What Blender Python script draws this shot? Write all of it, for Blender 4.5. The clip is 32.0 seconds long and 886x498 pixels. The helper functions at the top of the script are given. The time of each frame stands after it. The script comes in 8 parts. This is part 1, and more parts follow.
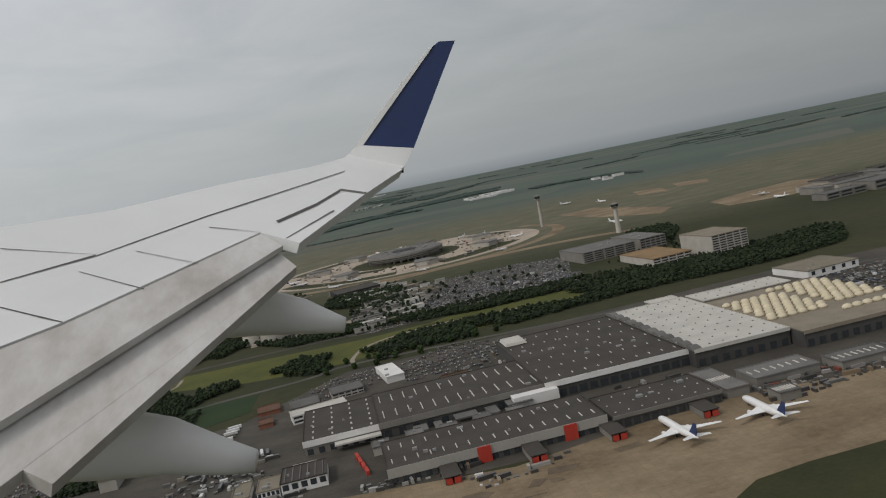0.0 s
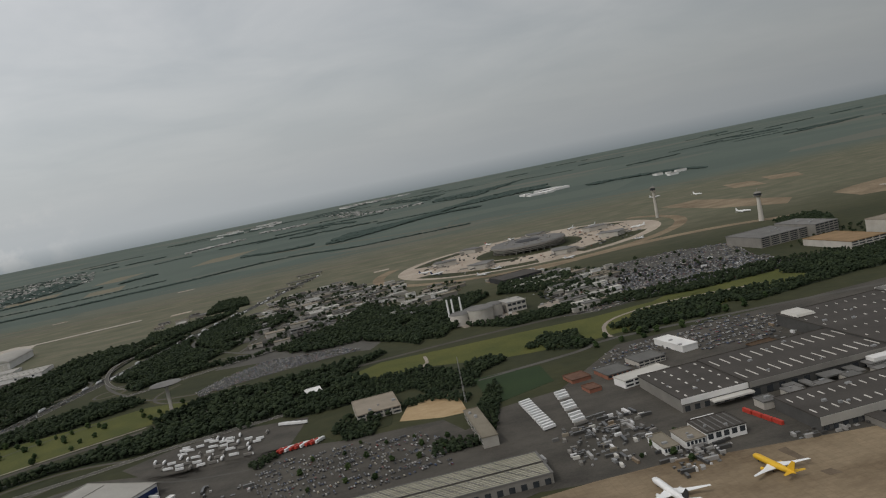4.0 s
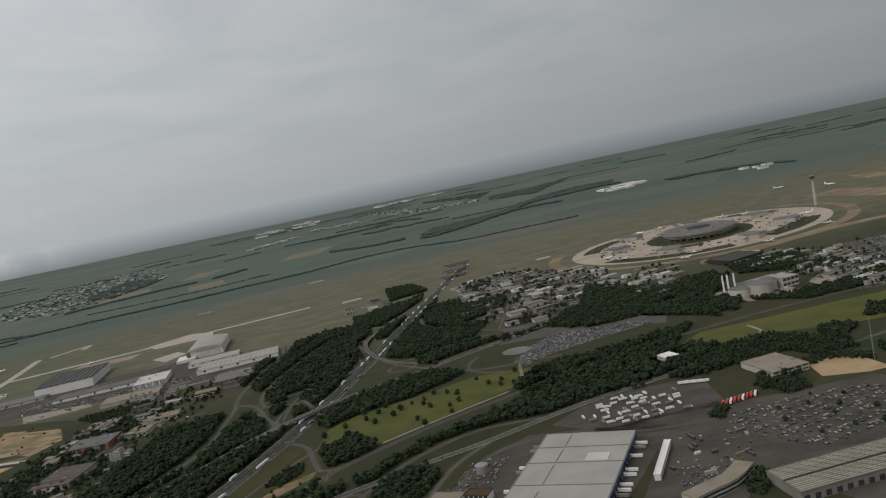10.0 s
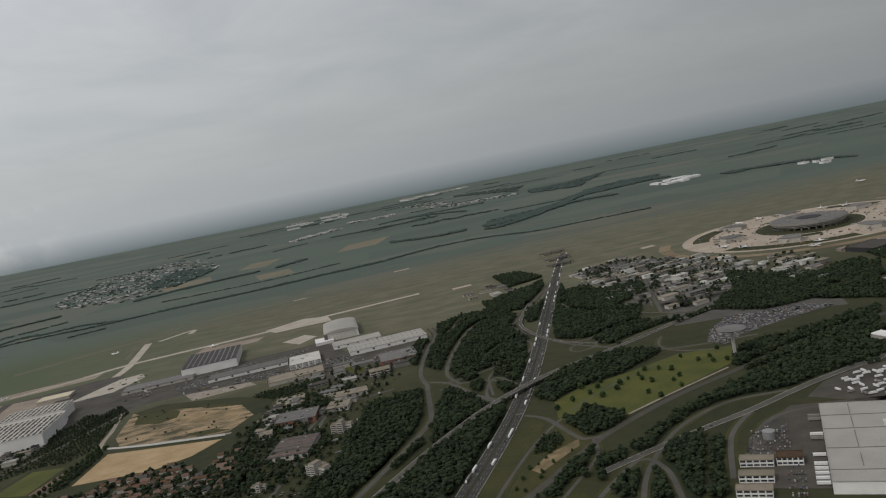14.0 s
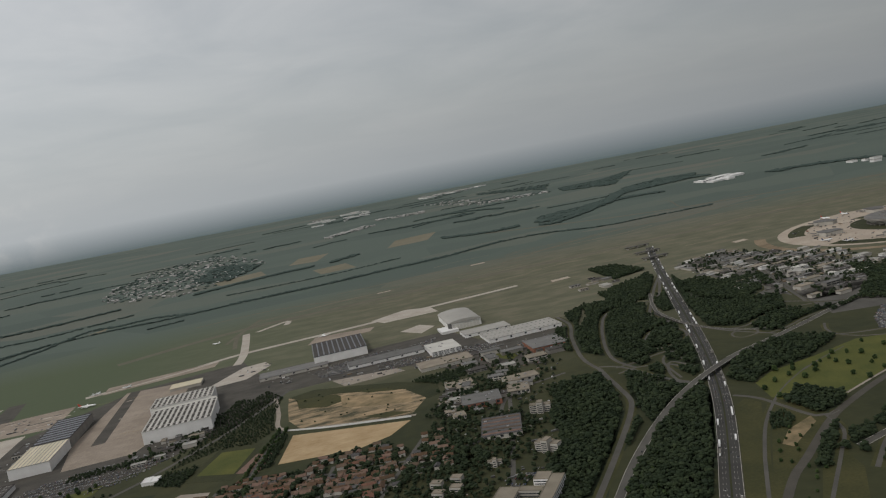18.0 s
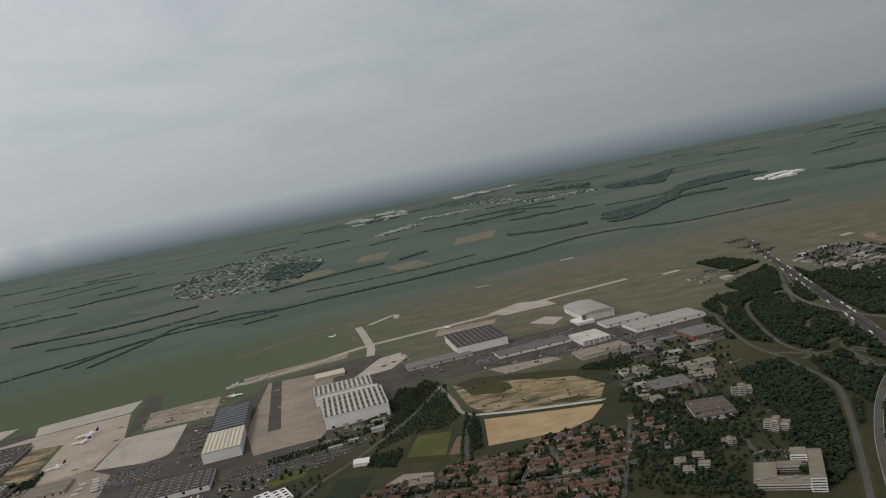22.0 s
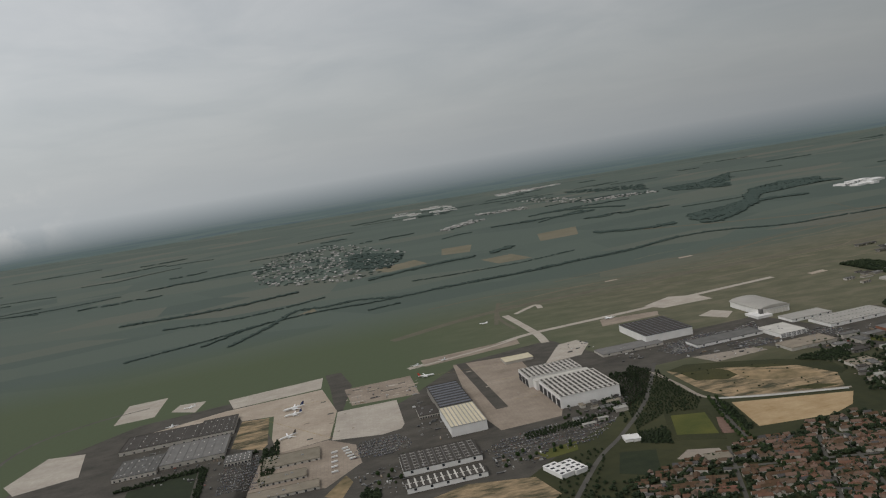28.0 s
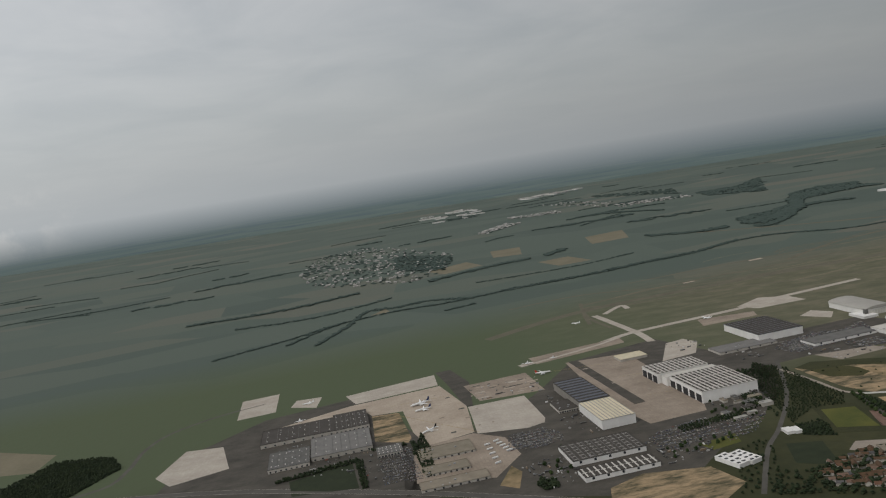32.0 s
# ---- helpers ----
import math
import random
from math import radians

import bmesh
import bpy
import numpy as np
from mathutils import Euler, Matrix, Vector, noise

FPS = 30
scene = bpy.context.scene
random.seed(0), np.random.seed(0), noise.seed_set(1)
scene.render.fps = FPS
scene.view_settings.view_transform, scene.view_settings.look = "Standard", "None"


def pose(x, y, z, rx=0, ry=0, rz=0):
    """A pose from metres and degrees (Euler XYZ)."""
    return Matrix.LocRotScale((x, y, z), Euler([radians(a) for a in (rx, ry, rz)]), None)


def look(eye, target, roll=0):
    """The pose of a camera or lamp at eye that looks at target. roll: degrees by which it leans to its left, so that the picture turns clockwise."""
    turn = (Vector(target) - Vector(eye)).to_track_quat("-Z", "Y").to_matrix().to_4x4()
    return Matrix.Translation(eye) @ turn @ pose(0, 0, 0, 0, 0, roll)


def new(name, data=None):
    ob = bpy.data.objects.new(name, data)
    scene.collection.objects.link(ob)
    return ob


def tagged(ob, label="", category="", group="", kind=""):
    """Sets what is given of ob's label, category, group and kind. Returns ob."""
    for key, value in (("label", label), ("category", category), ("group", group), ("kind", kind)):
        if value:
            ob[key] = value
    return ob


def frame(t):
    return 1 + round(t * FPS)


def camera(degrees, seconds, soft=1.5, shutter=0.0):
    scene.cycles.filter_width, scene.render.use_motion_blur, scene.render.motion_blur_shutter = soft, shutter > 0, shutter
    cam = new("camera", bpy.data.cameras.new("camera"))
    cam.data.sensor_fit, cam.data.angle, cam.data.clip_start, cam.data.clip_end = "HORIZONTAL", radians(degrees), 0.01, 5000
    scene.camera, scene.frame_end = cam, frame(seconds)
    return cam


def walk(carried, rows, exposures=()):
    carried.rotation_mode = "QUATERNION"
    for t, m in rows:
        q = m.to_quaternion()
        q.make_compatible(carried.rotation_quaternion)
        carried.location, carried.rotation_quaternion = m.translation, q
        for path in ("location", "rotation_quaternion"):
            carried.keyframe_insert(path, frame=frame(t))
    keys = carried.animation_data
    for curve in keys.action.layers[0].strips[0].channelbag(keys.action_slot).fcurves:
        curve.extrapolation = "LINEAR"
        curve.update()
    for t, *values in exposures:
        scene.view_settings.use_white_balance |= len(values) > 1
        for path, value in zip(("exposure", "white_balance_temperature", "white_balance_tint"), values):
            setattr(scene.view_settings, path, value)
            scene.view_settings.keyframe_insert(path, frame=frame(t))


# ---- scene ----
cam = camera(60.0, 32.0, soft=1.15)
# seconds, eye in metres, pitch, lean and heading in degrees
ROWS = [
    (0, 0.00, 0.00, 92.04, -5.66, 11.29, -7.16),
    (0.5, -19.51, -0.51, 94.48, -5.62, 11.35, -7.10),
    (1, -38.99, -0.95, 96.93, -5.60, 11.59, -7.19),
    (1.5, -58.44, -1.33, 99.39, -5.48, 11.73, -7.19),
    (2, -77.85, -1.65, 101.85, -5.49, 11.74, -7.31),
    (2.5, -97.24, -1.91, 104.31, -5.57, 11.79, -7.36),
    (3, -116.59, -2.11, 106.78, -5.62, 11.61, -7.26),
    (3.5, -135.90, -2.26, 109.26, -5.64, 11.43, -7.36),
    (5.5, -212.86, -2.35, 119.19, -5.60, 11.36, -7.40),
    (6, -232.02, -2.26, 121.69, -5.66, 11.05, -7.35),
    (6.5, -251.15, -2.13, 124.18, -5.67, 10.96, -7.39),
    (7, -270.25, -1.97, 126.68, -5.78, 10.86, -7.61),
    (7.5, -289.32, -1.77, 129.19, -5.83, 10.84, -7.83),
    (8, -308.35, -1.54, 131.70, -5.76, 10.99, -7.90),
    (8.5, -327.36, -1.27, 134.21, -5.52, 11.51, -7.97),
    (9, -346.33, -0.98, 136.72, -5.51, 11.69, -7.95),
    (9.5, -365.28, -0.67, 139.23, -5.55, 11.70, -8.02),
    (10, -384.19, -0.33, 141.75, -5.62, 11.60, -7.94),
    (10.5, -403.08, 0.03, 144.27, -5.68, 11.50, -7.81),
    (11, -421.93, 0.40, 146.80, -5.76, 11.51, -7.92),
    (11.5, -440.75, 0.79, 149.32, -5.76, 11.56, -8.08),
    (12, -459.55, 1.20, 151.85, -5.73, 11.55, -8.15),
    (12.5, -478.31, 1.61, 154.38, -5.78, 11.49, -8.10),
    (13, -497.04, 2.03, 156.91, -5.83, 11.32, -8.02),
    (13.5, -515.75, 2.46, 159.45, -5.93, 11.09, -8.04),
    (14, -534.42, 2.89, 161.98, -5.95, 11.12, -8.01),
    (14.5, -553.07, 3.33, 164.52, -5.92, 11.12, -7.82),
    (16.5, -627.36, 5.01, 174.67, -6.14, 10.47, -8.39),
    (17, -645.85, 5.41, 177.22, -6.06, 10.74, -8.61),
    (17.5, -664.33, 5.80, 179.76, -6.03, 10.73, -8.57),
    (18, -682.77, 6.17, 182.30, -6.09, 10.80, -8.62),
    (18.5, -701.18, 6.52, 184.85, -6.10, 10.99, -8.50),
    (19, -719.57, 6.85, 187.39, -5.92, 11.43, -8.36),
    (19.5, -737.92, 7.16, 189.93, -5.83, 11.90, -8.42),
    (20, -756.25, 7.43, 192.48, -5.89, 12.10, -8.45),
    (20.5, -774.55, 7.69, 195.02, -5.85, 12.12, -8.45),
    (21, -792.83, 7.91, 197.56, -5.88, 11.78, -8.39),
    (21.5, -811.07, 8.09, 200.11, -5.89, 11.40, -8.15),
    (22, -829.29, 8.24, 202.65, -5.92, 11.04, -8.03),
    (22.5, -847.48, 8.36, 205.19, -6.08, 10.69, -7.96),
    (23, -865.64, 8.43, 207.73, -6.09, 10.61, -8.04),
    (23.5, -883.78, 8.46, 210.27, -6.15, 10.52, -7.98),
    (24, -901.89, 8.44, 212.81, -6.16, 10.34, -7.82),
    (24.5, -919.97, 8.38, 215.35, -6.15, 10.04, -7.71),
    (25, -938.02, 8.26, 217.88, -6.03, 10.08, -7.70),
    (25.5, -956.05, 8.10, 220.42, -5.89, 10.30, -7.82),
    (27.5, -1027.89, 6.85, 230.54, -5.91, 9.82, -7.73),
    (28, -1045.78, 6.38, 233.07, -6.00, 9.19, -7.59),
    (28.5, -1063.65, 5.84, 235.59, -6.12, 8.88, -7.54),
    (29, -1081.49, 5.24, 238.11, -6.23, 8.71, -7.52),
    (29.5, -1099.31, 4.56, 240.63, -6.15, 8.76, -7.48),
    (30, -1117.10, 3.81, 243.15, -6.05, 8.88, -7.52),
    (30.5, -1134.86, 2.98, 245.66, -5.94, 8.76, -7.62),
    (31, -1152.60, 2.07, 248.17, -5.89, 8.67, -7.65),
    (31.5, -1170.31, 1.08, 250.68, -5.85, 8.75, -7.72),
    (32, -1188.00, 0.00, 253.18, -5.70, 8.94, -7.66),
]
walk(cam, [(t, pose(x, y, z, 90 + pitch, lean, heading)) for t, x, y, z, pitch, lean, heading in ROWS])

# ---- world and sun ----
world = bpy.data.worlds.new("overcast_sky")
scene.world = world
world.use_nodes = True
wn, wl = world.node_tree.nodes, world.node_tree.links
wn.clear()


def wnode(kind, **sets):
    n = wn.new(kind)
    for k, v in sets.items():
        n.inputs[k].default_value = v
    return n


def wmath(op, a, b=None, clamp=False):
    n = wn.new("ShaderNodeMath")
    n.operation, n.use_clamp = op, clamp
    for i, v in enumerate((a, b)):
        if v is None:
            continue
        if isinstance(v, (int, float)):
            n.inputs[i].default_value = v
        else:
            wl.new(v, n.inputs[i])
    return n.outputs[0]


def wmix(f, a, b):
    n = wn.new("ShaderNodeMix")
    n.data_type = "RGBA"
    for i, v in ((0, f), (6, a), (7, b)):
        if isinstance(v, (int, float)):
            n.inputs[i].default_value = v
        elif isinstance(v, tuple):
            n.inputs[i].default_value = (*v, 1)
        else:
            wl.new(v, n.inputs[i])
    return n.outputs[2]


SUN_UP, SUN_TURN = 50, 238
sky = wn.new("ShaderNodeTexSky")
sky.sky_type, sky.sun_disc = "NISHITA", False
sky.sun_elevation, sky.sun_rotation = radians(SUN_UP), radians(SUN_TURN)
sky.air_density, sky.dust_density = 1.5, 4.0
geo_dir = wn.new("ShaderNodeTexCoord")
split = wn.new("ShaderNodeSeparateXYZ")
wl.new(geo_dir.outputs["Generated"], split.inputs[0])
dx, dy, dz = split.outputs
# a cloud sheet: streaks that crowd towards the horizon
up = wmath("MAXIMUM", dz, 0.0)
sheet = wmath("ADD", up, 0.12)
cu, cv = wmath("DIVIDE", dx, sheet), wmath("DIVIDE", dy, sheet)
vec = wn.new("ShaderNodeCombineXYZ")
wl.new(cu, vec.inputs[0]), wl.new(cv, vec.inputs[1])
clouds = wnode("ShaderNodeTexNoise", Scale=1.1, Detail=7.0, Roughness=0.55, Distortion=0.4)
wl.new(vec.outputs[0], clouds.inputs["Vector"])
soft_clouds = wmath("MULTIPLY", wmath("SUBTRACT", clouds.outputs[0], 0.36), 3.2, True)
cloud_col = wmix(soft_clouds, (0.415, 0.428, 0.447), (0.60, 0.592, 0.592))
veil = wmix(wmath("MULTIPLY", up, 2.6, True), (0.375, 0.40, 0.417), cloud_col)
# a few cumulus heads low over the horizon, ahead of the wing
heads = wnode("ShaderNodeTexNoise", Scale=16.0, Detail=7.0, Roughness=0.6)
wl.new(geo_dir.outputs["Generated"], heads.inputs["Vector"])
low = wmath("MULTIPLY", wmath("SUBTRACT", 0.085, up), 14.0, True)
ahead = wmath("MULTIPLY", wmath("SUBTRACT", wmath("MULTIPLY", dx, -1.0), 0.30), 6.0, True)
head_mask = wmath("MULTIPLY", wmath("MULTIPLY", low, ahead), wmath("MULTIPLY", wmath("SUBTRACT", heads.outputs[0], 0.5), 9.0, True))
veil = wmix(head_mask, veil, (0.56, 0.555, 0.545))
sky_scaled = wn.new("ShaderNodeVectorMath")
sky_scaled.operation = "SCALE"
wl.new(sky.outputs[0], sky_scaled.inputs[0])
sky_scaled.inputs["Scale"].default_value = 0.10
over = wmix(0.86, sky_scaled.outputs[0], veil)
glow = wn.new("ShaderNodeVectorMath")
glow.operation = "SCALE"
wl.new(over, glow.inputs[0])
wl.new(wmath("SUBTRACT", 1.06, wmath("MULTIPLY", dx, 0.52)), glow.inputs["Scale"])
over = glow.outputs[0]
# distant plain under the horizon, out of reach of the ground sheet
down = wmath("MAXIMUM", wmath("MULTIPLY", dz, -1.0), 0.004)
fu, fv = wmath("DIVIDE", dx, down), wmath("DIVIDE", dy, down)
far = wn.new("ShaderNodeCombineXYZ")
wl.new(fu, far.inputs[0]), wl.new(fv, far.inputs[1])
far_fields = wnode("ShaderNodeTexVoronoi", Scale=0.55)
far_woods = wnode("ShaderNodeTexNoise", Scale=0.35, Detail=5.0, Roughness=0.6)
for n in (far_fields, far_woods):
    wl.new(far.outputs[0], n.inputs["Vector"])
field_tone = wn.new("ShaderNodeSeparateColor")
wl.new(far_fields.outputs["Color"], field_tone.inputs[0])
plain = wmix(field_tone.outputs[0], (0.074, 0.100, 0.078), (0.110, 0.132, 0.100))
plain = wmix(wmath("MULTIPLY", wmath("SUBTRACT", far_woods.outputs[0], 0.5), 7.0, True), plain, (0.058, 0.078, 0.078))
# painted haze: the plain fades to blue-grey and softly into the sky
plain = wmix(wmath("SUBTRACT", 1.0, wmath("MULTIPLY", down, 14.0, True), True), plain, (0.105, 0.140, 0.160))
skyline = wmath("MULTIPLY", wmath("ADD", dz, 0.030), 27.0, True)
bg = wnode("ShaderNodeBackground", Strength=1.0)
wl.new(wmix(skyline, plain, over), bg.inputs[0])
wo = wn.new("ShaderNodeOutputWorld")
wl.new(bg.outputs[0], wo.inputs[0])

sun = new("sun", bpy.data.lights.new("sun", "SUN"))
sun.data.energy, sun.data.angle, sun.data.color = 1.0, radians(14), (1.0, 0.96, 0.9)
sun.matrix_world = look((0, 0, 900), (0 - math.sin(radians(SUN_TURN)) * 500, 0 - math.cos(radians(SUN_TURN)) * 500, 900 - 500 * math.tan(radians(SUN_UP))))


# ---- materials ----
# The place is drawn at 0.44 of life size throughout; sizes below are life size and SIZE is applied to all of it at the end.
SIZE = 0.44


def material(name, a, b, scale=0.2, rough=0.85, metal=0.0, fine=3.0, bump=0.2, vary=0.0, island=False, spec=0.3):
    """Two tones mixed by a broad and a fine noise at real-world size, with a little relief. vary: tone shift from piece to piece."""
    m = bpy.data.materials.new(name)
    m.use_nodes = True
    n, l = m.node_tree.nodes, m.node_tree.links
    bsdf = n["Principled BSDF"]
    bsdf.inputs["Roughness"].default_value, bsdf.inputs["Metallic"].default_value = rough, metal
    bsdf.inputs["Specular IOR Level"].default_value = spec
    where = n.new("ShaderNodeNewGeometry")
    broad, small = n.new("ShaderNodeTexNoise"), n.new("ShaderNodeTexNoise")
    broad.inputs["Scale"].default_value, broad.inputs["Detail"].default_value = scale / SIZE, 5
    small.inputs["Scale"].default_value, small.inputs["Detail"].default_value = fine / SIZE, 4
    for t in (broad, small):
        l.new(where.outputs["Position"], t.inputs["Vector"])
    tone = n.new("ShaderNodeMath")
    tone.operation = "MULTIPLY_ADD"
    tone.inputs[1].default_value, tone.inputs[2].default_value = 0.85, 0.0
    l.new(small.outputs[0], tone.inputs[0])
    add = n.new("ShaderNodeMath")
    add.operation = "MULTIPLY_ADD"
    add.inputs[1].default_value = 1.5
    l.new(broad.outputs[0], add.inputs[0]), l.new(tone.outputs[0], add.inputs[2])
    sub = n.new("ShaderNodeMath")
    sub.operation, sub.use_clamp = "SUBTRACT", True
    sub.inputs[1].default_value = 0.67
    l.new(add.outputs[0], sub.inputs[0])
    mix = n.new("ShaderNodeMix")
    mix.data_type = "RGBA"
    mix.inputs[6].default_value, mix.inputs[7].default_value = (*a, 1), (*b, 1)
    l.new(sub.outputs[0], mix.inputs[0])
    col = mix.outputs[2]
    if vary:
        if island:
            rnd = where.outputs["Random Per Island"]
        else:
            rnd = n.new("ShaderNodeObjectInfo").outputs["Random"]
        hsv = n.new("ShaderNodeHueSaturation")
        span = n.new("ShaderNodeMapRange")
        span.inputs[3].default_value, span.inputs[4].default_value = 1 - vary, 1 + vary
        l.new(rnd, span.inputs[0]), l.new(span.outputs[0], hsv.inputs["Value"]), l.new(col, hsv.inputs["Color"])
        turn = n.new("ShaderNodeMapRange")
        turn.inputs[3].default_value, turn.inputs[4].default_value = 0.5 + vary * 0.05, 0.5 - vary * 0.05
        l.new(rnd, turn.inputs[0]), l.new(turn.outputs[0], hsv.inputs["Hue"])
        col = hsv.outputs[0]
    l.new(col, bsdf.inputs["Base Color"])
    if bump:
        bp = n.new("ShaderNodeBump")
        bp.inputs["Strength"].default_value, bp.inputs["Distance"].default_value = bump, 0.3 * SIZE / max(fine, 0.1)
        l.new(small.outputs[0], bp.inputs["Height"]), l.new(bp.outputs[0], bsdf.inputs["Normal"])
    return m


def slabs(m, size, dark, width=0.35):
    """Joints between cast slabs, over the tone that the material has already."""
    n, l = m.node_tree.nodes, m.node_tree.links
    base = n["Principled BSDF"].inputs["Base Color"]
    was = base.links[0].from_socket
    where = n.new("ShaderNodeNewGeometry")
    brick = n.new("ShaderNodeTexBrick")
    brick.offset = 0.0
    for k, v in (("Scale", 1 / SIZE), ("Mortar Size", width), ("Brick Width", size), ("Row Height", size), ("Mortar Smooth", 0.3)):
        brick.inputs[k].default_value = v
    brick.inputs["Color1"].default_value, brick.inputs["Color2"].default_value = (1, 1, 1, 1), (0.9, 0.9, 0.9, 1)
    brick.inputs["Mortar"].default_value = (dark, dark, dark, 1)
    l.new(where.outputs["Position"], brick.inputs["Vector"])
    mul = n.new("ShaderNodeMix")
    mul.data_type, mul.blend_type = "RGBA", "MULTIPLY"
    mul.inputs[0].default_value = 1.0
    l.new(was, mul.inputs[6]), l.new(brick.outputs[0], mul.inputs[7]), l.new(mul.outputs[2], base)
    return m


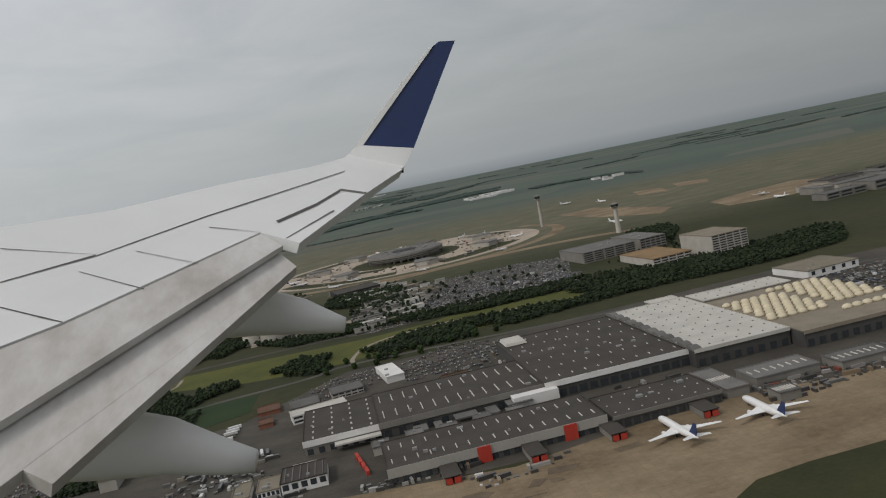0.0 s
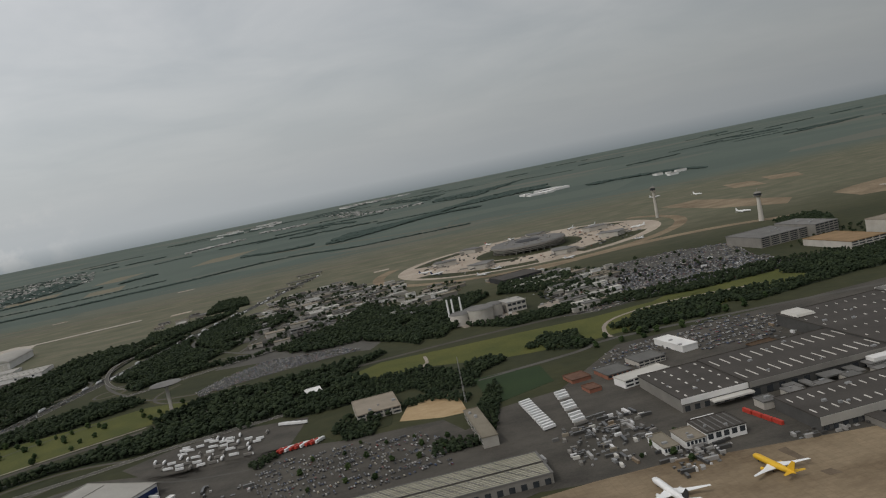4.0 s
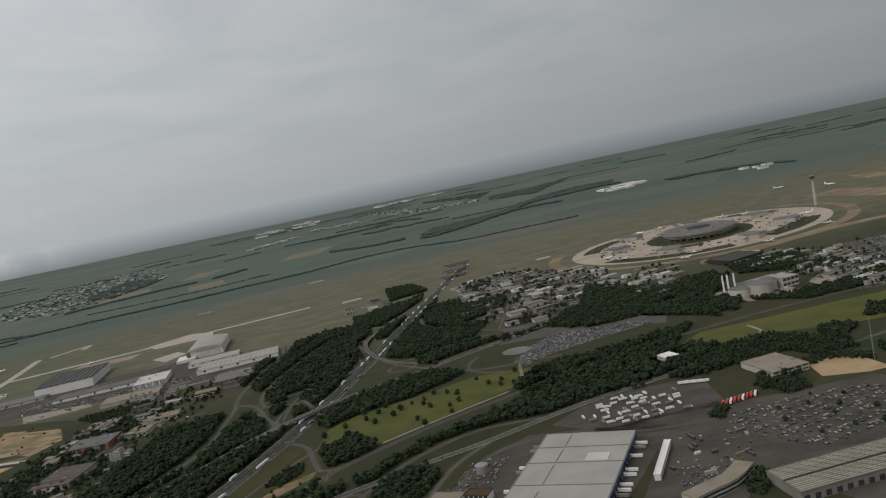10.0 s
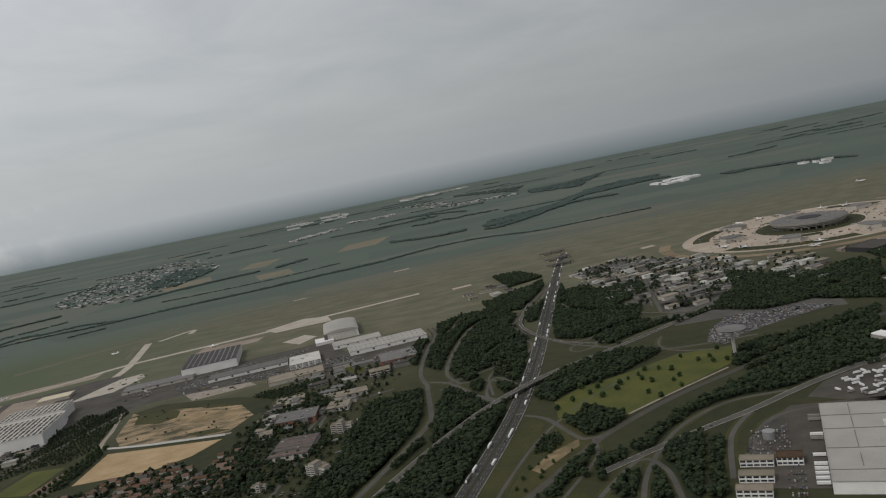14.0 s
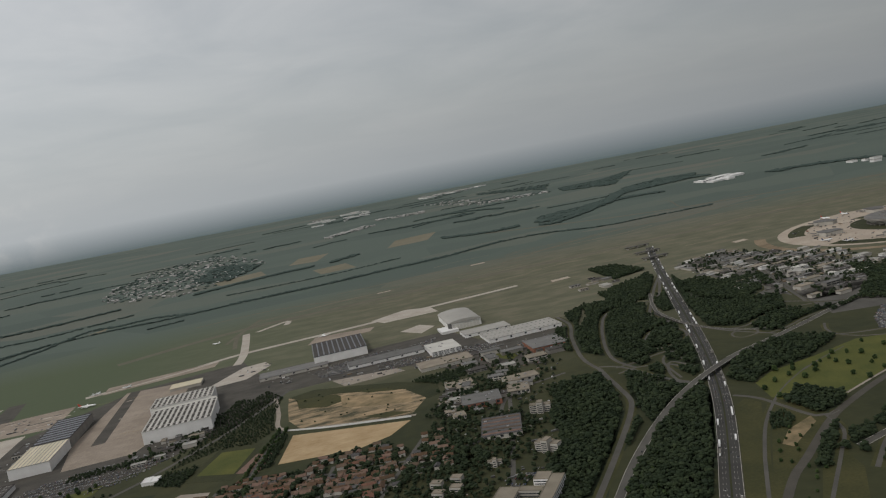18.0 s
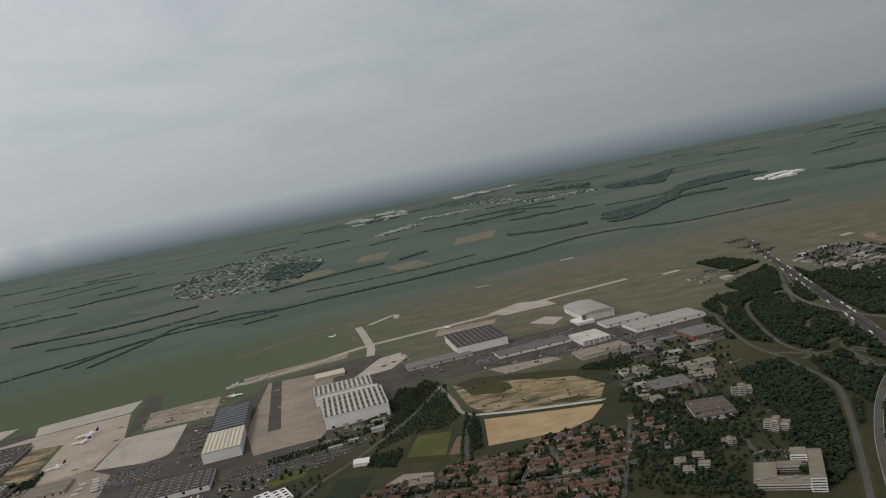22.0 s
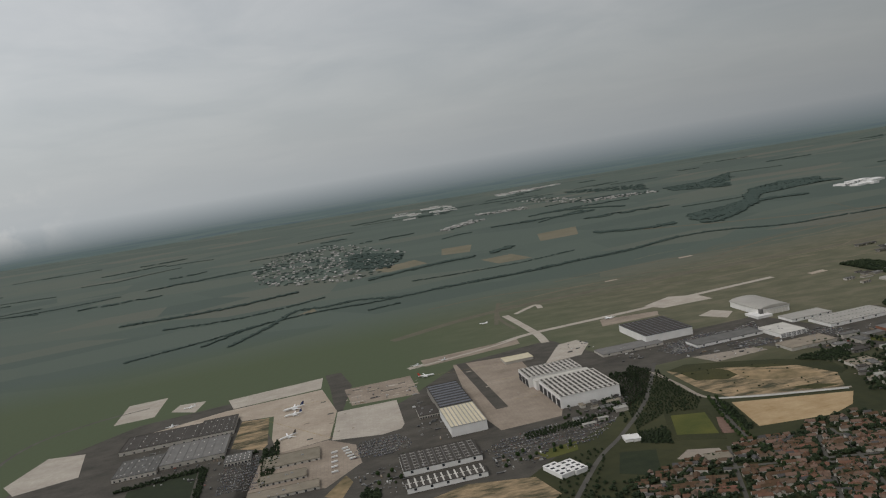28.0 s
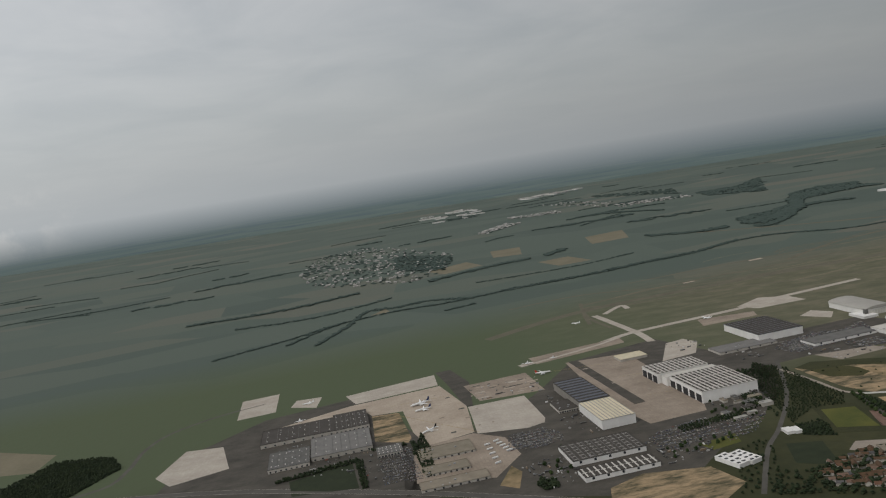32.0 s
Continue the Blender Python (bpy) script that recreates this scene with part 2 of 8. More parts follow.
M = {
    "concrete": slabs(material("apron_concrete", (0.125, 0.089, 0.053), (0.30, 0.234, 0.152), 0.010, 0.9, fine=0.25), 7.5, 0.86),
    "tan_apron": slabs(material("tan_apron_concrete", (0.31, 0.255, 0.20), (0.46, 0.395, 0.32), 0.01, 0.9, fine=0.2), 7.5, 0.86),
    "stain": material("oily_concrete_stain", (0.085, 0.062, 0.041), (0.17, 0.13, 0.088), 0.08, 0.85, fine=0.6),
    "grey_apron": slabs(material("grey_apron_concrete", (0.20, 0.162, 0.125), (0.345, 0.288, 0.232), 0.01, 0.9, fine=0.2), 7.5, 0.82),
    "pale": slabs(material("pale_concrete", (0.34, 0.30, 0.255), (0.46, 0.42, 0.36), 0.015, 0.9, fine=0.3), 7.5, 0.88),
    "asphalt": material("asphalt", (0.036, 0.033, 0.028), (0.098, 0.089, 0.074), 0.022, 0.92, fine=0.5),
    "road": material("worn_road", (0.060, 0.057, 0.050), (0.108, 0.102, 0.090), 0.03, 0.92, fine=0.6),
    "motorway": material("motorway_asphalt", (0.034, 0.033, 0.031), (0.062, 0.060, 0.055), 0.02, 0.9, fine=0.5),
    "ballast": material("track_ballast", (0.048, 0.044, 0.036), (0.085, 0.078, 0.064), 0.04, 0.95, fine=0.8),
    "tan_field": material("harvested_field", (0.13, 0.118, 0.078), (0.19, 0.168, 0.115), 0.01, 0.95, fine=0.1),
    "gravel": material("gravel", (0.2, 0.17, 0.14), (0.34, 0.3, 0.25), 0.04, 0.95, fine=0.6),
    "sand": material("bare_sand", (0.30, 0.205, 0.105), (0.44, 0.33, 0.195), 0.02, 0.95, fine=0.12, bump=0.5),
    "earth": material("bare_earth", (0.050, 0.050, 0.022), (0.36, 0.26, 0.15), 0.016, 0.95, fine=0.07, bump=0.6),
    "pit": material("pit_floor", (0.055, 0.054, 0.030), (0.34, 0.25, 0.15), 0.022, 0.95, fine=0.08, bump=0.6),
    "lawn": material("rough_grass", (0.018, 0.024, 0.009), (0.048, 0.048, 0.018), 0.012, 0.95, fine=0.3, bump=0.4),
    "bright_lawn": material("mown_grass", (0.046, 0.060, 0.013), (0.105, 0.104, 0.024), 0.02, 0.95, fine=0.4, bump=0.3),
    "dark_lawn": material("crop", (0.016, 0.032, 0.011), (0.026, 0.046, 0.015), 0.02, 0.95, fine=0.5, bump=0.3),
    "verge": material("dry_grass", (0.024, 0.030, 0.010), (0.066, 0.060, 0.020), 0.02, 0.95, fine=0.3, bump=0.4),
    "floor": material("wood_floor", (0.014, 0.021, 0.010), (0.028, 0.037, 0.016), 0.05, 0.95, fine=0.5),
    "leaves": material("foliage", (0.014, 0.023, 0.012), (0.030, 0.042, 0.019), 0.03, 0.85, fine=0.9, bump=0.8, vary=0.30, island=True, spec=0.15),
    "tree_leaves": material("tree_foliage", (0.016, 0.030, 0.010), (0.040, 0.062, 0.020), 0.15, 0.8, fine=1.4, bump=0.8, vary=0.3, spec=0.15),
    "bark": material("bark", (0.06, 0.045, 0.03), (0.12, 0.09, 0.06), 1.0, 0.9),
    "white": material("white_cladding", (0.60, 0.59, 0.57), (0.76, 0.75, 0.73), 0.05, 0.55, fine=1.0, bump=0.05, vary=0.05),
    "dirty_white": material("weathered_white_roof", (0.41, 0.395, 0.36), (0.57, 0.55, 0.505), 0.04, 0.7, fine=0.5, bump=0.1),
    "grey_white": material("grey_membrane_roof", (0.28, 0.27, 0.245), (0.37, 0.357, 0.325), 0.03, 0.8, fine=0.5, bump=0.1),
    "cream": material("cream_dome", (0.50, 0.44, 0.31), (0.64, 0.57, 0.42), 0.1, 0.6, fine=1.0, bump=0.05, vary=0.08),
    # shade of the open dock fronts, painted as a dark wall
    "shade_wall": material("shaded_dock_wall", (0.05, 0.049, 0.047), (0.085, 0.083, 0.078), 0.08, 0.75, fine=1.0, vary=0.1),
    "dark_roof": material("dark_felt_roof", (0.044, 0.039, 0.034), (0.072, 0.065, 0.057), 0.04, 0.85, fine=0.5),
    "mid_roof": material("grey_roof", (0.10, 0.098, 0.093), (0.17, 0.165, 0.155), 0.05, 0.85, fine=0.6, vary=0.2),
    "tan_roof": material("gravel_roof", (0.17, 0.146, 0.11), (0.265, 0.232, 0.182), 0.05, 0.9, fine=0.6, vary=0.15),
    "wall": material("pale_render", (0.33, 0.31, 0.275), (0.46, 0.435, 0.39), 0.08, 0.85, fine=1.0, vary=0.15),
    "grey_wall": material("grey_wall", (0.16, 0.15, 0.135), (0.24, 0.228, 0.205), 0.06, 0.8, fine=1.0, vary=0.1),
    "brick": material("brick_red_wall", (0.20, 0.085, 0.055), (0.29, 0.13, 0.085), 0.1, 0.9, fine=2.0, vary=0.1),
    "tiles": material("clay_roof_tiles", (0.074, 0.040, 0.025), (0.145, 0.080, 0.049), 0.15, 0.85, fine=2.0, bump=0.5, vary=0.4),
    "old_tiles": material("weathered_roof_tiles", (0.082, 0.055, 0.040), (0.165, 0.112, 0.080), 0.15, 0.85, fine=2.0, bump=0.5, vary=0.35),
    "slates": material("grey_slates", (0.055, 0.052, 0.052), (0.10, 0.096, 0.094), 0.15, 0.8, fine=2.0, bump=0.4, vary=0.25),
    "sheet": material("olive_roof_sheet", (0.26, 0.25, 0.185), (0.37, 0.355, 0.28), 0.06, 0.75, fine=0.8, bump=0.1, vary=0.1),
    "earth_roof": material("planted_earth_roof", (0.17, 0.115, 0.06), (0.30, 0.20, 0.11), 0.05, 0.95, fine=0.6),
    "glass": material("window_glass", (0.025, 0.03, 0.035), (0.05, 0.055, 0.06), 0.3, 0.15, fine=2.0, bump=0.0, spec=0.6),
    "solar": material("solar_panel", (0.022, 0.026, 0.042), (0.036, 0.042, 0.06), 0.1, 0.3, fine=1.0, bump=0.0, spec=0.5),
    "red": material("red_door", (0.36, 0.035, 0.022), (0.45, 0.055, 0.035), 0.3, 0.6, bump=0.05),
    "orange": material("orange_sheet", (0.42, 0.13, 0.03), (0.5, 0.18, 0.05), 0.3, 0.6, bump=0.05),
    "blue": material("blue_paint", (0.006, 0.020, 0.088), (0.010, 0.030, 0.118), 0.4, 0.4, bump=0.0, spec=0.5),
    "yellow": material("yellow_paint", (0.62, 0.36, 0.02), (0.70, 0.43, 0.03), 0.4, 0.45, bump=0.0),
    "paint": material("white_paint", (0.66, 0.66, 0.65), (0.78, 0.78, 0.77), 0.4, 0.35, bump=0.0, spec=0.5),
    "wing_grey": material("wing_skin", (0.74, 0.745, 0.74), (0.82, 0.825, 0.82), 0.25, 0.42, fine=1.5, bump=0.02, spec=0.5),
    "flap_grey": material("flap_skin", (0.36, 0.325, 0.29), (0.72, 0.71, 0.69), 0.35, 0.5, fine=3.0, bump=0.02, spec=0.4),
    "yellow_line": material("worn_yellow_line", (0.20, 0.15, 0.06), (0.36, 0.26, 0.08), 0.3, 0.8, bump=0.0),
    "hay_line": material("old_track", (0.088, 0.082, 0.058), (0.14, 0.126, 0.09), 0.02, 0.95, fine=0.2),
    "fairing": material("fairing_grey", (0.66, 0.655, 0.63), (0.76, 0.755, 0.735), 0.6, 0.45, bump=0.0, spec=0.4),
    "gap": material("dark_gap", (0.02, 0.02, 0.022), (0.04, 0.04, 0.042), 0.5, 0.7, bump=0.0),
    "tyre": material("tyre", (0.02, 0.02, 0.02), (0.03, 0.03, 0.03), 1.0, 0.9, bump=0.0),
    "steel": material("galvanised_steel", (0.25, 0.25, 0.25), (0.36, 0.36, 0.355), 0.5, 0.5, metal=0.4),
}


def car_paint(name, island):
    m = bpy.data.materials.new(name)
    m.use_nodes = True
    n, l = m.node_tree.nodes, m.node_tree.links
    bsdf = n["Principled BSDF"]
    bsdf.inputs["Roughness"].default_value, bsdf.inputs["Coat Weight"].default_value = 0.35, 0.4
    ramp = n.new("ShaderNodeValToRGB")
    ramp.color_ramp.interpolation = "CONSTANT"
    tones = ((0, (0.02, 0.02, 0.022)), (0.30, (0.07, 0.07, 0.073)), (0.54, (0.17, 0.165, 0.155)), (0.74, (0.34, 0.33, 0.31)), (0.84, (0.03, 0.05, 0.10)), (0.92, (0.14, 0.03, 0.025)), (0.95, (0.3, 0.27, 0.2)))
    for i, (at, c) in enumerate(tones):
        e = ramp.color_ramp.elements[i] if i < 2 else ramp.color_ramp.elements.new(at)
        e.position, e.color = at, (*c, 1)
    src = n.new("ShaderNodeNewGeometry").outputs["Random Per Island"] if island else n.new("ShaderNodeObjectInfo").outputs["Random"]
    l.new(src, ramp.inputs[0]), l.new(ramp.outputs[0], bsdf.inputs["Base Color"])
    return m


def goods_paint():
    m = car_paint("mixed_goods", True)
    for n in m.node_tree.nodes:
        if n.type == "VALTORGB":
            for e, c in zip(n.color_ramp.elements, ((0.10, 0.098, 0.092), (0.055, 0.053, 0.05), (0.30, 0.29, 0.275), (0.045, 0.045, 0.045), (0.20, 0.15, 0.10), (0.62, 0.61, 0.6), (0.20, 0.06, 0.04))):
                e.color = (*c, 1)
    return m


def stretched(m, sx, sy, turn=0.0, bite=1.5):
    """Stains drawn out in one direction, like ground worked by machines."""
    n, l = m.node_tree.nodes, m.node_tree.links
    go = n.new("ShaderNodeMapping")
    go.inputs["Scale"].default_value, go.inputs["Rotation"].default_value = (sx, sy, 1.0), (0, 0, turn)
    l.new(n.new("ShaderNodeNewGeometry").outputs["Position"], go.inputs["Vector"])
    for t in n:
        if t.type == "MATH" and t.operation == "MULTIPLY_ADD" and t.inputs[1].default_value > 1:
            t.inputs[1].default_value = bite
        if t.type == "MATH" and t.operation == "SUBTRACT":
            t.inputs[1].default_value = 0.67 + (bite - 1.5) * 0.5
        if t.type == "TEX_NOISE":
            t.inputs["Detail"].default_value, t.inputs["Roughness"].default_value = 8, 0.65
            l.new(go.outputs[0], t.inputs["Vector"])


stretched(M["pit"], 0.7, 2.0, 0.18, 4.4)
stretched(M["flap_grey"], 1.6, 0.6, 0.5, 3.0)
stretched(M["asphalt"], 0.8, 1.3, 0.1, 2.0)
stretched(M["concrete"], 0.8, 1.5, 0.2, 2.4)
for k_ in ("grey_apron", "tan_apron", "pale"):
    stretched(M[k_], 1.0, 1.4, 0.1, 2.2)
stretched(M["sand"], 1.0, 1.6, 0.3, 2.6)
M["goods"] = goods_paint()
M["cars"], M["car"] = car_paint("many_car_paints", True), car_paint("car_paint", False)

# ---- the plan ----
rng = random.Random(7)


def ground_z(x, y):
    """The land rises gently to the east and away from the flight line."""
    return -2.9 + 0.0064 * x + 0.0041 * y


def at(x, y, turn=0.0, up=0.0):
    return pose(x, y, ground_z(x, y) + up, 0, 0, turn)


class Geo:
    """Faces gathered for one mesh."""

    def __init__(self):
        self.v, self.f = [], []

    def face(self, *pts):
        n = len(self.v)
        self.v += pts
        self.f.append(tuple(range(n, n + len(pts))))
        return self

    def box(self, x0, x1, y0, y1, z0, z1, taper=0.0, bottom=True):
        n, t = len(self.v), taper
        self.v += [(x0, y0, z0), (x1, y0, z0), (x1, y1, z0), (x0, y1, z0), (x0 + t, y0 + t, z1), (x1 - t, y0 + t, z1), (x1 - t, y1 - t, z1), (x0 + t, y1 - t, z1)]
        self.f += [tuple(n + i for i in q) for q in ((4, 5, 6, 7), (0, 1, 5, 4), (1, 2, 6, 5), (2, 3, 7, 6), (3, 0, 4, 7))]
        if bottom:
            self.f.append((n + 3, n + 2, n + 1, n))
        return self

    def tube(self, p, q, r0, r1, sides=8, caps=True):
        p, q = Vector(p), Vector(q)
        way = (q - p).normalized()
        side = way.orthogonal().normalized()
        other = way.cross(side)
        n = len(self.v)
        for c, r in ((p, r0), (q, r1)):
            for i in range(sides):
                a = 2 * math.pi * i / sides
                self.v.append(tuple(c + side * (r * math.cos(a)) + other * (r * math.sin(a))))
        for i in range(sides):
            j = (i + 1) % sides
            self.f.append((n + i, n + j, n + sides + j, n + sides + i))
        if caps:
            self.f += [tuple(n + i for i in reversed(range(sides))), tuple(n + sides + i for i in range(sides))]
        return self

    def rings(self, rows, closed=True, caps=True):
        """A skin over rows of points, each row a loop of the same length."""
        n, k = len(self.v), len(rows[0])
        for row in rows:
            self.v += [tuple(p) for p in row]
        for a in range(len(rows) - 1):
            for i in range(k if closed else k - 1):
                j = (i + 1) % k
                self.f.append((n + a * k + i, n + a * k + j, n + (a + 1) * k + j, n + (a + 1) * k + i))
        if caps and closed:
            self.f += [tuple(n + i for i in reversed(range(k))), tuple(n + (len(rows) - 1) * k + i for i in range(k))]
        return self

    def mesh(self, name, mat, smooth=False):
        me = bpy.data.meshes.new(name)
        me.from_pydata(self.v, [], self.f)
        me.materials.append(mat)
        if smooth:
            me.shade_smooth()
        me.validate()
        return me


def part(name, geo, mat, parent, label="", smooth=False, m=None):
    """One mesh object under a thing or a part. geo: a Geo, or a mesh that alike pieces share."""
    ob = new(name, geo if isinstance(geo, bpy.types.Mesh) else geo.mesh(name, mat, smooth))
    ob.parent = parent
    if m is not None:
        ob.matrix_basis = m
    return tagged(ob, label)


def thing(name, m, label, category, group="", kind=""):
    ob = tagged(new(name), label, category, group, kind)
    ob.empty_display_size = 1
    ob.matrix_basis = m
    return ob


def patch(name, mat, pts, level=1, label="", category="ground"):
    """A flat piece of ground cover with a small edge, level steps above the land."""
    up = 0.09 * level
    g = Geo()
    top = [(x, y, ground_z(x, y) + up) for x, y in pts]
    area = sum(a[0] * b[1] - b[0] * a[1] for a, b in zip(pts, pts[1:] + pts[:1]))
    if area < 0:
        top.reverse()
    g.face(*top)
    for a, b in zip(top, top[1:] + top[:1]):
        g.face((a[0], a[1], a[2] - up), (b[0], b[1], b[2] - up), b, a)
    return tagged(new(name, g.mesh(name, M[mat])), label, category, "", "structure")


def smooth_line(pts, step=14.0):
    out = []
    for i in range(len(pts) - 1):
        p0, p1, p2, p3 = (Vector(pts[max(0, min(len(pts) - 1, k))]) for k in (i - 1, i, i + 1, i + 2))
        n = max(2, int((p2 - p1).length / step))
        for j in range(n):
            t = j / n
            out.append(0.5 * (2 * p1 + (p2 - p0) * t + (2 * p0 - 5 * p1 + 4 * p2 - p3) * t * t + (3 * p1 - p0 - 3 * p2 + p3) * t ** 3))
    return out + [Vector(pts[-1])]


def ribbon(g, line, left, right, up, lift=None):
    rows = []
    for i, p in enumerate(line):
        d = (line[min(i + 1, len(line) - 1)] - line[max(i - 1, 0)]).normalized()
        s = Vector((-d.y, d.x))
        a, b = p + s * left, p + s * right
        z = ground_z(p.x, p.y) + up + (lift(i / (len(line) - 1)) if lift else 0)
        rows.append(((a.x, a.y, z), (b.x, b.y, z)))
    for (a, b), (c, d) in zip(rows, rows[1:]):
        g.face(a, b, d, c)
    return rows


def road(name, pts, width, mat="road", level=2, label="grey worn asphalt road", verge=0.0, lift=None, rails=False):
    line = smooth_line(pts)
    g = Geo()
    rows = ribbon(g, line, width / 2, -width / 2, 0.09 * level, lift)
    if lift:
        for (a, b), (c, d) in zip(rows, rows[1:]):
            for p, q in ((a, c), (d, b)):
                g.face(p, q, (q[0], q[1], q[2] - 1.6), (p[0], p[1], p[2] - 1.6))
    ob = tagged(new(name, g.mesh(name, M[mat])), label, "road", "", "structure")
    if verge:
        e = Geo()
        for s in (1, -1):
            ribbon(e, line, s * (width / 2 - 0.25), s * (width / 2 - 0.75), 0.09 * level + 0.05, lift)
        part("edge_line", e, M["wall"], ob, "white edge line")
    return line


def inside(p, poly):
    c = False
    for (x1, y1), (x2, y2) in zip(poly, poly[1:] + poly[:1]):
        if (y1 > p[1]) != (y2 > p[1]) and p[0] < (x2 - x1) * (p[1] - y1) / (y2 - y1) + x1:
            c = not c
    return c


def spots(poly, count, gap, keep_off=()):
    """Random places in a polygon, at least gap apart, off the given lines (points, distance)."""
    xs, ys = [p[0] for p in poly], [p[1] for p in poly]
    cells, out, off = {}, [], {}
    for line, d in keep_off:
        for q in line:
            if min(xs) - d < q.x < max(xs) + d and min(ys) - d < q.y < max(ys) + d:
                off.setdefault((int(q.x // 45), int(q.y // 45)), []).append((q.x, q.y, d * d))
    for _ in range(count * 9):
        if len(out) >= count:
            break
        p = (rng.uniform(min(xs), max(xs)), rng.uniform(min(ys), max(ys)))
        if not inside(p, poly):
            continue
        k = (int(p[0] // gap), int(p[1] // gap))
        if any((p[0] - q[0]) ** 2 + (p[1] - q[1]) ** 2 < gap * gap for i in (-1, 0, 1) for j in (-1, 0, 1) for q in cells.get((k[0] + i, k[1] + j), ())):
            continue
        a, b = int(p[0] // 45), int(p[1] // 45)
        if off and any((p[0] - q[0]) ** 2 + (p[1] - q[1]) ** 2 < q[2] for i in (-1, 0, 1) for j in (-1, 0, 1) for q in off.get((a + i, b + j), ())):
            continue
        cells.setdefault(k, []).append(p)
        out.append(p)
    return out


# ---- trees ----
def ico():
    b = bmesh.new()
    bmesh.ops.create_icosphere(b, subdivisions=1, radius=1.0)
    v = np.array([p.co[:] for p in b.verts])
    f = np.array([[p.index for p in q.verts] for q in b.faces])
    b.free()
    return v, f


ICO_V, ICO_F = ico()


def crown(seed, clumps, wide=0.5, tall=1.0, base=0.22, size=0.22):
    """A crown one metre high of many uneven clumps of leaves."""
    r = np.random.RandomState(seed)
    vs, fs = [], []
    for i in range(clumps):
        u = (i + 0.5) / clumps
        a, h = 2.4 * i + r.uniform(-0.6, 0.6), base + (tall - base) * u
        lean = wide * math.sqrt(max(0.0, 1 - (2 * u - 0.9) ** 2 * 0.85)) * r.uniform(0.25, 0.8)
        s = size * r.uniform(0.7, 1.35)
        v = ICO_V * (s * r.uniform(0.85, 1.3), s * r.uniform(0.85, 1.3), s * r.uniform(0.6, 0.95)) * r.uniform(0.72, 1.28, (len(ICO_V), 1))
        vs.append(v + (lean * math.cos(a), lean * math.sin(a), h - s * 0.5))
        fs.append(ICO_F + i * len(ICO_V))
    return np.concatenate(vs), np.concatenate(fs)


def canopy(seed, clumps, wide, size):
    """A crown as it stands in a closed wood: uneven clumps without their undersides."""
    v, f = crown(seed, clumps, wide, base=0.42, size=size)
    mid = v[f].mean(axis=1)
    k = len(ICO_F)
    low = np.array([mid[i * k:(i + 1) * k, 2].mean() for i in range(clumps)]).repeat(k)
    return v, f[mid[:, 2] > low - size * 0.28]


CROWNS = [canopy(s, 5, 0.42 + 0.06 * (s % 3), 0.26) for s in range(8)]
FAR_CROWNS = [canopy(60 + s, 2, 0.4, 0.45) for s in range(4)]
FULL_CROWNS = [crown(20 + s, 26, 0.42 + 0.05 * s, size=0.17) for s in range(4)]


def gather(name, places, shapes, mat, label, category="trees", parent=None):
    """Many shapes joined into one mesh. places: x, y, z, width, height, turn."""
    vs, fs, n = [], [], 0
    for i, (x, y, z, w, h, a) in enumerate(places):
        v, f = shapes[i % len(shapes)]
        c, s = math.cos(a), math.sin(a)
        p = np.empty_like(v)
        p[:, 0], p[:, 1], p[:, 2] = x + w * (c * v[:, 0] - s * v[:, 1]), y + w * (s * v[:, 0] + c * v[:, 1]), z + h * v[:, 2]
        vs.append(p), fs.append(f + n)
        n += len(v)
    v, f = np.concatenate(vs), np.concatenate(fs)
    me = bpy.data.meshes.new(name)
    me.from_pydata(v.tolist(), [], f.tolist())
    me.materials.append(mat)
    ob = tagged(new(name, me), label, category, "", "stuff")
    if parent:
        ob.parent = parent
    return ob


planted = {}


def free(x, y, gap):
    """Keeps trees of neighbouring woods off one another."""
    i, j = int(x // 10), int(y // 10)
    if any((x - a) ** 2 + (y - b) ** 2 < gap * gap for p in (-1, 0, 1) for q in (-1, 0, 1) for a, b in planted.get((i + p, j + q), ())):
        return False
    planted.setdefault((i, j), []).append((x, y))
    return True


def wood(poly, gap=8.0, tall=(9, 15), keep_off=(), label="dense dark green broadleaf wood", shapes=None, floor=True, most=2600):
    if gap < 10:
        gap *= 0.74
    pl = [(x, y, ground_z(x, y) - 0.6, (h := rng.uniform(*tall)) * rng.uniform(0.75, 1.0), h * rng.uniform(0.8, 1.0), rng.uniform(0, 6.3)) for x, y in spots(poly, most, gap, keep_off) if free(x, y, gap * 0.9)]
    if pl:
        gather("wood", pl, shapes or CROWNS, M["leaves"], label)
    if floor:
        patch("wood_floor", "floor", poly, 1, "dark undergrowth below the trees", "undergrowth")


def tree_kinds():
    kinds = []
    for i, (v, f) in enumerate(FULL_CROWNS):
        g = Geo()
        g.v, g.f = [tuple(p) for p in v], [tuple(q) for q in f]
        trunk = Geo().tube((0, 0, -0.05), (0.01, 0.01, 0.32), 0.03, 0.018, 6)
        for k in range(4):
            a = 1.6 * k + i
            trunk.tube((0, 0, 0.22 + 0.03 * k), (0.16 * math.cos(a), 0.16 * math.sin(a), 0.48 + 0.05 * k), 0.014, 0.006, 5)
        kinds.append((g.mesh("crown", M["tree_leaves"]), trunk.mesh("trunk", M["bark"])))
    return kinds


TREES = tree_kinds()


def tree(x, y, h, group="single trees in the grass", label="single round dark green broadleaf tree in grass"):
    k = rng.randrange(len(TREES))
    t = thing("tree", at(x, y, rng.uniform(0, 360)) @ Matrix.Diagonal((h * 1.05, h * 1.05, h, 1)), label, "tree", group)
    part("crown", TREES[k][0], None, t)
    part("trunk", TREES[k][1], None, t)


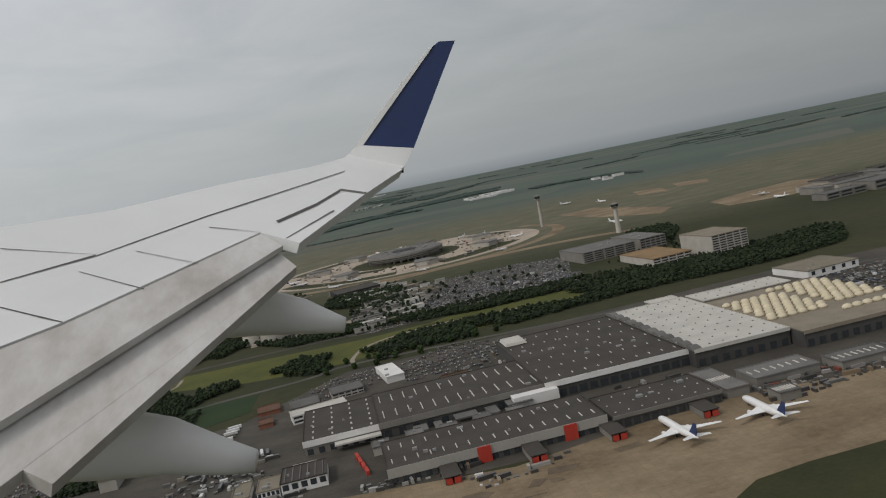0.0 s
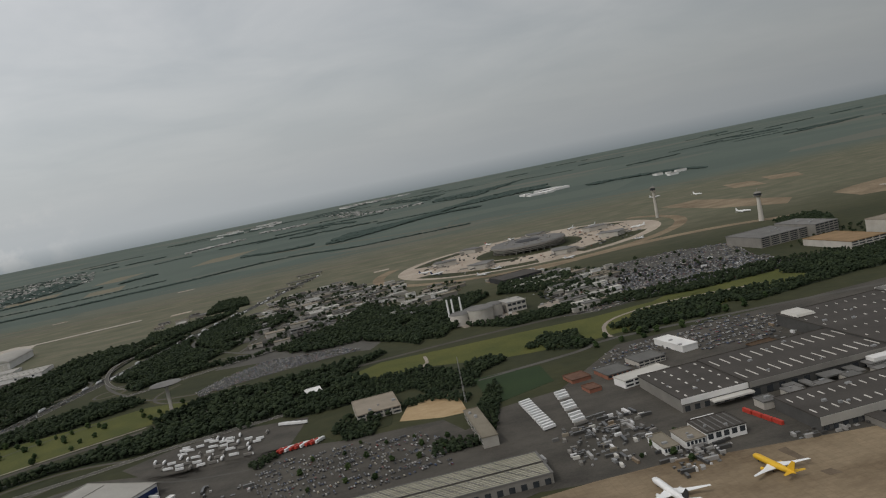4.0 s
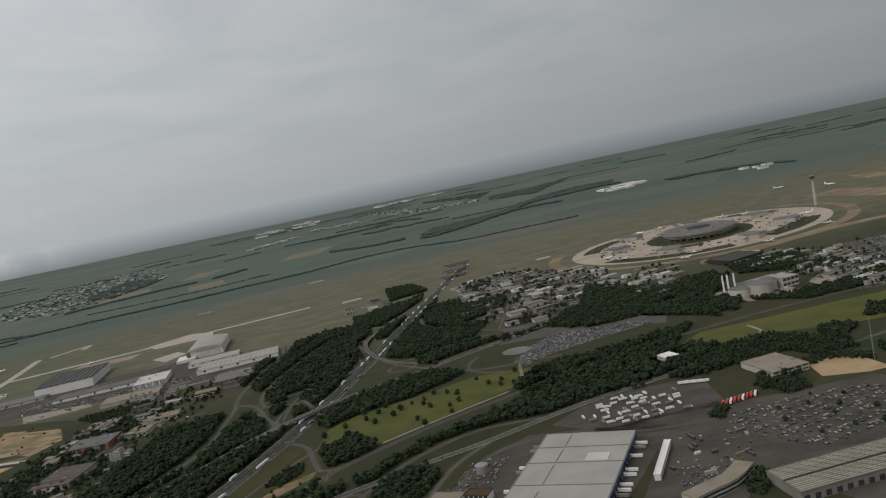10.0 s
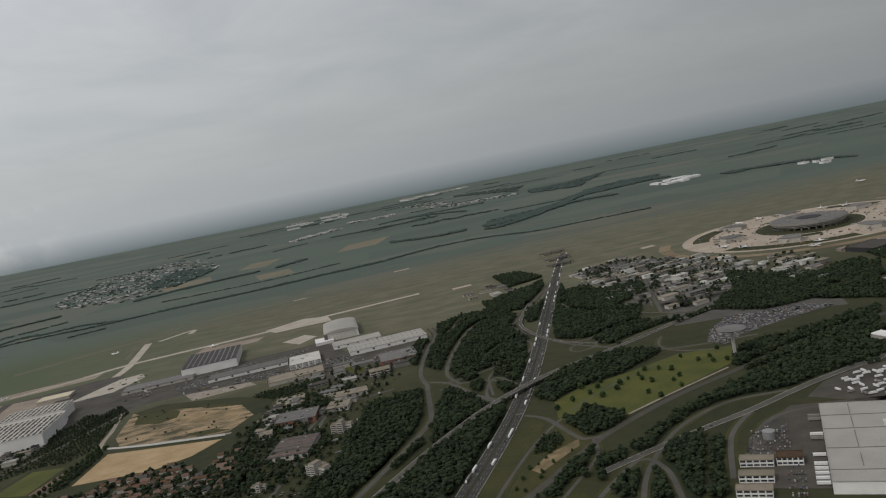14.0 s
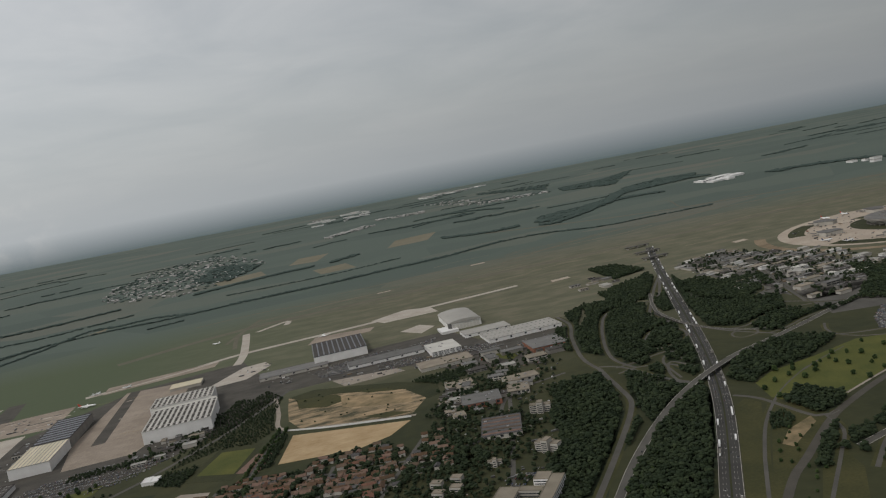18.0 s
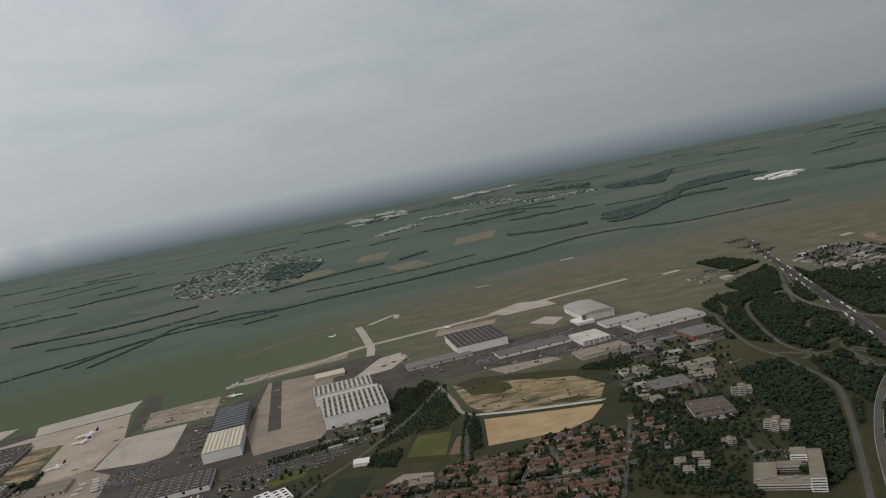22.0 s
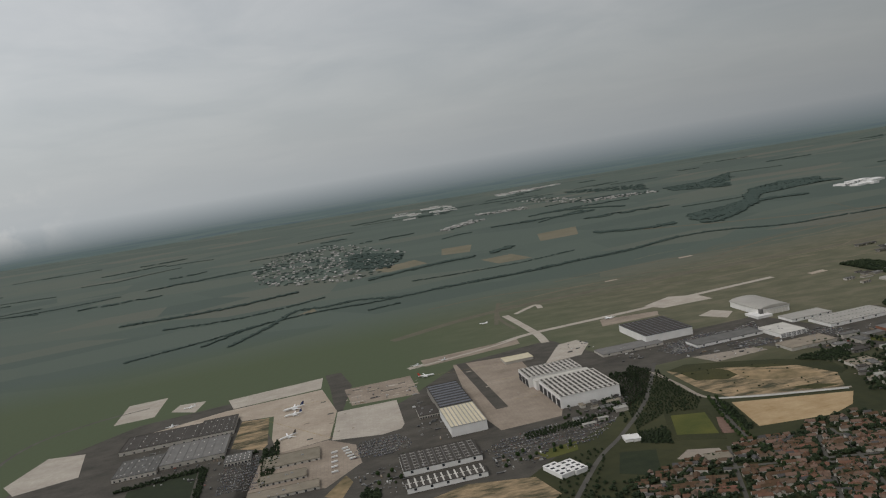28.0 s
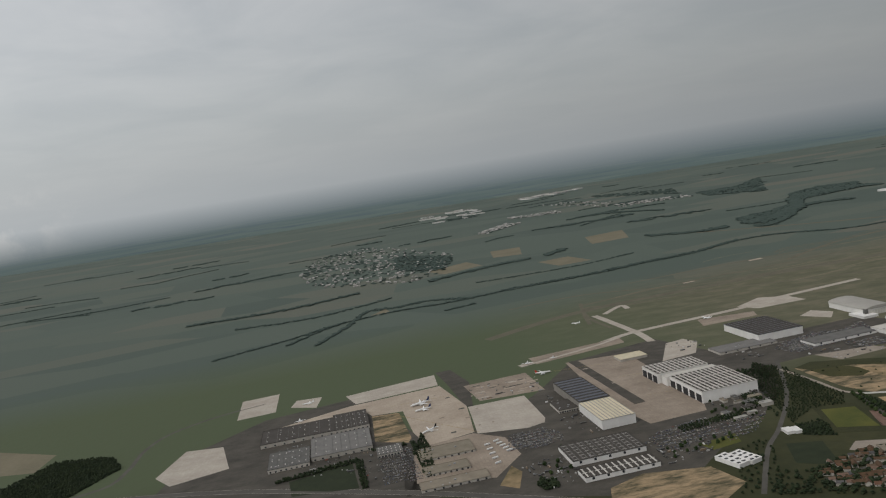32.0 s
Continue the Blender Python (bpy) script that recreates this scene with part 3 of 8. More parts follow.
# ---- buildings ----
def roof_skin(w, d, h, edge):
    def loop(a, b, z):
        return [(-a, -b, z), (a, -b, z), (a, b, z), (-a, b, z)]

    return Geo().rings([loop(w, d, h - 0.4), loop(w, d, h + 0.7), loop(w - edge, d - edge, h + 0.7), loop(w - edge, d - edge, h)])


def hall(name, label, centre, size, turn, h, roof="mid_roof", wall="grey_wall", category="warehouse", lights=None, light_mat="dirty_white", doors=None, door_mat="glass",
         door_side=-1, fascia=None, edge=0.5, vents=0, bands=None, windows=None, group=""):
    """A long low building: walls, a roof slab with a raised edge, and its rooflights, doors, windows and fascia, each a part.
    lights: columns, rows, length along, depth. doors: count, width, height. windows: rows, columns. bands: count, width, material, across?"""
    w, d = size[0] / 2, size[1] / 2
    t = thing(name, at(*centre, turn), label, category, group)
    part("wall", Geo().box(-w, w, -d, d, -1.5, h - 0.4, bottom=False), M[wall], t)
    r = roof_skin(w + edge, d + edge, h, edge)
    part("roof", r, M[roof], t)
    if lights:
        nx, ny, lx, ly = lights
        me = Geo().box(-lx / 2, lx / 2, -ly / 2, ly / 2, 0, 0.6, taper=min(0.25, lx / 5, ly / 5)).mesh("rooflight", M[light_mat])
        for i in range(nx):
            for j in range(ny):
                part("rooflight", me, None, t, m=pose((i + 0.5) / nx * 2 * w - w, (j + 0.5) / ny * 2 * d - d, h + 0.004))
    if bands:
        count, width, mat, across = bands
        if across:
            me = Geo().box(-width / 2, width / 2, -d + 1.5, d - 1.5, 0, 0.5, taper=0.1).mesh("roof_strip", M[mat])
        else:
            me = Geo().box(-w + 1.5, w - 1.5, -width / 2, width / 2, 0, 0.5, taper=0.1).mesh("roof_strip", M[mat])
        for i in range(count):
            u = (i + 0.5) / count * 2 - 1
            part("roof_strip", me, None, t, m=pose(u * w if across else 0, 0 if across else u * d, h + 0.004))
    if doors:
        n, dw, dh = doors
        me = Geo().box(-dw / 2, dw / 2, -0.15, 0.15, 0, dh).mesh("dock_door", M[door_mat])
        for i in range(n):
            part("dock_door", me, None, t, m=pose((i + 0.5) / n * 2 * w - w, door_side * (d + 0.12), 0.3))
    if windows:
        rows, cols = windows
        cols = min(cols, 5)
        ww = w / cols * 0.8 if rows > 1 else min(2.4, w / cols * 0.66)
        me = Geo().box(-ww, ww, -0.08, 0.08, 0, (h / rows) * 0.5).mesh("window", M["glass"])
        for side in (-1,):
            for k in range(rows):
                for i in range(cols):
                    part("window", me, None, t, m=pose((i + 0.5) / cols * 2 * w - w, side * (d + 0.05), (k + 0.35) * h / rows))
    if fascia:
        mat, dep = fascia
        part("fascia", Geo().box(-w - edge, w + edge, -d - edge - 0.5, -d - edge - 0.003, h - dep, h + 0.9), M[mat], t, "white metal fascia")
    for k in range((vents + 1) // 2):
        a, b = rng.uniform(-0.85, 0.85) * w, rng.uniform(-0.85, 0.85) * d
        s = rng.uniform(1.0, 2.6)
        part("roof_vent", Geo().box(-s, s, -s * 0.7, s * 0.7, 0, rng.uniform(1.0, 2.2), taper=0.1), M["steel"], t, m=pose(a, b, h + 0.004))
    return t


# ---- vehicles ----
def car_shape():
    g = Geo()
    g.box(-2.1, 2.1, -0.88, 0.88, 0.3, 0.85, taper=0.06)
    g.box(-1.5, 1.2, -0.8, 0.8, 0.852, 1.45, taper=0.28)
    return np.array(g.v), g


CAR_GEO = car_shape()[1]


def flat_car():
    v = np.array(CAR_GEO.v)
    f = np.array([[a, b, c] for q in CAR_GEO.f for a, b, c in ((q[0], q[1], q[2]), (q[0], q[2], q[3]))])
    return v, f


def car_rows(name, origin, turn, rows, per_row, pitch=2.6, aisle=16.0, fill=0.8, label="rows of parked cars in many colours", poly=None):
    """A car park: rows of cars in one object."""
    v, f = flat_car()
    a = radians(turn)
    pl = []
    for r in range(rows):
        oy = (r // 2) * aisle + (r % 2) * 5.2
        for i in range(per_row):
            if rng.random() > fill:
                continue
            x, y = i * pitch, oy + rng.uniform(-0.3, 0.3)
            X, Y = origin[0] + x * math.cos(a) - y * math.sin(a), origin[1] + x * math.sin(a) + y * math.cos(a)
            if poly and not inside((X, Y), poly):
                continue
            pl.append((X, Y, ground_z(X, Y) + 0.2, 1.0, 1.0, a + math.pi / 2 + (math.pi if rng.random() < 0.5 else 0)))
    if pl:
        gather(name, pl, [(v, f)], M["cars"], label, "cars")


def car_fill(poly, turn, label="rows of parked cars in many colours", fill=0.7, aisle=16.0, pitch=2.6):
    xs, ys = [p[0] for p in poly], [p[1] for p in poly]
    cx, cy = sum(xs) / len(xs), sum(ys) / len(ys)
    r = max(max(xs) - min(xs), max(ys) - min(ys)) * 0.75
    a = radians(turn)
    o = (cx - r * math.cos(a) + r * math.sin(a), cy - r * math.sin(a) - r * math.cos(a))
    car_rows("parked_cars", o, turn, int(2 * r / aisle) * 2, int(2 * r / pitch), pitch, aisle, fill, label, poly)


CAR_BODY = Geo().box(-2.1, 2.1, -0.88, 0.88, 0.28, 0.85, taper=0.07).mesh("body", M["car"])
CAR_TOP = Geo().box(-1.5, 1.2, -0.8, 0.8, 0.853, 1.45, taper=0.28).mesh("cabin", M["glass"])
WHEELS = Geo()
for i in (-1.3, 1.3):
    for j in (-0.85, 0.85):
        WHEELS.tube((i, j - 0.12, 0.32), (i, j + 0.12, 0.32), 0.32, 0.32, 8)
WHEELS = WHEELS.mesh("undercarriage", M["tyre"])


def car(x, y, turn, label="small car on the road", group="cars on the roads", up=0.25):
    t = thing("car", at(x, y, turn, up), label, "car", group)
    part("body", CAR_BODY, None, t)
    part("cabin", CAR_TOP, None, t, "dark glass cabin")
    part("undercarriage", WHEELS, None, t)
    return t


def trailer_meshes():
    out = {}
    for tone in ("paint", "red", "orange", "blue", "grey_wall"):
        out[tone] = Geo().box(-6.6, 6.6, -1.25, 1.25, 1.15, 3.95).mesh("cargo_box", M[tone])
    return out


BOXES = trailer_meshes()
CHASSIS = Geo().box(-6.4, 6.4, -0.5, 0.5, 0.85, 1.147).mesh("chassis", M["gap"])
CAB = Geo().box(7.2, 9.2, -1.2, 1.2, 0.6, 3.3, taper=0.18).mesh("cab", M["paint"])
BIG_WHEEL = Geo().tube((0, -1.2, 0), (0, 1.2, 0), 0.5, 0.5, 10).mesh("axle", M["tyre"])


def truck(x, y, turn, tone="paint", cab=True, label="white articulated lorry", group="parked lorries", up=0.25, scale=1.0):
    t = thing("lorry" if cab else "trailer", at(x, y, turn, up) @ Matrix.Diagonal((scale, max(scale, 0.8), max(scale, 0.85), 1)), label, "lorry" if cab else "trailer", group)
    part("cargo_box", BOXES[tone], None, t)
    part("chassis", CHASSIS, None, t)
    part("axle", BIG_WHEEL, None, t, m=pose(-4.5, 0, 0.5))
    part("axle", BIG_WHEEL, None, t, m=pose(8.2 if cab else 5.0, 0, 0.5))
    if cab:
        part("cab", CAB, None, t)
    return t


def airliner(x, y, turn, scale=1.0, tail="blue", body="paint", label="white twin-engined airliner parked on the apron", group="parked airliners"):
    """Nose towards +x. About 56 m long at scale 1."""
    t = thing("airliner", at(x, y, turn, 0.15) @ Matrix.Diagonal((scale, scale, scale, 1)), label, "aircraft", group)
    rows = []
    for px, r, pz in ((-28, 0.35, 6.4), (-22, 1.5, 5.9), (-14, 2.5, 5.3), (-6, 2.8, 5.0), (18, 2.8, 5.0), (23, 2.5, 4.8), (26, 1.7, 4.5), (27.8, 0.5, 4.2)):
        rows.append([(px, r * math.cos(a * math.pi / 6), pz + r * math.sin(a * math.pi / 6)) for a in range(12)])
    part("fuselage", Geo().rings(rows), M[body], t, smooth=True)
    for s in (-1, 1):
        wing = [[(5, 2.3 * s, 3.6), (-6, 2.3 * s, 3.6), (-6, 2.3 * s, 4.2), (5, 2.3 * s, 4.5)], [(-2.5, 12 * s, 4.4), (-7.5, 12 * s, 4.4), (-7.5, 12 * s, 4.7), (-2.5, 12 * s, 4.8)], [(-10, 27 * s, 5.9), (-12.2, 27 * s, 5.9), (-12.2, 27 * s, 6.05), (-10, 27 * s, 6.1)]]
        part("wing", Geo().rings(wing), M["wing_grey"], t)
        stab = [[(-20, 1.2 * s, 6.2), (-25.5, 1.2 * s, 6.2), (-25.5, 1.2 * s, 6.5), (-20, 1.2 * s, 6.6)], [(-25.5, 10 * s, 7.0), (-28, 10 * s, 7.0), (-28, 10 * s, 7.1), (-25.5, 10 * s, 7.15)]]
        part("tailplane", Geo().rings(stab), M[body], t)
        eng = [[(ex, 9.3 * s + r * math.cos(a * math.pi / 5), 2.6 + r * math.sin(a * math.pi / 5)) for a in range(10)] for ex, r in ((4.2, 1.35), (2.5, 1.6), (-1.0, 1.3), (-2.6, 0.8))]
        part("engine", Geo().rings(eng), M[body], t, smooth=True)
        part("wheel", Geo().tube((-3, 3.2 * s - 0.5, 0.6), (-3, 3.2 * s + 0.5, 0.6), 0.6, 0.6, 8).tube((-3, 3.2 * s, 0.7), (-3, 3.2 * s, 3.9), 0.18, 0.18, 6), M["tyre"], t)
    fin = [[(-17, -0.3, 7.3), (-26, -0.2, 6.8), (-26, 0.2, 6.8), (-17, 0.3, 7.3)], [(-24.5, -0.15, 16), (-28.5, -0.1, 16), (-28.5, 0.1, 16), (-24.5, 0.15, 16)]]
    part("tail_fin", Geo().rings(fin), M[tail], t)
    part("wheel", Geo().tube((21, -0.3, 0.5), (21, 0.3, 0.5), 0.5, 0.5, 8).tube((21, 0, 0.6), (21, 0, 2.6), 0.15, 0.15, 6), M["tyre"], t)
    return t


def box_shape(a, b, h):
    g = Geo().box(-a, a, -b, b, 0, h, taper=0.08)
    return np.array(g.v), np.array([[q[0], q[i], q[i + 1]] for q in g.f for i in (1, 2)])


GOODS = [box_shape(*q) for q in ((1.6, 1.2, 1.6), (3.0, 1.25, 2.6), (1.0, 0.8, 1.2), (6.0, 1.25, 2.7), (2.2, 1.0, 2.0), (2.0, 1.6, 0.5))]


def litter(poly, count, gap=4.0, turn=2, label="mixed pallets, dollies, vans and crates standing about", name="yard_goods", keep_off=(), shapes=None, up=0.15):
    """Uncounted odds and ends of a working yard, joined."""
    pl = [(x, y, ground_z(x, y) + up, rng.uniform(0.8, 1.2), rng.uniform(0.8, 1.2), radians(turn + rng.choice((0, 0, 90)) + rng.uniform(-8, 8))) for x, y in spots(poly, count, gap, keep_off)]
    if pl:
        gather(name, pl, shapes or GOODS, M["goods"], label, "goods")

# ---- ground ----
def ground_material():
    m = material("open_land", (0.020, 0.026, 0.010), (0.050, 0.050, 0.020), 0.0045, 0.95, fine=0.05, bump=0.3)
    n, l = m.node_tree.nodes, m.node_tree.links
    base = n["Principled BSDF"].inputs["Base Color"]
    grass = base.links[0].from_socket
    where = n.new("ShaderNodeNewGeometry")
    squash = n.new("ShaderNodeMapping")
    squash.inputs["Scale"].default_value = (0.0013 / SIZE, 0.0030 / SIZE, 0.0)
    squash.inputs["Rotation"].default_value = (0, 0, radians(12))
    l.new(where.outputs["Position"], squash.inputs["Vector"])
    cells = n.new("ShaderNodeTexVoronoi")
    cells.inputs["Scale"].default_value = 1.0
    l.new(squash.outputs[0], cells.inputs["Vector"])
    tone = n.new("ShaderNodeSeparateColor")
    l.new(cells.outputs["Color"], tone.inputs[0])
    # field tones, pale and blue-grey: distance haze is put into the crop colours
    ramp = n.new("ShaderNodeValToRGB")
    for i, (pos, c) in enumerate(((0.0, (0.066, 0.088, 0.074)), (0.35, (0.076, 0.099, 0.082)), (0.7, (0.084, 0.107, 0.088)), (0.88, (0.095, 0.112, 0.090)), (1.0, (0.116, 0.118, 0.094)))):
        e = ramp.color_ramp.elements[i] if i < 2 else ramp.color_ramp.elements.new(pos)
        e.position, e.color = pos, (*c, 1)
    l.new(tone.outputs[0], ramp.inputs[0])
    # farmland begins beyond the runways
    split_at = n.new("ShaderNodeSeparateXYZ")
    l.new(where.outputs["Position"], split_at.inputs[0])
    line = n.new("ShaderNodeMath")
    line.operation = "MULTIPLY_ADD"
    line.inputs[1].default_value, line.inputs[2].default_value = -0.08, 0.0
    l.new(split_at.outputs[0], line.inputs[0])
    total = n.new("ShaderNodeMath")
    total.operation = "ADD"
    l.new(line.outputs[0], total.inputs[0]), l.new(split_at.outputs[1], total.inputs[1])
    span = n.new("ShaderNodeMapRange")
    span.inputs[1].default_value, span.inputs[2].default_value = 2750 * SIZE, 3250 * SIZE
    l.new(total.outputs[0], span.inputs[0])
    # mown airfield grass, browner than the verges, and paler with distance haze painted in
    blotch = n.new("ShaderNodeTexNoise")
    stretch = n.new("ShaderNodeMapping")
    stretch.inputs["Scale"].default_value = (0.0022 / SIZE, 0.0042 / SIZE, 0.0)
    blotch.inputs["Detail"].default_value, blotch.inputs["Roughness"].default_value = 6, 0.6
    l.new(where.outputs["Position"], stretch.inputs["Vector"]), l.new(stretch.outputs[0], blotch.inputs["Vector"])
    hay = n.new("ShaderNodeValToRGB")
    for i, (pos, c) in enumerate(((0.3, (0.082, 0.086, 0.052)), (0.5, (0.108, 0.106, 0.066)), (0.62, (0.138, 0.126, 0.084)))):
        e = hay.color_ramp.elements[i] if i < 2 else hay.color_ramp.elements.new(pos)
        e.position, e.color = pos, (*c, 1)
    l.new(blotch.outputs[0], hay.inputs[0])
    # the western end of the field is left as long grass
    west = n.new("ShaderNodeMapRange")
    west.inputs[1].default_value, west.inputs[2].default_value = -1500 * SIZE, -2300 * SIZE
    l.new(split_at.outputs[0], west.inputs[0])
    long_grass = n.new("ShaderNodeMix")
    long_grass.data_type = "RGBA"
    long_grass.inputs[7].default_value = (0.072, 0.092, 0.048, 1)
    l.new(west.outputs[0], long_grass.inputs[0]), l.new(hay.outputs[0], long_grass.inputs[6])
    edge_of_field = n.new("ShaderNodeMapRange")
    edge_of_field.inputs[1].default_value, edge_of_field.inputs[2].default_value = 1500 * SIZE, 2000 * SIZE
    l.new(total.outputs[0], edge_of_field.inputs[0])
    field = n.new("ShaderNodeMix")
    field.data_type = "RGBA"
    l.new(edge_of_field.outputs[0], field.inputs[0]), l.new(grass, field.inputs[6]), l.new(long_grass.outputs[2], field.inputs[7])
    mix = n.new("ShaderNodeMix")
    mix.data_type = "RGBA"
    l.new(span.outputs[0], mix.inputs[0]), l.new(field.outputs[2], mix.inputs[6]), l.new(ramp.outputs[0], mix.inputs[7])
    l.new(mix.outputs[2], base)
    return m


land = Geo()
N = 32
for i in range(N):
    for j in range(N):
        q = [(-15000 + 30000 * (i + a) / N, -15000 + 30000 * (j + b) / N) for a, b in ((0, 0), (1, 0), (1, 1), (0, 1))]
        land.face(*((x, y, ground_z(x, y)) for x, y in q))
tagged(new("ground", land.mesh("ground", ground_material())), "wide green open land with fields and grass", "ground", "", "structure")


# ---- cargo area ----
patch("cargo_yard", "asphalt", [(-400, 600), (-250, 560), (-60, 525), (700, 500), (760, 900), (500, 925), (180, 915), (-60, 915), (-173, 795), (-243, 785), (-350, 690)], 1, "dark asphalt cargo yards and car parks", "yard")
patch("apron", "concrete", [(-324, 554), (-264, 552), (-214, 555), (-156, 554)] + [(69, 513), (178, 533), (253, 540), (365, 522)] + [(760, 560), (760, 150), (-420, 150)], 2, "stained tan concrete aircraft apron", "apron")
patch("apron_edge", "concrete", [(-472, 503), (-403, 542), (-365, 547), (-310, 555), (-388, 456)], 2.5, "stained tan concrete edge of the apron", "apron")
patch("apron_grass", "lawn", [(176, 394), (196, 408), (232, 413), (283, 415)] + [(700, 380), (700, 200), (150, 200)], 3, "olive green grass beside the apron", "grass")
for poly in ([(-65, 480), (-56, 480), (-53, 470), (-63, 471)], [(8, 470), (18, 472), (18, 465), (8, 463)], [(85, 480), (94, 478), (95, 472), (86, 473)], [(-70, 527), (-62, 529), (-60, 497), (-65, 496)]):
    patch("apron_stain", "stain", poly, 3.2, "brown oil-stained patch of apron", "apron")

APRON_MARKS = (("stain", [(24, 487), (38, 487), (46, 481), (36, 471), (20, 477)]),
               ("stain", [(75, 485), (85, 481), (76, 472), (69, 475)]), ("stain", [(89, 497), (112, 492), (105, 484), (86, 486)]), ("stain", [(140, 500), (160, 502), (162, 494), (142, 492)]))
for mat, poly in APRON_MARKS:
    patch("apron_stain", mat, poly, 3.4, "weathered patch of apron concrete", "apron")
road("expansion_joint", [(11, 461), (37, 461), (79, 461)], 0.8, "asphalt", 4, "long dark joint in the apron")

a1 = hall("cargo_hall", "long cargo hall with dark felt roof and pale rooflights", (-62, 692), (68, 95), 2, 12, "dark_roof", "grey_wall", lights=(4, 6, 1.6, 4.5), fascia=("white", 4.5), doors=(7, 5, 5), vents=5)
a2 = hall("cargo_hall", "very long cargo hall with dark roof and rows of pale rooflights", (49, 690), (150, 98), 2, 13, "dark_roof", "shade_wall", lights=(13, 2, 1.0, 21), doors=(12, 6, 6), vents=12, fascia=("grey_wall", 4.5))
a3 = hall("cargo_hall", "deep cargo hall with dark roof and tall white front fascia", (191, 731), (134, 190), 2, 14, "dark_roof", "shade_wall", lights=(11, 6, 0.8, 4.5), fascia=("white", 4.2), doors=(14, 7, 6), vents=14)
part("white_bay", Geo().box(-98, -58, -103, -92, 0, 10.5), M["white"], a3, "plain white end bay")
for k in range(9):
    part("roof_step", Geo().box(-66 + k * 14.6, -66 + k * 14.6 + 13, 95.6, 97.5, 9, 13.4), M["mid_roof"], a3)
part("roof_canopy", Geo().box(-63, -40, 60, 92, 14.75, 17.5, taper=1.2), M["dirty_white"], a3, "long pale raised roof canopy")
for x0, y0, w_, d_, z_ in ((-48, -70, 12, 16, 6), (-30, -74, 7, 22, 5), (-12, -66, 20, 14, 7), (16, -70, 10, 20, 6), (34, -66, 22, 14, 8)):
    part("loading_canopy", Geo().box(x0, x0 + w_, y0, y0 + d_, z_ - 1.2, z_), M["mid_roof"], a2, "grey loading canopy")
part("loading_canopy", Geo().box(-8, 32, -58, -49.6, 5.5, 7.0), M["dirty_white"], a1, "pale loading canopy")
for k in range(5):
    if k == 0:
        for j in range(4):
            c = thing("container", at(-49 + j * 2.6, 608 - j * 12, 98, 0.12), "dull red freight container beside the apron hall", "container", "red containers")
            part("box_body", Geo().box(-5.6, 5.6, -1.3, 1.3, 0, 3.4).mesh("box_body", M["red"]), None, c)
    hall("dock_unit", "small grey dock building between the cargo halls", (-28 + k * 30, 612 + (k % 2) * 5), (14, 16), 2, 7, "mid_roof", "wall", vents=2, group="dock units between the halls")
hall("office_wing", "white two-storey office wing with window bands", (-88, 761), (55, 22), 12, 8, "dirty_white", "white", category="office", windows=(2, 9))
ex = hall("express_hall", "freight hall with white roof dotted with small dark vents", (304, 727), (90, 206), 2, 15, "dirty_white", "shade_wall", lights=(7, 11, 1.5, 1.5), light_mat="mid_roof", doors=(8, 6, 6), fascia=("dirty_white", 2.4))
hall("express_annex", "white roofed rear wing of the freight hall with small vents", (402, 808), (104, 42), 2, 15, "dirty_white", "grey_wall", lights=(7, 2, 1.5, 1.5), light_mat="mid_roof")
hall("express_annex", "low white roofed store behind the freight hall", (332, 848), (34, 34), 2, 11, "dirty_white", "grey_wall")
for k in range(12):
    y = -96 + k * 17.2
    rows = [[(x, y + 7.8 * math.cos(a * math.pi / 6), 14.6 + 3.2 * math.sin(a * math.pi / 6)) for a in range(7)] for x in (-46.5, -38)]
    part("vault_end", Geo().rings(rows), M["mid_roof"], ex, "scalloped dark vault end")
dome_hall = hall("domed_hall", "wide hall roofed with rows of cream domes", (416, 697), (130, 178), 2, 14, "tan_roof", "shade_wall", doors=(12, 6, 6), fascia=("tan_roof", 2.4))
dome_rows = [[(r * math.cos(a * math.pi / 5), r * 0.85 * math.sin(a * math.pi / 5), z) for a in range(10)] for r, z in ((4.9, 0.0), (4.7, 1.6), (3.6, 3.0), (1.8, 3.8), (0.3, 4.0))]
DOME = Geo().rings(dome_rows).mesh("dome", M["cream"], True)
for i in range(12):
    for j in range(13):
        x, y = -58 + i * 10.4 + (5 if j % 2 else 0), -52 + j * 10.2
        if x > 62 or (i < 6 and (j < 2 or j > 10)) or (i == 6 and 0 < j < 12) or (i > 6 and (j == 1 or j == 2)):
            continue
        part("dome", DOME, None, dome_hall, m=pose(x, y, 14.004))

b1 = hall("apron_hall", "long low apron hall with dark roof and grey front", (61, 568), (166, 62), 2, 11, "dark_roof", "shade_wall", lights=(17, 2, 0.9, 9), doors=(20, 4.5, 4.0), vents=12, fascia=("grey_white", 6.2))
hall("apron_hall", "low dark-roofed apron hall, shaded open loading front drawn as dark wall", (197, 560), (86, 52), 2, 9, "dark_roof", "shade_wall", lights=(8, 3, 1.2, 1.2), doors=(12, 5, 5), vents=6, fascia=("grey_wall", 2.0))
for x in [(49, 545), (115, 544)]:
    px = x[0] - 61
    part("red_gate", Geo().box(px - 5, px + 5, -33.4, -32.3, 0, 11.9), M["red"], b1, "tall bright red gate")
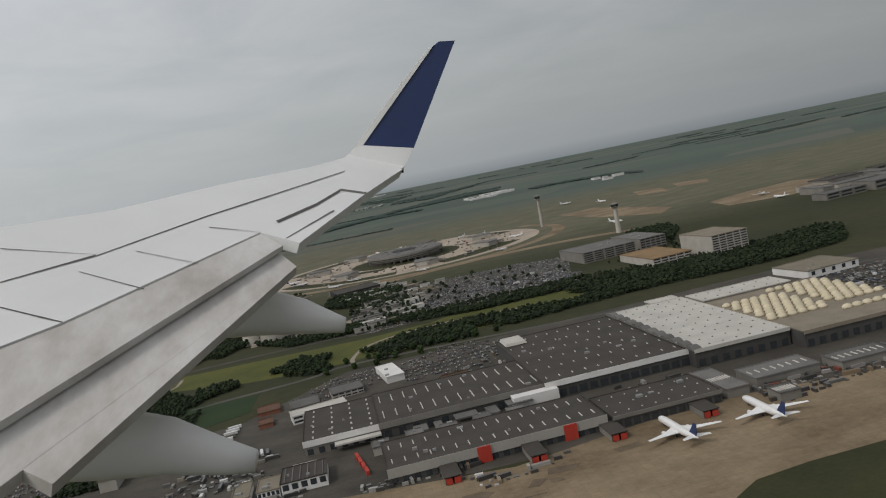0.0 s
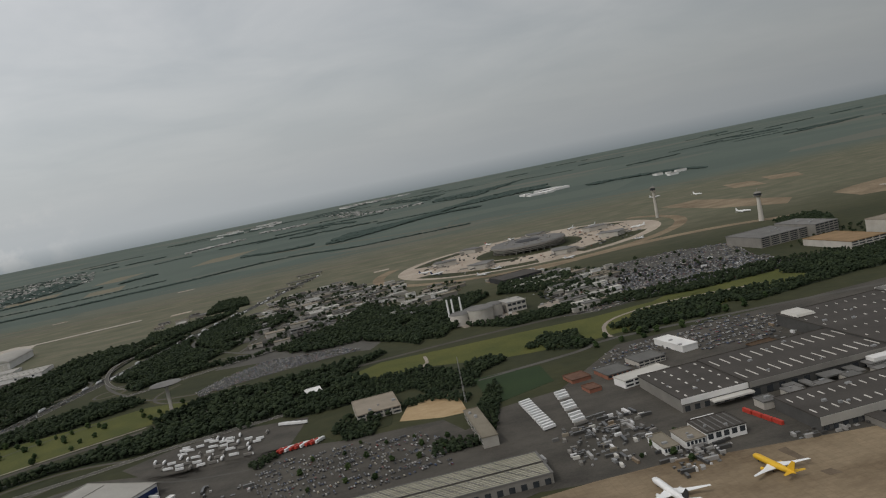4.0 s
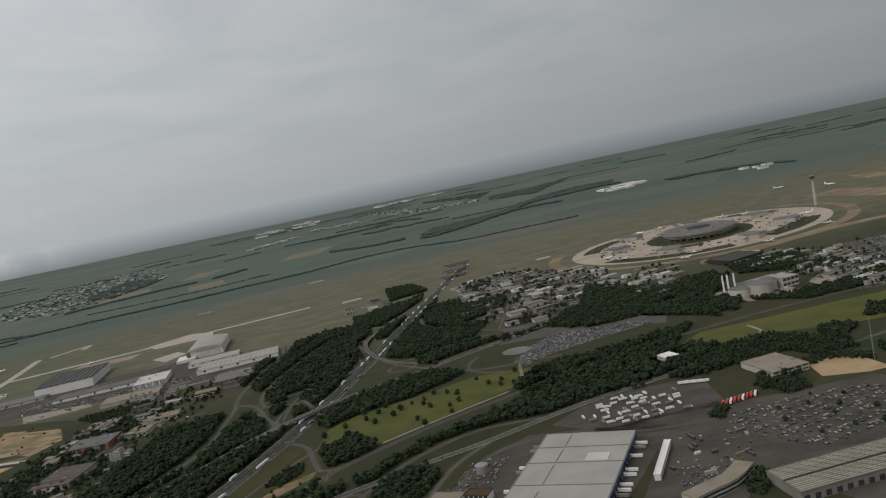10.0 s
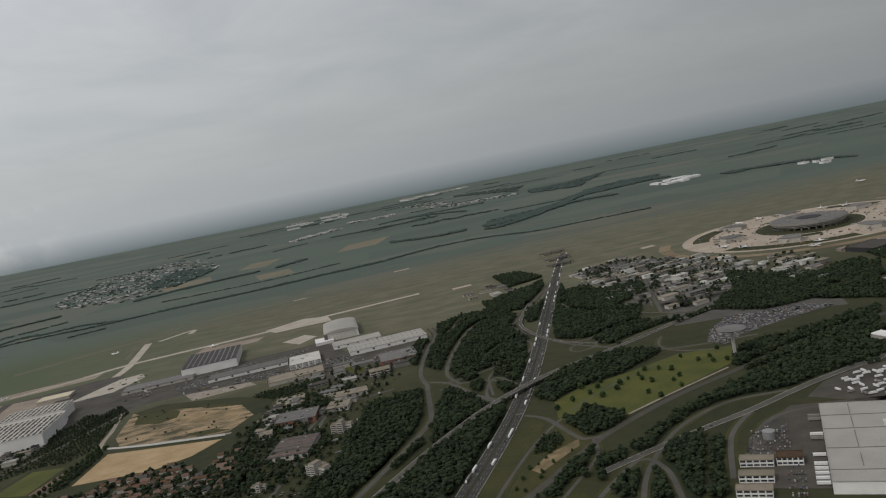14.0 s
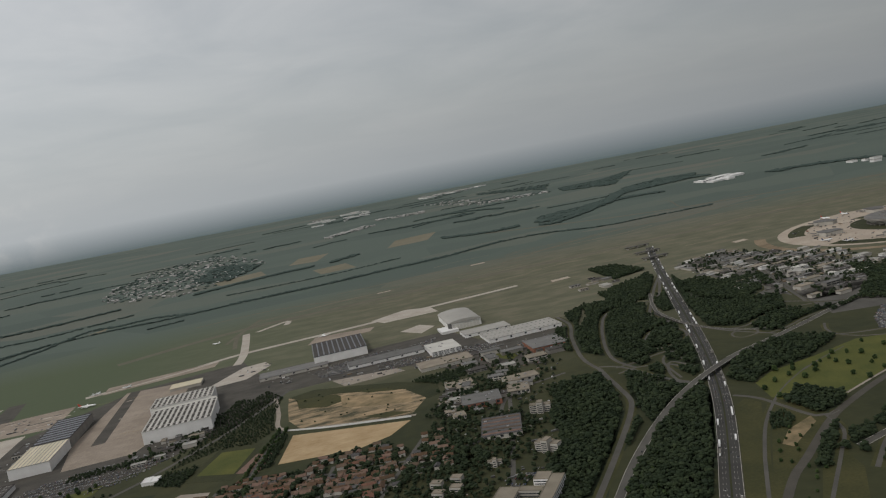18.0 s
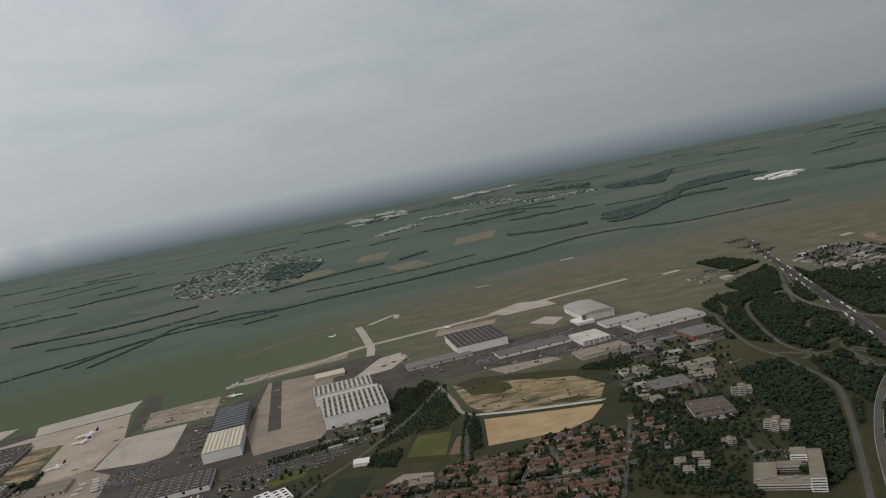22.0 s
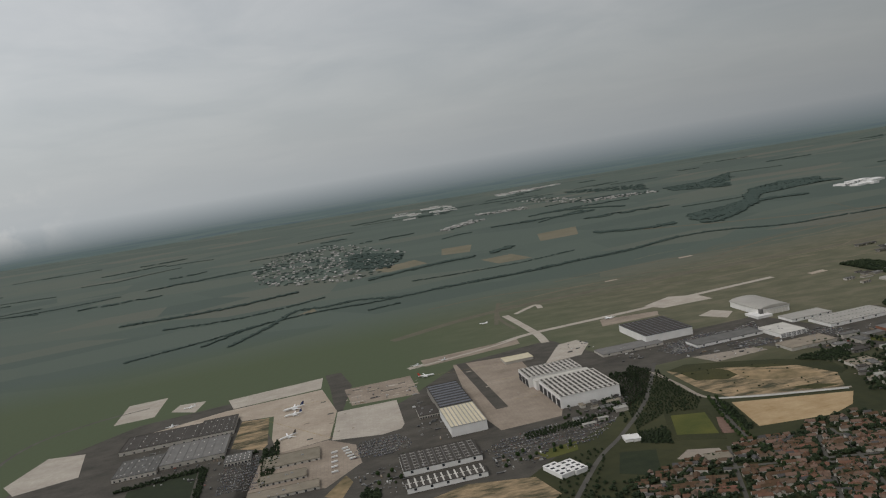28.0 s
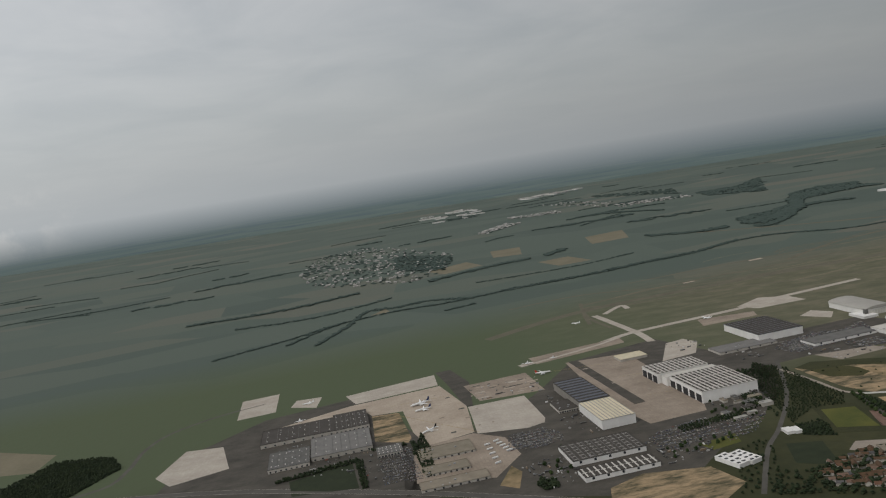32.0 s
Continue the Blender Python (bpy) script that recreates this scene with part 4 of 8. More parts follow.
for n, (x, y) in enumerate([(21, 509), (86, 508), (149, 510), (220, 510)]):
    p = thing("loading_pier", at(x, y + 16, 2, 0.2), "dark roofed loading pier with red end doors on the apron", "pier", "loading piers")
    part("roof", Geo().box(-6.5, 6.5, -15, 17, 5.4, 6.0), M["dark_roof"], p)
    part("wall", Geo().box(-6, -5.5, -14, 16, 0, 5.397), M["grey_wall"], p)
    part("wall", Geo().box(5.5, 6, -14, 16, 0, 5.397), M["grey_wall"], p)
    for s in (-3, 3):
        part("end_door", Geo().box(s - 2.3, s + 2.3, -14.6, -14.2, 0.2, 4.6), M["red"], p, "red end door")
for r in (((301, 561), (54, 30), 2), ((254, 566), (18, 56), 4), ((279, 515), (16, 17), 2), ((362, 549), (45, 25), 2)):
    hall("freight_shed", "low open freight shed with grey sheet roof", *r, 7, "mid_roof", "grey_wall", lights=(8, 1, 1.0, 8), group="freight sheds")
hall("supply_depot", "long pale depot with flat roof beyond the halls", (535, 870), (72, 63), 8, 9, "tan_roof", "white", windows=(1, 14), vents=6)
for n, r in enumerate((((-91, 585), (35, 33), 2), ((-119, 582), (17, 28), 2), ((-141, 584), (13, 33), 2))):
    hall("airside_office", ("white airside building with dark ribbed roof", "flat tan-roofed airside office", "low tan-roofed airside office")[n], *r, (9, 7, 6)[n], ("dark_roof", "tan_roof", "tan_roof")[n], "white", category="office", windows=(1, 8), vents=3, bands=(6, 1.0, "mid_roof", True) if n == 0 else None)
vault = thing("vaulted_store", at(-92, 606, 2), "small white vaulted store beside the airside offices", "store")
part("roof", Geo().rings([[(x, 8 * math.cos(a * math.pi / 8), 1 + 7 * math.sin(a * math.pi / 8)) for a in range(9)] for x in (-10, 10)]), M["white"], vault)
s1 = hall("sorting_hall", "long sorting hall roofed in long olive and grey stripes", (-397, 597), (298, 50), 1, 9, "mid_roof", "grey_wall", bands=(15, 1.5, "sheet", False), doors=(30, 5, 5))
for k in range(24):
    part("cross_gutter", Geo().box(-0.35, 0.35, -28, 28, 9.52, 9.7), M["mid_roof"], s1, m=pose(-128 + k * 11, 0, 0, 0, 0, 35))
patch("sorting_yard", "asphalt", [(-539, 625), (-447, 624), (-355, 598), (-247, 587), (-246, 565), (-314, 546), (-379, 541), (-503, 541)], 3, "dark stained yard along the sorting hall", "yard")
litter([(-408, 570), (-375, 578), (-347, 573), (-351, 558), (-395, 556)], 30, 4)
part("ridge", Geo().box(-148, 148, -0.9, 0.9, 9.51, 10.2), M["dark_roof"], s1, "dark roof ridge")
hall("customs_office", "three-storey tan office slab with window bands", (-277, 728), (94, 15), -88, 10, "tan_roof", "wall", category="office", windows=(3, 12), vents=4)
hall("canteen", "square tan flat-roofed building beside a sandy yard", (-380, 887), (51, 65), 5, 8, "tan_roof", "wall", category="building", windows=(2, 8), vents=5)
patch("sandy_yard", "sand", [(-356, 823), (-343, 872), (-292, 883), (-281, 856), (-280, 798), (-308, 800)], 2, "orange sandy yard", "yard")
patch("crop_field", "dark_lawn", [(-254, 916), (-168, 907), (-170, 832), (-251, 799)], 2, "dark green crop field", "field")
patch("staff_car_park", "asphalt", [(-645, 841), (-496, 831), (-417, 803), (-309, 792), (-287, 730), (-299, 632), (-391, 608), (-499, 622), (-573, 667)], 2, "dark asphalt car park", "car park")
hall("white_depot", "white flat-roofed depot behind the cargo halls", (-9, 847), (20, 59), 10, 7, "white", "white", vents=3)
hall("glass_office", "long grey office with glazed front", (-60, 820), (34, 32), 8, 6, "mid_roof", "wall", category="office", windows=(2, 8))
hall("brick_hall", "low orange-red brick hall", (-106, 805), (30, 34), 8, 5, "mid_roof", "brick", category="building", windows=(1, 8))
hall("brown_hall", "dark brown hall with low sloping roof", (59, 754), (29, 32), 8, 7, "tiles", "gap", category="building")
for r in (((-146, 817), (23, 26), 8), ((-144, 769), (14, 20), 8)):
    hall("red_store", "low dull red brick store", *r, 4, "tiles", "brick", category="store")
for poly, turn, f in (([(-121, 836), (-79, 900), (-17, 896), (-17, 840), (-73, 794)], 6, 0.42), ([(-1, 880), (69, 935), (132, 896), (144, 845), (77, 797), (9, 801)], 8, 0.45), ([(-526, 742), (-492, 789), (-423, 786), (-333, 768), (-307, 716), (-317, 661), (-398, 655), (-472, 660)], 14, 0.45)):
    car_fill(poly, turn, fill=f)
car_fill([(498, 816), (538, 856), (608, 842), (536, 747)], 6, fill=0.5)

for poly, n in (([(-174, 640), (-138, 660), (-131, 594), (-155, 560), (-181, 566)], 22), ([(-152, 557), (-117, 564), (-106, 544), (-122, 526), (-149, 522)], 30), ([(31, 759), (145, 895), (162, 830), (123, 774), (70, 759)], 30), ([(269, 545), (333, 556), (401, 569), (366, 524), (307, 511), (272, 496)], 90), ([(29, 516), (67, 502), (93, 511), (111, 516), (90, 497), (41, 489)], 24), ([(-46, 545), (-3, 546), (41, 540), (40, 531), (-8, 530), (-47, 533)], 44), ([(183, 622), (231, 616), (256, 602), (237, 574), (178, 582)], 30), ([(498, 816), (586, 821), (506, 707), (459, 700)], 60), ([(-170, 696), (-128, 680), (-198, 589), (-214, 617)], 70), ([(-343, 632), (-233, 631), (-233, 615), (-339, 608)], 26), ([(-137, 568), (-83, 572), (-105, 544), (-143, 544)], 30)):
    litter(poly, n, 5)
for poly in ([(-231, 883), (-236, 829), (-265, 713), (-289, 692), (-272, 785), (-244, 865)], [(-426, 843), (-397, 867), (-379, 839), (-386, 799), (-419, 798)], [(-369, 868), (-339, 891), (-302, 891), (-267, 853), (-276, 834), (-310, 870), (-348, 866), (-367, 852)], [(-328, 723), (-270, 716), (-277, 692), (-332, 689)]):
    wood(poly, 6.5, (5, 9), label="dark green trees beside the office yards")
for x, y in spots([(-489, 750), (-423, 786), (-329, 776), (-298, 709), (-393, 667), (-469, 672)], 16, 26) + spots([(-175, 573), (-152, 609), (-100, 614), (-97, 569), (-132, 533)], 10, 20):
    tree(x, y, rng.uniform(4, 7), "trees in the car parks", "small round tree between parked cars")

belt_line = [Vector(q) for q in [(-249, 908), (-112, 926), (-53, 948)]]
wood([(-451, 977), (-376, 1034), (-307, 1033), (-271, 973), (-234, 951), (-257, 885), (-315, 899), (-330, 943), (-368, 930), (-412, 937)], 7, (5, 9), ((belt_line, 9), ([Vector((-462, 1028)), Vector((-448, 1030))], 20)), "dark green hedge wood behind the canteen")
patch("canteen_lawn", "lawn", [(-446, 842), (-407, 907), (-356, 894), (-366, 818), (-425, 806)], 3, "dull lawn before the canteen", "grass")

# lorries in the cargo yard
def lorry_row(p, q, count, turn, tones=("paint",), cab=False, label="white box trailer parked in a row", group="trailers in rows"):
    for i in range(count):
        u = (i + 0.5) / count
        truck(p[0] + (q[0] - p[0]) * u, p[1] + (q[1] - p[1]) * u, turn + rng.uniform(-1.5, 1.5), tones[i % len(tones)], cab, label, group)


lorry_row((-219, 781), (-215, 683), 13, 17)
lorry_row((-177, 784), (-186, 673), 12, 13, ("paint", "paint", "paint", "grey_wall"))
lorry_row((-495, 814), (-444, 820), 9, 56, ("red", "red", "paint"), True, "red and white lorry parked in a row", "red lorries")
lorry_row((-498, 917), (-467, 901), 4, -14)
caravans = [(-638, 912), (-562, 930), (-509, 900), (-527, 826), (-593, 830), (-648, 868)]
patch("lorry_park", "asphalt", [(-682, 891), (-634, 926), (-558, 945), (-464, 927), (-486, 807), (-545, 762), (-624, 814)], 2, "dark asphalt lorry park", "car park")
for i, (x, y) in enumerate(spots(caravans, 52, 8)):
    truck(x, y, 0 + (90 if i % 3 == 0 else 0) + rng.uniform(-4, 4), ("paint", "paint", "grey_wall", "paint", "paint", "paint", "grey_wall", "paint", "paint", "grey_wall")[i % 10], i % 2 == 0, "white lorry in the crowded lorry park", "lorries in the park", scale=0.68)
clutter = [[(-219, 658), (-211, 659), (-203, 578), (-212, 572)], [(-185, 626), (-177, 627), (-182, 570), (-188, 565)], [(-207, 673), (-177, 666), (-179, 652), (-208, 658)], [(-172, 653), (-127, 643), (-135, 597), (-167, 606)], [(338, 571), (401, 569), (366, 524), (329, 551)], [(-165, 684), (-124, 669), (-130, 617), (-158, 610)]]
FREIGHT = [Geo().box(-3, 3, -1.25, 1.25, 0, 2.6).mesh("box_body", M[k]) for k in ("dirty_white", "grey_wall", "steel", "tan_roof", "mid_roof", "grey_wall")]
for poly in clutter:
    litter(poly, 8, 5)
    for x, y in spots(poly, 6, 8):
        c = thing("container", at(x, y, rng.choice((2, 92)) + rng.uniform(-8, 8), 0.12), "small freight container on the dark yard", "container", "loose freight containers")
        part("box_body", rng.choice(FREIGHT), None, c)
mast = thing("radio_mast", at(-277, 833), "thin tall lattice radio mast", "mast")
MAST_H = 53
for s, t in ((-0.8, -0.5), (0.8, -0.5), (0, 0.9)):
    part("leg", Geo().tube((s, t, 0), (s * 0.3, t * 0.3, MAST_H), 0.22, 0.14, 5), M["steel"], mast)
for k in range(10):
    part("platform", Geo().box(-0.9 + k * 0.05, 0.9 - k * 0.05, -0.9 + k * 0.05, 0.9 - k * 0.05, MAST_H * (k + 0.5) / 10, MAST_H * (k + 0.5) / 10 + 0.2), M["steel"], mast)


def plane_at(nose, rear, **kw):
    d = Vector(nose) - Vector(rear)
    c = (Vector(nose) + Vector(rear)) / 2
    airliner(c.x, c.y, math.degrees(math.atan2(d.y, d.x)), **kw)


plane_at((186, 524), (190, 468), scale=1.0, tail="blue", label="white freighter with dark striped tail on the apron")
plane_at((251, 524), (252, 466), scale=1.0, tail="blue", label="white freighter with open nose gear on the apron")
plane_at((-92, 520), (-87, 478), scale=0.85, tail="yellow", body="yellow", label="bright yellow freighter with white wings")
plane_at((-174, 522), (-170, 478), scale=0.95, tail="tyre", label="white airliner with black tail on the apron")

patch("depot_yard", "asphalt", [(-673, 632), (-604, 740), (-561, 781), (-498, 743), (-536, 655), (-598, 584)], 3, "dark asphalt yard between warehouse and sorting hall", "yard")
car_fill([(-601, 703), (-556, 677), (-584, 636), (-628, 657)], -31, fill=0.4)
litter([(-566, 779), (-502, 737), (-544, 661), (-605, 630), (-637, 651)], 40, 8, up=0.3)
CURVE = smooth_line([(-632, 616), (-609, 624), (-584, 632), (-558, 652)], 9)
cres = thing("crescent_office", at(CURVE[0].x, CURVE[0].y), "curved two-storey tan office with window rows", "office")


def crescent(left, right, z0, z1):
    rows = []
    for i, p in enumerate(CURVE):
        d = (CURVE[min(i + 1, len(CURVE) - 1)] - CURVE[max(i - 1, 0)]).normalized()
        s = Vector((-d.y, d.x))
        a, b = p + s * left - CURVE[0], p + s * right - CURVE[0]
        rows.append([(a.x, a.y, z0), (b.x, b.y, z0), (b.x, b.y, z1), (a.x, a.y, z1)])
    return Geo().rings(rows)


part("wall", crescent(8, -8, -1, 9), M["wall"], cres)
part("roof", crescent(8.6, -8.6, 9.003, 10), M["tan_roof"], cres)
for z in (1.5, 5.5):
    part("window_band", crescent(-8.05, -8.25, z, z + 2), M["glass"], cres)
for poly in ([(-578, 612), (-564, 642), (-546, 650), (-537, 633), (-564, 602)], [(-523, 793), (-500, 813), (-491, 805), (-511, 776)]):
    wood(poly, 7, (5, 9), label="dark trees beside the curved office")

# ---- green belt behind the cargo halls ----
patch("meadow", "bright_lawn", [(-448, 1062), (-364, 1122), (-276, 1113), (-152, 1103), (-38, 1090), (51, 1097), (185, 1084), (135, 1020), (46, 1007), (-23, 969), (-103, 962), (-207, 984), (-289, 1027), (-387, 1037)], 1, "yellow-green meadow strip", "grass")
patch("meadow", "bright_lawn", [(-26, 992), (21, 1067), (126, 1137), (208, 1132), (326, 1139), (568, 1136), (487, 1030), (268, 1020), (71, 974), (-22, 955)], 1, "yellow-green meadow strip", "grass")
lane = road("footpath", [(235, 1045), (99, 1073), (11, 1063), (-35, 1031), (-53, 978), (-52, 956)], 6, "gravel", 3, "pale sandy footpath")
belt = road("belt_road", [(-249, 908), (-112, 926), (-53, 948), (142, 923)] + [(192, 915), (398, 881), (619, 855)], 9, "road", 2, "grey service road along the meadow")
road("footpath", [(-299, 1095), (-299, 1055), (-310, 1029), (-285, 989)], 5, "gravel", 3, "pale sandy footpath")
rail = road("railway", [(-1180, 700), (-1102, 794), (-1056, 835), (-966, 916), (-904, 957), (-810, 1006), (-702, 1045), (-604, 1080), (-497, 1113), (-391, 1132), (-225, 1145), (8, 1143), (217, 1152), (509, 1149), (760, 1140)], 11, "ballast", 2, "two-track railway on brown ballast")
for poly in ([(-166, 995), (-124, 1040), (-81, 1023), (-95, 983), (-123, 986)], [(-43, 993), (27, 1045), (110, 1048), (221, 1026), (187, 983), (68, 996), (-15, 985)], [(-261, 964), (-241, 1000), (-209, 997), (-201, 965), (-237, 941)],
             [(-212, 1234), (-138, 1217), (16, 1202), (151, 1157), (331, 1170), (280, 1104), (137, 1105), (-3, 1144), (-151, 1154)], [(-27, 957), (20, 1004), (89, 1002), (116, 980), (103, 945), (17, 957), (-13, 930)], [(-142, 966), (-133, 1036), (-102, 1021), (-77, 948), (-104, 936)],
             [(122, 1015), (177, 1011), (259, 1019), (374, 1039), (508, 1032), (603, 1032), (740, 1114), (670, 1001), (569, 976), (479, 977), (352, 984), (246, 973), (166, 960)],
             [(276, 1078), (332, 1114), (459, 1096), (579, 1098), (733, 1146), (722, 1102), (659, 1037), (533, 1016), (432, 1035), (310, 1024)]):
    wood(poly, 7.5, (6, 11), ((lane, 7), (belt, 8), (rail, 9)), "dark green hedge and tree belt")
for x, y in spots([(-103, 987), (-30, 960), (158, 986), (196, 1004), (180, 955), (-23, 903), (-98, 920)], 26, 22, ((lane, 8), (belt, 8))):
    tree(x, y, rng.uniform(7, 11))

# ---- round terminal and its surroundings ----
TX, TY = 104, 2060
patch("terminal_apron", "tan_apron", [(TX + 372 * math.cos(i * math.pi / 24), TY + 322 * math.sin(i * math.pi / 24)) for i in range(48)], 1, "round pale concrete apron round the terminal", "apron")
patch("terminal_green", "lawn", [(TX + 150 * math.cos(i * math.pi / 14), TY + 150 * math.sin(i * math.pi / 14)) for i in range(28)], 2, "dull green ring round the terminal", "grass")
litter([(TX + 330 * math.cos(i * math.pi / 12), TY + 290 * math.sin(i * math.pi / 12)) for i in range(24)], 260, 13, 5, "vans, steps, dollies and tractors on the terminal apron", "apron_goods", [([Vector((TX + r * math.cos(a), TY + r * math.sin(a))) for r in (20, 60, 100) for a in [i * 0.5 for i in range(13)]], 36)], up=0.3)
drum = thing("terminal", at(TX, TY), "round grey concrete airport terminal drum", "terminal")
for k, (z0, z1, r, mat) in enumerate(((-1, 5, 74, "gap"), (5.003, 7, 92, "wall"), (7.003, 9.5, 84, "gap"), (9.503, 12, 98, "wall"), (12.003, 14.5, 90, "gap"), (14.503, 20, 104, "grey_wall"))):
    part("storey", Geo().tube((0, 0, z0), (0, 0, z1), r, r, 64), M[mat], drum)
part("roof", Geo().tube((0, 0, 20.003), (0, 0, 22), 103, 96, 64), M["mid_roof"], drum)
# no opening is cut: a dark disc stands for the shade in the well
part("light_well", Geo().tube((0, 0, 22.003), (0, 0, 23), 34, 34, 40), M["gap"], drum, "dark disc for the shaded light well")
for i in range(10):
    part("roof_plant", Geo().box(-6, 6, -3, 3, 22.003, 24), M["grey_wall"], drum, m=pose(62 * math.cos(i * 0.628), 62 * math.sin(i * 0.628), 0, 0, 0, i * 36 + 90))
for i in range(32):
    a = i * math.pi / 16
    part("buttress", Geo().box(76, 100, -1.1, 1.1, 0, 5), M["grey_wall"], drum, m=pose(0, 0, 0, 0, 0, math.degrees(a)))
for a0, a1, r0, r1 in ((200, 262, 300, 352), (282, 330, 262, 338), (20, 50, 300, 345), (120, 160, 290, 340), (60, 100, 175, 215), (225, 250, 175, 215)):
    arc = [radians(a0 + (a1 - a0) * i / 10) for i in range(11)]
    patch("apron_green", "lawn", [(TX + r1 * math.cos(a), TY + r1 * 0.87 * math.sin(a)) for a in arc] + [(TX + r0 * math.cos(a), TY + r0 * 0.87 * math.sin(a)) for a in reversed(arc)], 2, "dull green island in the apron", "grass")
for k in range(7):
    a = radians(20 + k * 51.4)
    x, y = TX + 235 * math.cos(a), TY + 235 * math.sin(a)
    s = thing("satellite", at(x, y, math.degrees(a)), "low grey terminal satellite with gangways", "terminal", "terminal satellites")
    part("body", Geo().rings([[(-30, -16, 0), (24, -30, 0), (36, 0, 0), (24, 30, 0), (-30, 16, 0)], [(-30, -16, 11), (24, -30, 11), (36, 0, 11), (24, 30, 11), (-30, 16, 11)]]), M["wall"], s)
    part("roof", Geo().rings([[(-31, -17, 11.003), (25, -31, 11.003), (37, 0, 11.003), (25, 31, 11.003), (-31, 17, 11.003)], [(-31, -17, 12), (25, -31, 12), (37, 0, 12), (25, 31, 12), (-31, 17, 12)]]), M["mid_roof"], s)
    for j in range(4):
        part("gangway", Geo().box(0, 20, -1.6, 1.6, 4, 7), M["grey_wall"], s, m=pose((34, 26, 12, 26)[j], (0, 28, 24, -28)[j], 0, 0, 0, (0, 60, 100, -60)[j]))
    if k != 5:
        for j, off in enumerate((-38, 30)):
            if (k + j) % 3:
                b = a + radians(off * 0.55)
                airliner(TX + 305 * math.cos(b), TY + 295 * math.sin(b), math.degrees(b) + 180, 0.7, ("blue", "paint", "red", "paint")[(k + j) % 4], label="white airliner parked at the round terminal", group="airliners at the terminal")
for k in range(3):
    a = radians(-118 + k * 30)
    airliner(TX + 400 * math.cos(a), TY + 352 * math.sin(a), 20 + 10 * k, 0.65, "paint", label="white airliner taxiing by the terminal", group="airliners at the terminal")
ringroad = [(TX + 425 * math.cos(radians(d)), TY + 372 * math.sin(radians(d))) for d in range(150, 391, 12)]
road("taxiway", ringroad, 34, "concrete", 1, "tan concrete taxiway round the apron")
road("taxiway", [(-97, 1621), (50, 1663), (270, 1693), (469, 1668), (643, 1578)], 40, "concrete", 1, "tan concrete taxiway")
hall("terminal_annex", "long dark building beside the taxiway", (-42, 1593), (90, 74), 14, 10, "dark_roof", "gap", category="building", windows=(2, 16))


def tower(base, height, label, r=6):
    t = thing("control_tower", at(*base), label, "tower")
    part("shaft", Geo().tube((0, 0, -1), (0, 0, height * 0.82), r, r * 0.62, 16), M["wall"], t)
    part("gallery", Geo().tube((0, 0, height * 0.82 + 0.004), (0, 0, height * 0.88), r * 0.8, r * 1.7, 16), M["wall"], t)
    part("cab", Geo().tube((0, 0, height * 0.88 + 0.004), (0, 0, height * 0.96), r * 1.3, r * 1.5, 12), M["glass"], t, "dark glazed tower cab")
    part("roof", Geo().tube((0, 0, height * 0.96 + 0.004), (0, 0, height), r * 1.6, r * 0.9, 12), M["grey_wall"], t)
    part("aerial", Geo().tube((0, 0, height), (0, 0, height + 9), 0.3, 0.1, 5), M["steel"], t)


tower((556, 1610), 66, "tall tan concrete control tower")
tower((502, 2089), 90, "tall slim grey control tower", 5)
hall("hotel", "long curved tan hotel slab with rows of windows", (547, 1152), (63, 88), 8, 30, "tan_roof", "wall", category="hotel", windows=(8, 18))
for r, h in ((((419, 1358), (102, 103), 8), 18), (((497, 1347), (50, 109), 8), 22)):
    hall("office_slab", "long grey office slab with window bands", *r, h, "mid_roof", "grey_wall", category="office", windows=(5, 16), vents=6, group="airport offices")
hall("garden_office", "low tan building with brown planted earth roof", (460, 1183), (67, 114), 6, 12, "earth_roof", "wall", category="building", windows=(3, 14))
for poly in ([(70, 1346), (180, 1381), (349, 1237), (319, 1109), (126, 1137), (-17, 1120), (-67, 1136)], [(24, 1217), (119, 1496), (279, 1487), (380, 1433), (323, 1205), (164, 1162)]):
    patch("public_car_park", "road", poly, 1, "wide dark public car park", "car park")
    car_fill(poly, 10, fill=0.42, aisle=18)
    pl = [(x, y, ground_z(x, y) - 0.4, (h := rng.uniform(5, 9)) * 1.05, h, rng.uniform(0, 6.3)) for x, y in spots(poly, 34, 14)]
    gather("car_park_trees", pl, CROWNS, M["leaves"], "dark green trees between the parked cars")
    litter(poly, 60, 14, 10, "vans, huts and shelters between parked cars")
for poly in ([(-43, 1445), (38, 1477), (37, 1376), (-10, 1320)], [(-268, 1401), (-207, 1517), (-130, 1521), (-195, 1358), (-257, 1345)], [(-271, 1388), (-235, 1498), (-177, 1491), (-216, 1345)], [(-111, 1453), (-84, 1559), (53, 1519), (44, 1438), (-53, 1398)],
             [(-550, 1403), (-472, 1492), (-367, 1523), (-303, 1461), (-348, 1311), (-485, 1318)], [(-356, 1291), (-314, 1342), (-268, 1271), (-299, 1182)], [(554, 1555), (640, 1551), (631, 1474), (562, 1347), (492, 1337)]):
    wood(poly, 9, (8, 13), label="dark green tree belt near the terminal")
